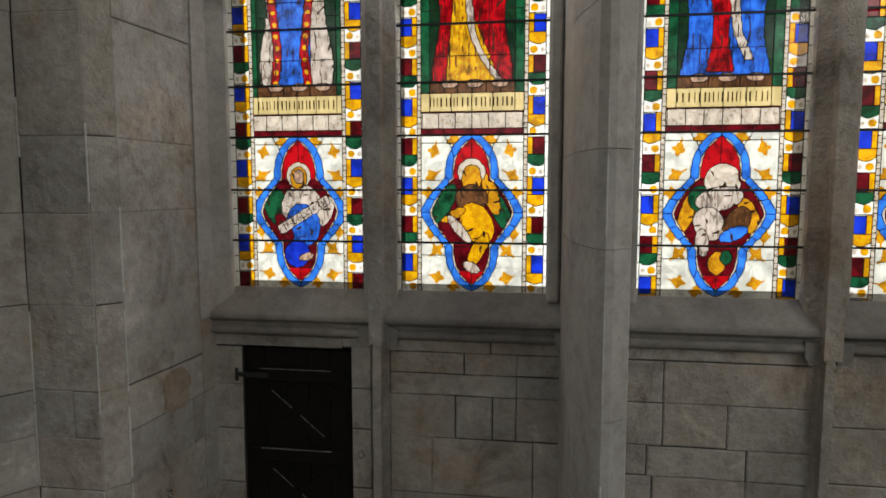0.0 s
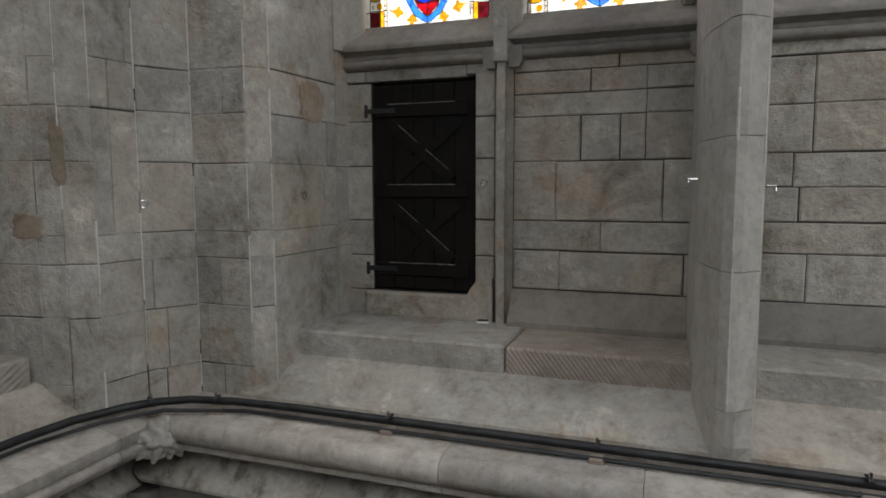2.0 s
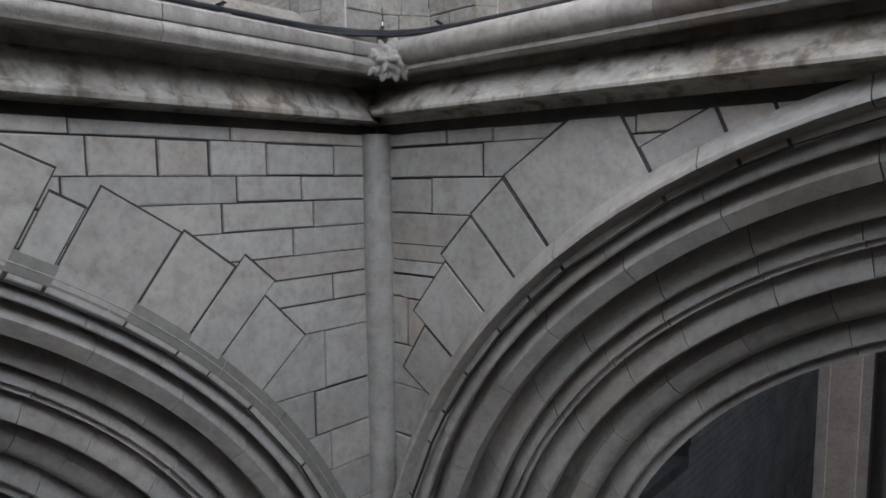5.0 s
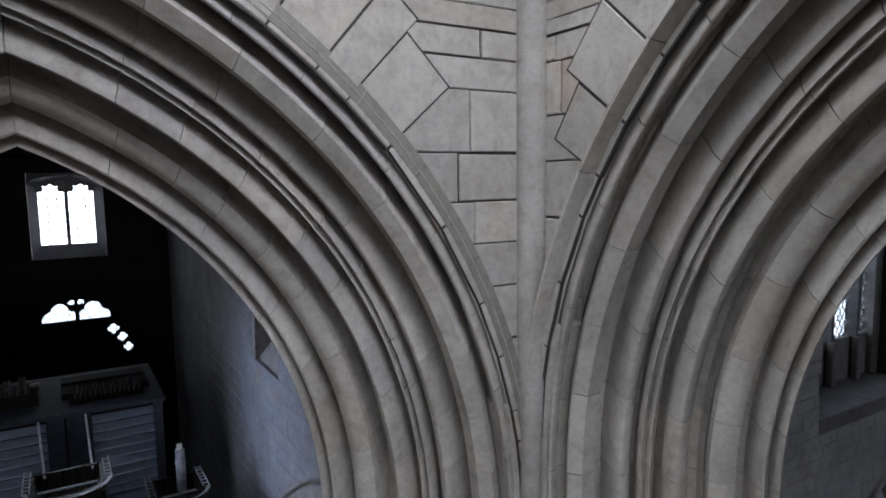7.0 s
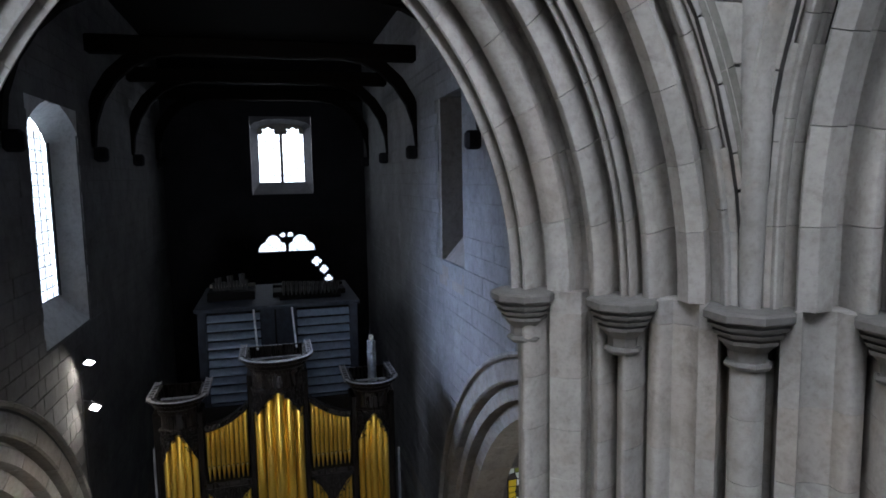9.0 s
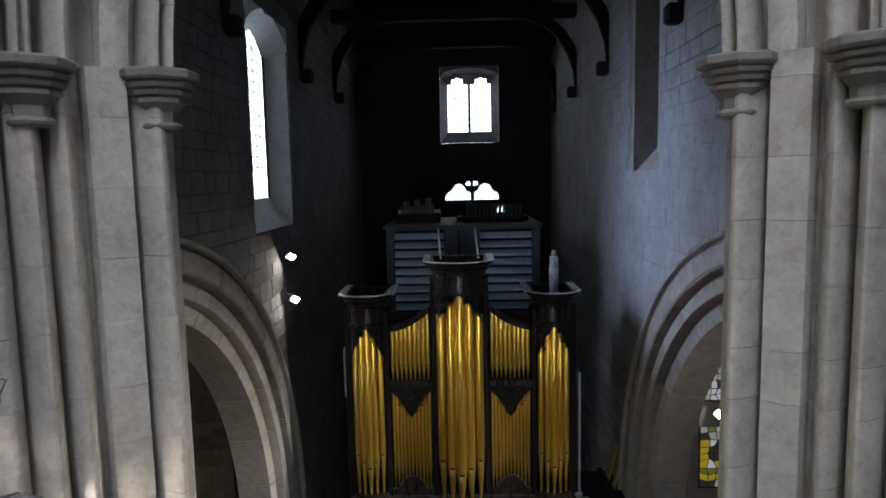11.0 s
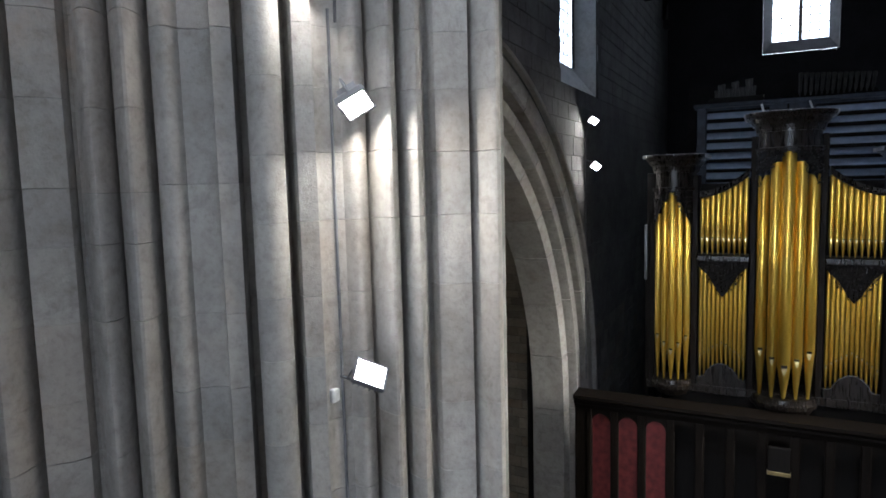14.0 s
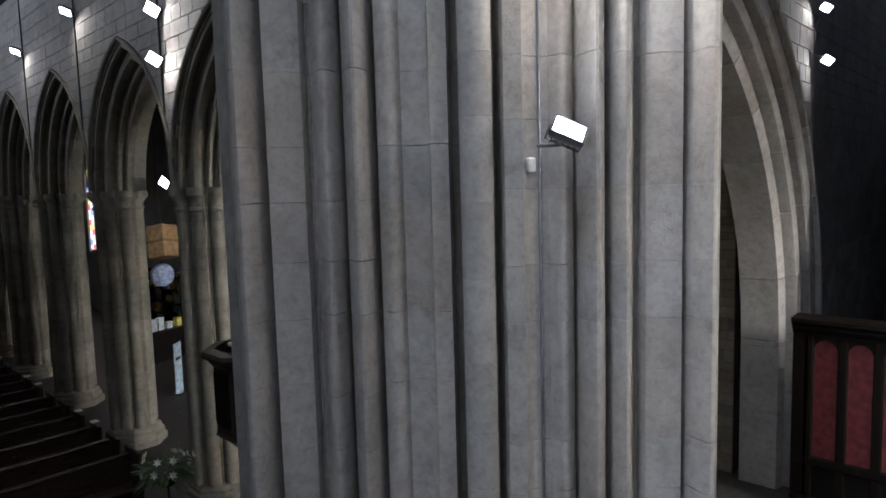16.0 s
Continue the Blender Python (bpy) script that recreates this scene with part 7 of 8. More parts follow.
    # slanting scroll
    if kind == 0:
        u, v = X * math.cos(0.55) + (B - cb) * math.sin(0.55), -X * math.sin(0.55) + (B - cb) * math.cos(0.55)
        lay((np.abs(u - 0.02) < 0.23) & (np.abs(v + 0.04) < 0.035) & inner, "linen", np.floor(u / 0.08).astype(int) + 20)
    # bars and inscription band
    band = B > 1.13
    lay(band, "ruby", np.floor(X / 0.2).astype(int) + 10)
    lay((B > 1.18) & (B < 1.29), "pearl", np.floor(X / 0.12).astype(int) + 20)
    lay((B > 1.295) & (B < 1.43), "scroll", np.floor(X / 0.15).astype(int) + 20)
    # standing draped figure, plain folds
    up = B >= 1.43
    lay(up, "moss", (np.floor(B / 0.4).astype(int) * 2 + (X > 0)))
    lay(up & (side > 0.3), "green", (np.floor(B / 0.5).astype(int) * 2 + (X > 0)))
    C = B - 1.5
    fig = up & (C > 0) & (side < 0.27 - 0.05 * C + 0.02 * np.sin(C * 9 + kind))
    rows = np.floor(B / 0.42).astype(int)
    if kind in (0, 3):
        lay(fig, "linen", rows * 2 + (X > 0))
        lay(fig & (np.abs(X + 0.02) < 0.13), "robe", rows)
        for s0, sg in ((0.09, 1), (-0.17, -1)):
            line = X - (s0 + sg * (0.12 * np.abs(C - 0.25) - 0.03))
            lay(fig & (np.abs(line) < 0.032), "cloak", rows + 40 * (sg > 0))
            lay(fig & (np.abs(line) < 0.017) & ((C % 0.085) < 0.034), "yellow", np.floor(C / 0.085).astype(int), False)
    elif kind == 1:
        lay(fig, "cope", rows)
        lay(fig & (X < -0.19 + 0.1 * C), "cloak", rows)
        lay(fig & (X > 0.2 - 0.42 * C), "cloak", rows * 2 + (X > 0.12))
        line = X - (0.2 - 0.42 * C - 0.06 * np.sin(C * 6))
        lay(fig & (np.abs(line) < 0.024), "linen", rows)
    else:
        lay(fig, "robe", rows * 2 + (X > 0.05))
        lay(fig & (np.abs(X + 0.03) < 0.1 - 0.05 * np.sin(C * 5)) & (C > 0.03), "cloak", rows)
        line = X - np.where(C < 0.28, 0.2 - 0.45 * C, 0.075 - 0.12 * (C - 0.28))
        lay(fig & (np.abs(line) < 0.03) & (C > 0.1), "linen", rows)
    fold = (X * 15 + 1.1 * np.sin(C * 3.2 + X * 7) + 0.25 * np.sin(C * 17)) % 1.0
    lay(fig & (fold < 0.13) & (np.sin(C * 11 + X * 40) > -0.55), "trace", np.floor(X / 0.06).astype(int) + 10, False)
    lay(up & (B < 1.5) & (np.abs(X) < 0.3), "brown", np.floor(X / 0.1).astype(int) + 10)
    for s in (-0.16, 0.02, 0.2):
        lay(((X - s) / 0.06) ** 2 + ((B - 1.49) / 0.03) ** 2 < 1, "flesh", 0)
    # border: pearls, coloured blocks framed in yellow, leaves and arcs between, white edge
    lay(side > edge - 0.187, "pearl", np.floor(B / 0.042).astype(int) * 2 + (X > 0))
    border = side > edge - 0.158
    run = B + 0.13 * kind
    ph, cyc = run % 0.56, (np.floor(run / 0.56) * 2).astype(int) + (X > 0)
    bow_ = 0.03 * (1 - ((side - edge + 0.09) / 0.065) ** 2)
    lay(border, "yellow", cyc * 4 + (ph > 0.28))
    lay(border & (ph % 0.28 < 0.145) & (side > edge - 0.12), "white", cyc * 2 + (ph > 0.28))
    for lo, tone, arc in ((0.0, "ruby", "yellow"), (0.28, "blue", "green")):
        lay(border & (side > edge - 0.122) & (ph > lo) & (ph < lo + 0.122), tone, cyc)
        lay(border & (ph > lo + 0.126) & (ph < lo + 0.24), "white", cyc)
        lay(border & (ph > lo + 0.228 - bow_) & (ph < lo + 0.28), arc, cyc)
        vein = np.hypot((side - edge + 0.12) / 0.03, (ph - lo - 0.165) / 0.028)
        lay(border & (vein < 1), "yellow", cyc, False)
        lay(border & (np.hypot((side - edge + 0.06) / 0.018, (ph - lo - 0.16) / 0.02) < 1), "pearl", cyc, False)
    lay(side > edge - 0.034, "white", np.floor(B / 0.12).astype(int) * 2 + (X > 0))
    return col, pid, lid, na, nb, names


def stained_light(name, m, kind, x0, x1, z0, y, h=2.75):
    """One light of the window, each piece of glass an object, held in lead."""
    w = x1 - x0
    col, pid, lid, na, nb, names = stained_grid(kind, w, h, 0.0092)
    root = thing(name, "stained glass lancet with a quatrefoil panel and coloured border", "window", m=m, kind="structure")
    # the corners between pieces are drawn smooth
    px, pz = np.meshgrid(np.linspace(0, w, na + 1), np.linspace(0, h, nb + 1))
    q = np.pad(pid, 1, mode="edge")
    q00, q01, q10, q11 = q[:-1, :-1], q[:-1, 1:], q[1:, :-1], q[1:, 1:]
    right, left, upw, down = q01 != q11, q00 != q10, q10 != q11, q00 != q01
    count = right.astype(int) + left + upw + down
    free = (count == 2)
    free[0, :] = free[-1, :] = free[:, 0] = free[:, -1] = False
    for _ in range(4):
        sx, sz = np.zeros_like(px), np.zeros_like(pz)
        for mask, (di, dj) in ((right, (0, 1)), (left, (0, -1)), (upw, (1, 0)), (down, (-1, 0))):
            rx, rz = np.roll(px, (-di, -dj), (0, 1)), np.roll(pz, (-di, -dj), (0, 1))
            sx += np.where(mask, rx, 0)
            sz += np.where(mask, rz, 0)
        px = np.where(free, 0.5 * px + 0.5 * sx / np.maximum(count, 1), px)
        pz = np.where(free, 0.5 * pz + 0.5 * sz / np.maximum(count, 1), pz)
    # connected pieces
    comp = -np.ones(pid.shape, int)
    pieces = []
    for i in range(nb):
        for j in range(na):
            if comp[i, j] < 0:
                stack, cells = [(i, j)], []
                comp[i, j] = len(pieces)
                while stack:
                    r, c = stack.pop()
                    cells.append((r, c))
                    for rr, cc in ((r + 1, c), (r - 1, c), (r, c + 1), (r, c - 1)):
                        if 0 <= rr < nb and 0 <= cc < na and comp[rr, cc] < 0 and pid[rr, cc] == pid[r, c]:
                            comp[rr, cc] = comp[i, j]
                            stack.append((rr, cc))
                pieces.append(cells)
    order = sorted(range(len(pieces)), key=lambda k: -len(pieces[k]))
    rest_v, rest_f, rest_m = [], [], []
    for rank, k in enumerate(order):
        index, verts, faces = {}, [], []
        for r, c in pieces[k]:
            f = []
            for rr, cc in ((r, c), (r, c + 1), (r + 1, c + 1), (r + 1, c)):
                if (rr, cc) not in index:
                    index[rr, cc] = len(verts)
                    verts.append((x0 + px[rr, cc], y, z0 + pz[rr, cc]))
                f.append(index[rr, cc])
            faces.append(f)
        mat = GLASS[names[col[pieces[k][0]]]]
        if rank < 230:
            me = bpy.data.meshes.new("pane")
            me.from_pydata(verts, [], faces)
            me.materials.append(mat)
            ob = part("pane", me, None, root)
            ob.visible_shadow = False
        else:
            o = len(rest_v)
            rest_v += verts
            rest_f += [[o + i for i in f] for f in faces]
            rest_m += [names[col[pieces[k][0]]]] * len(faces)
    if rest_v:
        me = bpy.data.meshes.new("small_panes")
        me.from_pydata(rest_v, [], rest_f)
        for nme in names:
            me.materials.append(GLASS[nme])
        me.polygons.foreach_set("material_index", [names.index(nme) for nme in rest_m])
        ob = part("small_panes", me, None, root)
        ob["kind"] = "stuff"
        ob.visible_shadow = False
    # lead along every border between pieces
    lv, lf = [], []

    def strip(p, q, t):
        d = Vector((q[0] - p[0], q[1] - p[1]))
        if d.length < 1e-6:
            return
        n = Vector((-d.y, d.x)).normalized() * t
        e = d.normalized() * t * 0.5
        o = len(lv)
        for a, b in ((p[0] - e.x + n.x, p[1] - e.y + n.y), (q[0] + e.x + n.x, q[1] + e.y + n.y), (q[0] + e.x - n.x, q[1] + e.y - n.y), (p[0] - e.x - n.x, p[1] - e.y - n.y)):
            lv.append((x0 + a, y - 0.004, z0 + b))
        lv.append((x0 + (p[0] + q[0]) / 2, y - 0.008, z0 + (p[1] + q[1]) / 2))
        lf.extend([(o, o + 1, o + 4), (o + 1, o + 2, o + 4), (o + 2, o + 3, o + 4), (o + 3, o, o + 4)])
    for i in range(nb + 1):
        for j in range(na + 1):
            if j < na and 0 < i < nb and lid[i - 1, j] != lid[i, j]:
                strip((px[i, j], pz[i, j]), (px[i, j + 1], pz[i, j + 1]), 0.0034)
            if i < nb and 0 < j < na and lid[i, j - 1] != lid[i, j]:
                strip((px[i, j], pz[i, j]), (px[i + 1, j], pz[i + 1, j]), 0.0034)
    me = bpy.data.meshes.new("lead_came")
    me.from_pydata(lv, [], lf)
    me.materials.append(LEAD)
    part("lead_came", me, None, root)["kind"] = "stuff"
    # saddle bars and unreadable lettering
    for b in (0.36, 0.74, 1.13, 1.5, 1.9, 2.3, 2.7):
        part("saddle_bar", box(x0 - 0.02, x1 + 0.02, y - 0.03, y - 0.016, z0 + b - 0.008, z0 + b + 0.008), IRON, root)
    rnd = random.Random(kind + 3)
    a = x0 + w / 2 - 0.3
    while a < x0 + w / 2 + 0.28:
        wd = rnd.uniform(0.006, 0.012)
        part("letter_bar", box(a, a + wd, y - 0.006, y - 0.003, z0 + 1.33, z0 + 1.395), LETTER, root)
        a += wd + rnd.uniform(0.014, 0.03)
    if kind == 0:
        t = bpy.data.curves.new("lettering", "FONT")
        t.body, t.size, t.align_x, t.align_y, t.extrude = "THE BOOK OF", 0.062, "CENTER", "CENTER", 0.001
        t.materials.append(LEAD)
        ob = new("lettering", t)
        ob.parent = root
        ob.matrix_basis = Matrix.Translation((x0 + w / 2 + 0.045, y - 0.007, z0 + 0.555)) @ pose(0, 0, 0, 90, 0, 0) @ pose(0, 0, 0, 0, 0, math.degrees(0.55))
        ob["label"] = "dark painted letters on the scroll"
    return root


for _k, (_x0, _x1) in enumerate(EAST_LIGHTS):
    stained_light("window_%d" % (_k + 1), pose(0.35, 0, 0), _k, _x0, _x1, 18.54, 4.6)
backdrop("backdrop_east", [(-3.2, 5.6, 17.5), (4.2, 5.6, 17.5), (4.2, 5.6, 24), (-3.2, 5.6, 24)])
for _name in ("north", "west", "south"):
    _m, _hw, _l = BAYS[_name]
    _w = thing("window_lantern_" + _name, "clear leaded lantern window", "window", m=_m, kind="structure")
    for _x0, _x1 in _l:
        _o = part("pane", box(_x0, _x1, 1.2, 1.206, 18.54, 22.6), CLEAR, _w)
        _o.visible_shadow = False


# ---- the little door in the lantern ----
WORN_EDGE = plain_material("pale worn wood edge", (0.16, 0.15, 0.14), 0.8, 0.0, 0.6, 30)


def lantern_door():
    root = thing("door_1", "small black ledged and braced oak door, shut", "door", kind="structure")
    x0, x1, y, z0, z1 = -2.215, -1.365, 4.53, 16.475, 18.08
    w = (x1 - x0) / 5
    for k in range(5):
        part("plank", box(x0 + w * k + 0.002, x0 + w * (k + 1) - 0.002, y, y + 0.035, z0 + 0.003 * (k % 2), z1, 0.004), BLACK_OAK, root)
    for z in (z0 + 0.16, z0 + 0.78, z1 - 0.2):
        part("ledge", box(x0 + 0.03, x1 - 0.05, y - 0.026, y, z - 0.05, z + 0.05, 0.006), BLACK_OAK, root)
        part("worn_edge", box(x0 + 0.13, x1 - 0.16, y - 0.0275, y - 0.02, z + 0.047, z + 0.053), WORN_EDGE, root, "pale worn edge of the ledge")
    for za, zb in ((z0 + 0.72, z0 + 0.22), (z1 - 0.26, z0 + 0.84)):
        bm = bmesh.new()
        prism(bm, [(x0 + 0.1, za - 0.06), (x0 + 0.16, za), (x1 - 0.16, zb + 0.06), (x1 - 0.22, zb)], lambda a, b, d: (a, y - d, b), 0.0, 0.024)
        part("brace", bm, BLACK_OAK, root)
        part("brace", prism(bmesh.new(), [(x1 - 0.1, za - 0.06), (x1 - 0.16, za), (x0 + 0.16, zb + 0.06), (x0 + 0.22, zb)], lambda a, b, d: (a, y - d, b), 0.0, 0.02), BLACK_OAK, root)
        bm = bmesh.new()
        for k0, k1 in ((0.12, 0.42), (0.55, 0.9)):
            pa, pb = Vector((x0 + 0.16, za)), Vector((x1 - 0.16, zb + 0.06))
            u0, u1 = pa.lerp(pb, k0), pa.lerp(pb, k1)
            prism(bm, [(u0.x, u0.y - 0.004), (u1.x, u1.y - 0.004), (u1.x, u1.y + 0.003), (u0.x, u0.y + 0.003)], lambda a, b, d: (a, y - d, b), 0.02, 0.0255)
        part("worn_edge", bm, WORN_EDGE, root, "pale worn edge of the brace")
    for z in (z0 + 0.16, z1 - 0.2):
        part("hinge", box(x0 - 0.06, x0 + 0.2, y - 0.034, y - 0.026, z - 0.02, z + 0.02, 0.003), IRON, root, "black iron strap hinge")
        part("hinge_pin", fixed(lathe(bmesh.new(), [(0.02, -0.05), (0.02, 0.05)], 8, 0, (x0 - 0.05, y - 0.02, z))), IRON, root)


lantern_door()


# ---- small fixtures ----
def eyebolt(at, out):
    d = Vector(out).normalized()
    root = thing("eyebolt", "small bright steel ring bolt fixed in the stone", "eyebolt", Matrix.Translation(at) @ d.to_track_quat("Z", "Y").to_matrix().to_4x4(), group="wall eyebolts")
    part("pin", fixed(tube(bmesh.new(), [(0, 0, -0.02), (0, 0, 0.03)], 0.006, 6)), STEEL, root)
    down = root.matrix_basis.to_3x3().inverted() @ Vector((0, 0, -1))
    side = down.cross(Vector((0, 0, 1))).normalized()
    pts = [Vector((0, 0, 0.026)) + 0.024 * (math.cos(t) * side + (1 + math.sin(t)) * down) for t in [2 * math.pi * i / 12 for i in range(13)]]
    part("ring", fixed(tube(bmesh.new(), pts, 0.0045, 6)), STEEL, root, smooth=40)


for _at, _out in (((-1.284, 4.49, 17.34), (0, -1, 0)), ((-2.477, 3.86, 17.25), (1, -0.07, 0)), ((-3.209, 3.124, 17.21), (0.846, -0.533, 0)), ((0.155, 3.75, 17.33), (-1, 0, 0)), ((0.547, 3.75, 17.29), (1, 0, 0))):
    eyebolt(_at, _out)
TERRACOTTA = stone_material("weathered terracotta", (0.17, 0.14, 0.12), (0.27, 0.22, 0.185), (0.36, 0.32, 0.29), random=0.9)
_pipe = thing("heating_pipe", "black iron pipe running along the string course", "pipe")
part("pipe_run", fixed(tube(bmesh.new(), [(-3.34, -2.4, 15.9), (-3.34, 2.3, 15.9), (-3.31, 2.6, 15.9), (-3.2, 2.88, 15.9), (-3.08, 3.04, 15.9), (-2.9, 3.15, 15.9), (-2.6, 3.21, 15.9), (-2.2, 3.23, 15.9), (3.2, 3.23, 15.9)], 0.026, 10)), IRON, _pipe, smooth=40)
part("pipe_run", fixed(tube(bmesh.new(), [(-3.29, -2.4, 15.866), (-3.29, 2.3, 15.866), (-3.2, 2.7, 15.866), (-3.0, 3.0, 15.866), (-2.5, 3.16, 15.866), (3.2, 3.17, 15.866)], 0.012, 6)), IRON, _pipe, "thin black cable below the pipe", 40)
for _x, _y, _r in ((-1.5, 3.19, 0), (-0.29, 3.19, 0), (0.95, 3.19, 0), (2.2, 3.19, 0), (-2.7, 3.14, 20), (-3.08, 2.98, 55), (-3.3, 1.9, 90), (-3.3, 0.7, 90), (-3.3, -0.6, 90)):
    _c = thing("pipe_clip", "terracotta block carrying the pipe on the ledge", "clip", pose(_x, _y, 0, 0, 0, _r), group="pipe clips")
    part("block", box(-0.042, 0.042, -0.045, 0.03, 15.83, 15.872, 0.01), TERRACOTTA, _c)
    part("strap", box(-0.012, 0.012, -0.03, 0.06, 15.93, 15.938), IRON, _c)
    part("stud", box(-0.006, 0.006, -0.006, 0.006, 15.92, 15.97), STEEL, _c)


def boss(x, y, z, turn):
    """A clump of curled leaves: lobed petals round a hollow heart."""
    rnd = random.Random(8)
    bm = bmesh.new()
    for k in range(34):
        th = 2.4 * k
        r = math.sqrt((k + 0.5) / 34)
        p = Vector((0.17 * r * math.cos(th), -0.1 + 0.075 * r + rnd.uniform(-0.02, 0.02), 0.12 * r * math.sin(th)))
        turnm = pose(0, 0, 0, rnd.uniform(-50, 50), -math.degrees(math.atan2(math.sin(th), math.cos(th))), rnd.uniform(-30, 30))
        bmesh.ops.create_icosphere(bm, subdivisions=2, radius=0.045, matrix=Matrix.Translation(p) @ turnm @ Matrix.Diagonal((1.0, 0.6, 0.5, 1)))
    cuboid(bm, -0.12, 0.12, -0.04, 0.16, -0.08, 0.08)
    ob = solid("carved_boss", bm, STONE, "weathered carved leaf boss at the string course corner", "boss", smooth=60, m=pose(x, y, z, 0, 0, turn))
    grow = ob.modifiers.new("weld", "REMESH")
    grow.mode, grow.voxel_size = "VOXEL", 0.009


boss(-2.99, 2.97, 15.69, 45)


# ---- floodlights ----
def floodlight(at, facing, watts, size=0.2, arm=(0, 0, 0), lit=True, spread=180, roll=35):
    m = Matrix.Translation(at) @ Vector(facing).normalized().to_track_quat("-Z", "Y").to_matrix().to_4x4() @ pose(0, 0, 0, 0, 0, roll)
    root = thing("floodlight", "grey metal floodlight with a glowing face, switched on", "floodlight", m, group="floodlights")
    s = size / 2
    bm = bmesh.new()
    rings(bm, [[(-k * s, -k * s * 0.8, z), (k * s, -k * s * 0.8, z), (k * s, k * s * 0.8, z), (-k * s, k * s * 0.8, z)] for k, z in ((0.7, 0.07), (1.15, 0.03), (1.2, -0.012), (1.02, -0.012), (1.0, 0.0))])
    part("housing", fixed(bm), HOUSING, root)
    part("lens", box(-s, s, -s * 0.8, s * 0.8, -0.004, 0.0), LAMP_GLOW, root, "glowing white lens")
    for k in range(5):
        part("fin", box(-s * 0.8 + 0.4 * s * k - 0.004, -s * 0.8 + 0.4 * s * k + 0.004, -s * 0.6, s * 0.6, 0.05, 0.1), HOUSING, root)
    part("bracket", fixed(tube(bmesh.new(), [(-1.2 * s, 0, 0.02), (-1.2 * s, 0, 0.13), (1.2 * s, 0, 0.13), (1.2 * s, 0, 0.02)], 0.01, 6)), HOUSING, root)
    if arm != (0, 0, 0):
        part("arm", fixed(tube(bmesh.new(), [(0, 0, 0.13), m.inverted() @ Vector(arm)], 0.012, 6)), HOUSING, root)
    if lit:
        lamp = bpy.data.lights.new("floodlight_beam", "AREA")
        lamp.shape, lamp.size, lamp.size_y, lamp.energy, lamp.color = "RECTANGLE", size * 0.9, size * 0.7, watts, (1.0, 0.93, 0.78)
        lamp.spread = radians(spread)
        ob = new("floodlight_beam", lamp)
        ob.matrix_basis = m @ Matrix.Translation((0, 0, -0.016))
    return root


HOUSING = plain_material("grey lamp housing", (0.16, 0.16, 0.17), 0.45, 0.5)
floodlight((-3.49, -2.76, 8.41), (0.42, -0.12, -0.62), 1.9, 0.2, (-3.72, -2.86, 8.2))
floodlight((-3.61, -2.64, 7.63), (0.15, 0.58, -0.8), 16, 0.22, (-3.75, -2.84, 7.6))
floodlight((-3.63, -2.62, 5.83), (0.32, 0.66, 0.67), 15, 0.2, (-3.74, -2.95, 5.75), spread=125)
_c = thing("conduit", "grey electrical conduit clipped to the pier", "conduit")
part("pipe_run", fixed(tube(bmesh.new(), [(-3.735, -2.93, 0.2), (-3.735, -2.93, 8.3)], 0.012, 6)), HOUSING, _c, smooth=40)
part("junction_box", box(-3.73, -3.65, -3.03, -2.95, 5.57, 5.67, 0.01), plain_material("white plastic", (0.6, 0.6, 0.58), 0.4), _c, "white plastic junction box")
floodlight((-12.0, -3.15, 8.2), (0.75, 0.25, -0.62), 7, 0.15, (-12.1, -3.34, 7.9), spread=170)
floodlight((-12.03, -3.12, 7.37), (0.85, 0.35, -0.42), 7, 0.15, (-12.1, -3.34, 7.5), spread=170)
_c = thing("conduit", "thin conduit on the transept wall", "conduit")
part("pipe_run", fixed(tube(bmesh.new(), [(-12.1, -3.33, 3.3), (-12.1, -3.33, 8.0)], 0.012, 6)), HOUSING, _c)
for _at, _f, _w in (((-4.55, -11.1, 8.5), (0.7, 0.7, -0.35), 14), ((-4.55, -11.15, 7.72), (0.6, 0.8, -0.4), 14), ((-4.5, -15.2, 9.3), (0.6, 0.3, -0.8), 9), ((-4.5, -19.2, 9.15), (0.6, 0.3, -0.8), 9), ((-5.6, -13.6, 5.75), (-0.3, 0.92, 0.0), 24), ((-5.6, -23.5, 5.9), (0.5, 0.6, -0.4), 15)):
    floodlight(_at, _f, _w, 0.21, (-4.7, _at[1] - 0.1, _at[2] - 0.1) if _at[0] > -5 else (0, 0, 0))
for _y in (-11.2, -15.3, -19.3):
    _c = thing("conduit", "thin dark conduit on the nave wall", "conduit", group="nave conduits")
    part("pipe_run", fixed(tube(bmesh.new(), [(-4.68, _y, 5.7), (-4.68, _y, 11.0)], 0.014, 6)), IRON, _c)


# ---- beside the organ ----
PALE_LIT = plain_material("light-pale board", (0.3, 0.31, 0.34), 0.6, 0.0, 0.15)
RAW_TIMBER = wood_material("raw yellow timber", (0.25, 0.15, 0.05), (0.45, 0.29, 0.1), 0.6)
_g = thing("gallery_floor", "dark boarded ledge beside the organ case", "ledge", kind="structure")
for _k in range(5):
    part("board", box(-13.6, -11.56, 2.24 + 0.215 * _k, 2.45 + 0.215 * _k, 3.06, 3.12, 0.004), BLACK_OAK, _g)
for _x in (-13.4, -11.7):
    part("bearer", box(_x - 0.06, _x + 0.06, 2.25, 3.3, 0.0, 3.06), BLACK_OAK, _g)
# pale strips stand in for a lit sliver beyond the case; boxes made up
_c = thing("organ_side_case", "tall pale painted pipe boxes beside the organ case", "pipe box")
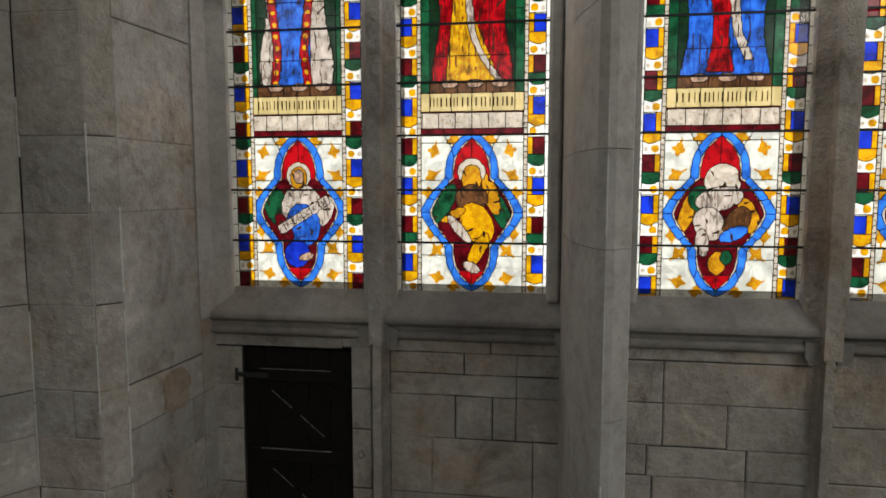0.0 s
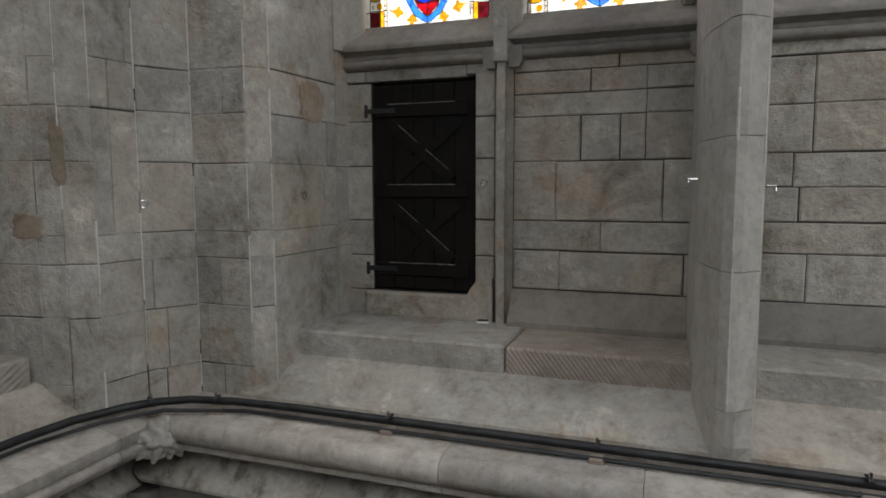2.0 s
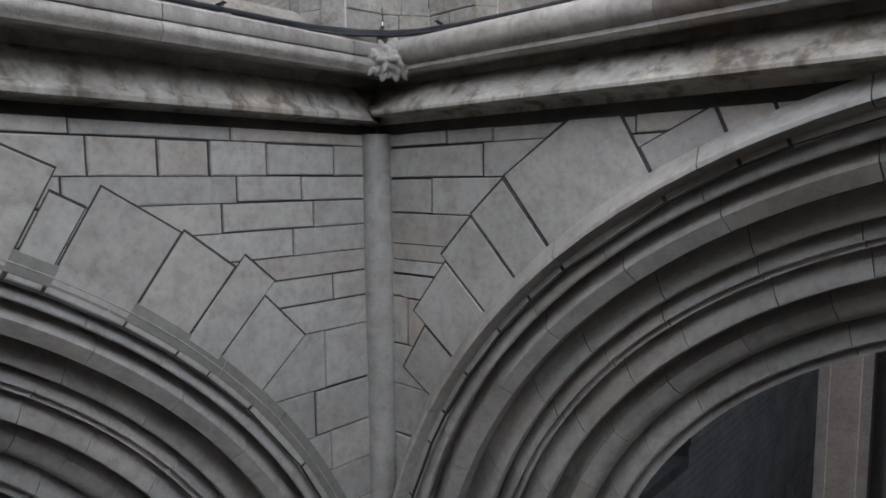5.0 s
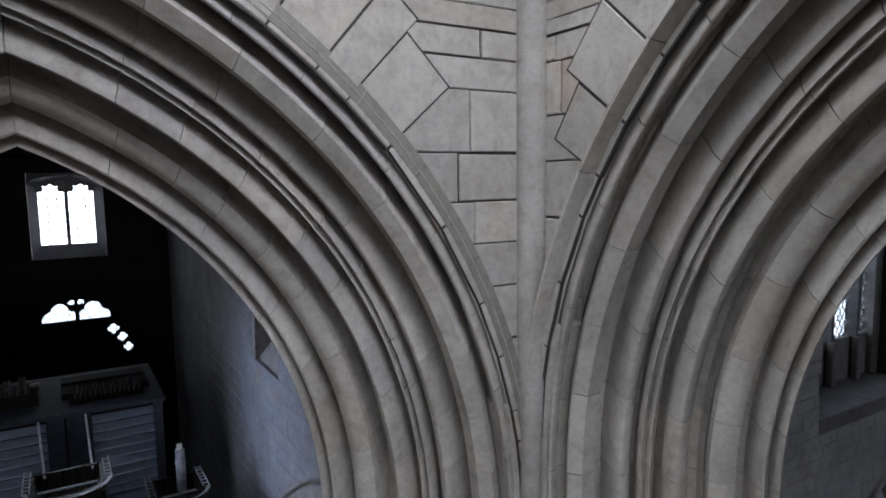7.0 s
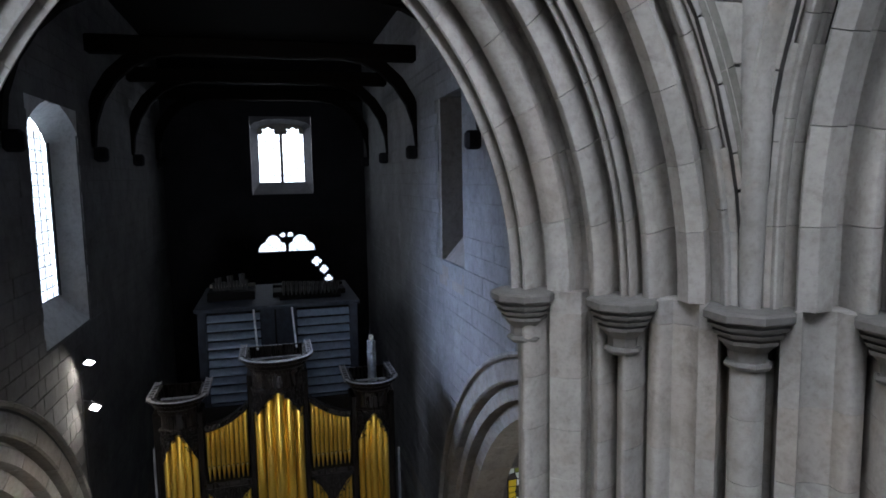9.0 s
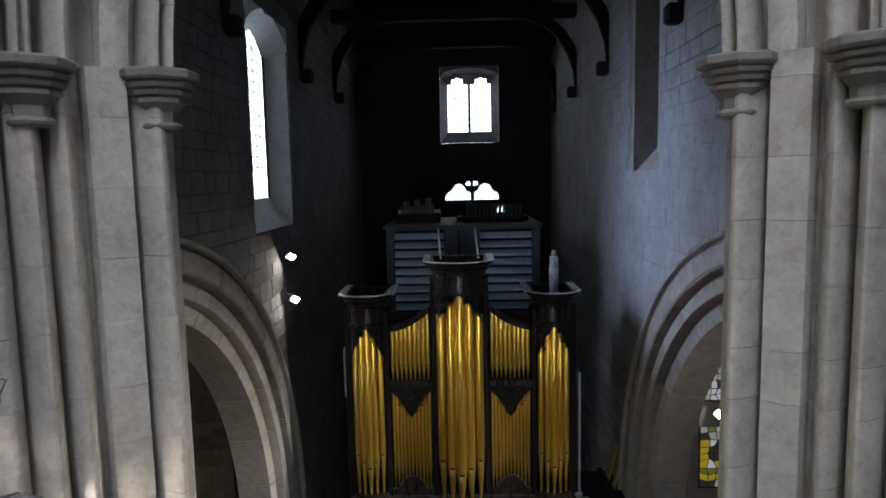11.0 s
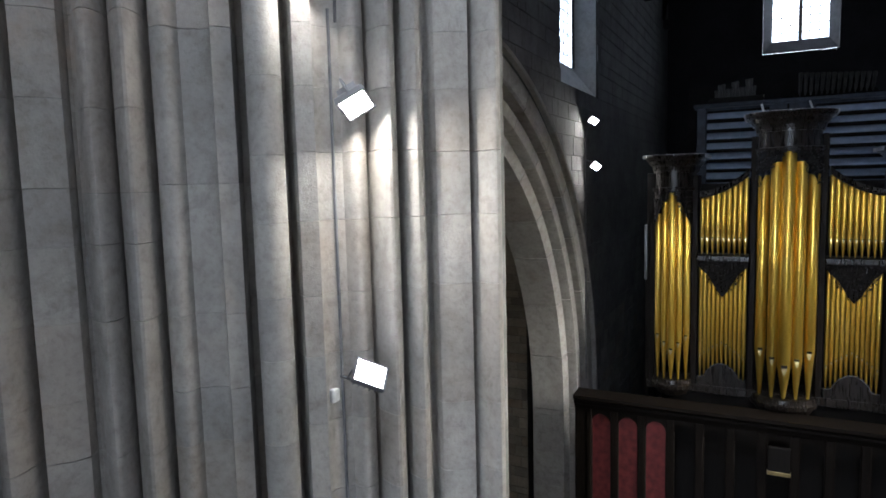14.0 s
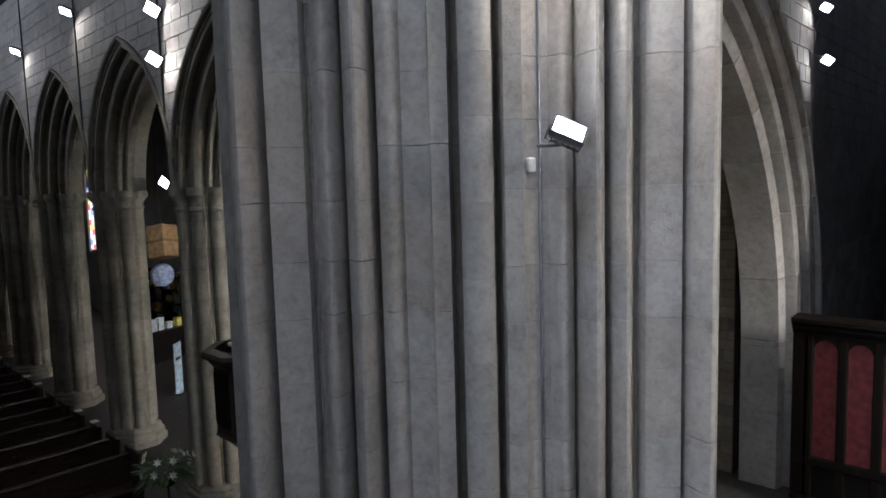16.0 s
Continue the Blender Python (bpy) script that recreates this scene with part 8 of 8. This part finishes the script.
for _y, _h, _d in ((2.3, 6.3, 0.0), (2.42, 5.7, -0.1)):
    part("strip_post", box(-12.5 + _d, -12.44 + _d, _y - 0.025, _y + 0.025, 3.12, _h, 0.008), PALE_LIT, _c)
part("plinth", box(-12.52, -12.42, 2.26, 2.46, 3.12, 3.2, 0.01), PALE_LIT, _c)
solid("white_box", box(-0.12, 0.12, -0.13, 0.13, 0, 0.16, 0.01), WHITE_CARD, "white cardboard box lying on the ledge", "box", m=pose(-12.0, 2.42, 3.121, 0, 0, 12))
solid("board_offcut", box(-0.02, 0.02, -0.14, 0.14, 0, 0.95, 0.006), RAW_TIMBER, "yellow timber board leaning on the wall", "board", m=pose(-12.9, 3.02, 3.122, 0, 14, 90))
solid("board_offcut", box(-0.02, 0.02, -0.09, 0.09, 0, 0.7, 0.006), RAW_TIMBER, "yellow timber board leaning on the wall", "board", m=pose(-12.5, 3.06, 3.122, 0, 12, 84))
solid("timber_beam", box(-1.05, 1.05, -0.05, 0.05, 0, 0.1, 0.01), BLACK_OAK, "dark timber beam lying along the ledge", "beam", m=pose(-12.1, 3.0, 3.32, 0, 0, 3))
for _x in (-12.9, -11.7):
    solid("timber_block", box(_x - 0.07, _x + 0.07, 2.88, 3.1, 3.121, 3.32, 0.008), BLACK_OAK, "short dark timber block under a beam", "block", group="timber blocks")
# pale cap stands in for window light on the case edge; post made up
_c = thing("organ_side_case", "pale painted pipe box at the organ's flank", "pipe box")
part("strip_post", box(-12.7, -12.6, -2.32, -2.24, 0.0, 5.2, 0.008), BLACK_OAK, _c)
part("cap", box(-12.72, -12.58, -2.34, -2.22, 5.2, 6.25, 0.02), PALE_LIT, _c, "pale painted upper box")

_b = thing("notice_box", "small dark wooden box with a brass strip hung on the screen", "box")
part("box_body", box(-11.28, -11.2, -0.17, 0.15, 2.4, 2.8, 0.01), BLACK_OAK, _b)
part("brass_strip", box(-11.29, -11.19, -0.18, 0.16, 2.34, 2.4, 0.008), plain_material("tarnished brass", (0.4, 0.31, 0.14), 0.4, 0.7), _b, "tarnished brass strip")

# ---- chapel beyond the transept arch ----
solid("wall_chapel_north", box(-16.6, -16.2, 4.55, 9.0, 0, 9.8), STONE_ROUGH, "rough stone chapel end wall", "wall", kind="structure")
_w = thing("window_chapel_north", "chapel window with pale patterned and red glass", "window", kind="structure")
CHAPEL_GLASS = [glow_material("chapel glass %d" % i, c, 0.2) for i, c in enumerate(((0.8, 0.86, 0.84), (0.5, 0.56, 0.52), (0.5, 0.03, 0.03), (0.62, 0.46, 0.03), (0.2, 0.25, 0.05), (0.05, 0.045, 0.04)))]
for _z0, _z1, _rows, _tints in ((3.75, 6.1, 13, (0, 0, 1, 2, 0, 1, 5, 2, 0, 5)), (1.4, 3.1, 9, (3, 5, 4, 0, 3, 5, 1, 4, 5))):
    part("lead_ground", box(-16.198, -16.18, 6.2, 7.7, _z0, _z1), LEAD, _w, "dark leads between the pieces of glass")
    _r = random.Random(int(_z0 * 10))
    _cols, _h = 7, (_z1 - _z0) / _rows
    _at = {(i, j): (6.22 + 0.208 * j + _r.uniform(-0.06, 0.06) * (0 < j < _cols), _z0 + 0.03 + _h * 0.98 * i + _r.uniform(-0.05, 0.05) * (0 < i < _rows)) for i in range(_rows + 1) for j in range(_cols + 1)}
    for _i in range(_rows):
        for _j in range(_cols):
            _quad = shrink([_at[_i, _j], _at[_i, _j + 1], _at[_i + 1, _j + 1], _at[_i + 1, _j]], 0.014)
            if len(_quad) > 2:
                _bm = bmesh.new()
                prism(_bm, _quad, lambda a, b, d: (-16.18 + d, a, b), 0.002, 0.008)
                part("pane", _bm, CHAPEL_GLASS[_r.choice(_tints)], _w)
part("sill", box(-16.2, -16.02, 6.1, 7.75, 3.12, 3.72, 0.02), STONE_GREY, _w, "grey stone sill between the lights")
floodlight((-15.9, 6.58, 3.5), (0.85, -0.45, 0.05), 6, 0.2, (-16.2, 6.6, 3.4))

# something small left on the bench by the door
_c = thing("small_case", "small pale case with a dark lid lying on the bench", "case", pose(-1.27, 4.4, 16.266, 0, 0, 12))
part("case_body", box(-0.045, 0.045, -0.025, 0.025, 0, 0.018, 0.004), WHITE_CARD, _c)
part("lid", box(-0.04, 0.04, -0.022, 0.022, 0.018, 0.026, 0.003), IRON, _c, "dark lid")

# patches of brown plaster on the lantern stones
PLASTER = stone_material("brown plaster patch", (0.15, 0.12, 0.09), (0.27, 0.22, 0.17), (0.36, 0.31, 0.25), stain=1.0, random=0.0, relief=5.0)


def patch(at, out, w, h, seed):
    rnd = random.Random(seed)
    z = Vector(out).normalized()
    a = Vector((0, 0, 1)).cross(z).normalized()
    m = Matrix.Translation(at) @ Matrix((a, Vector((0, 0, 1)), z)).transposed().to_4x4()
    pts = []
    for k in range(20):
        t = 2 * math.pi * k / 20
        q = 1 / max(abs(math.cos(t)), abs(math.sin(t))) * rnd.uniform(0.78, 1.0)
        pts.append((q * math.cos(t) * w, q * math.sin(t) * h))
    bm = rings(bmesh.new(), [[(x, y, -0.02) for x, y in pts], [(x, y, 0.002) for x, y in pts], [(x * 0.9, y * 0.9, 0.005) for x, y in pts]])
    solid("plaster_patch", fixed(bm), PLASTER, "old brown mortar patch on the lantern masonry", "patch", group="mortar patches", kind="structure", m=m)


for _at, _out, _w, _h, _s in (((-2.462, 4.01, 17.91), (0.997, -0.072, 0), 0.16, 0.15, 2), ((-3.433, 2.711, 17.5), (0.46, -0.888, 0), 0.045, 0.2, 4), ((-3.647, 2.655, 17.06), (0.159, -0.987, 0), 0.11, 0.085, 6)):
    patch(_at, _out, _w, _h, _s)
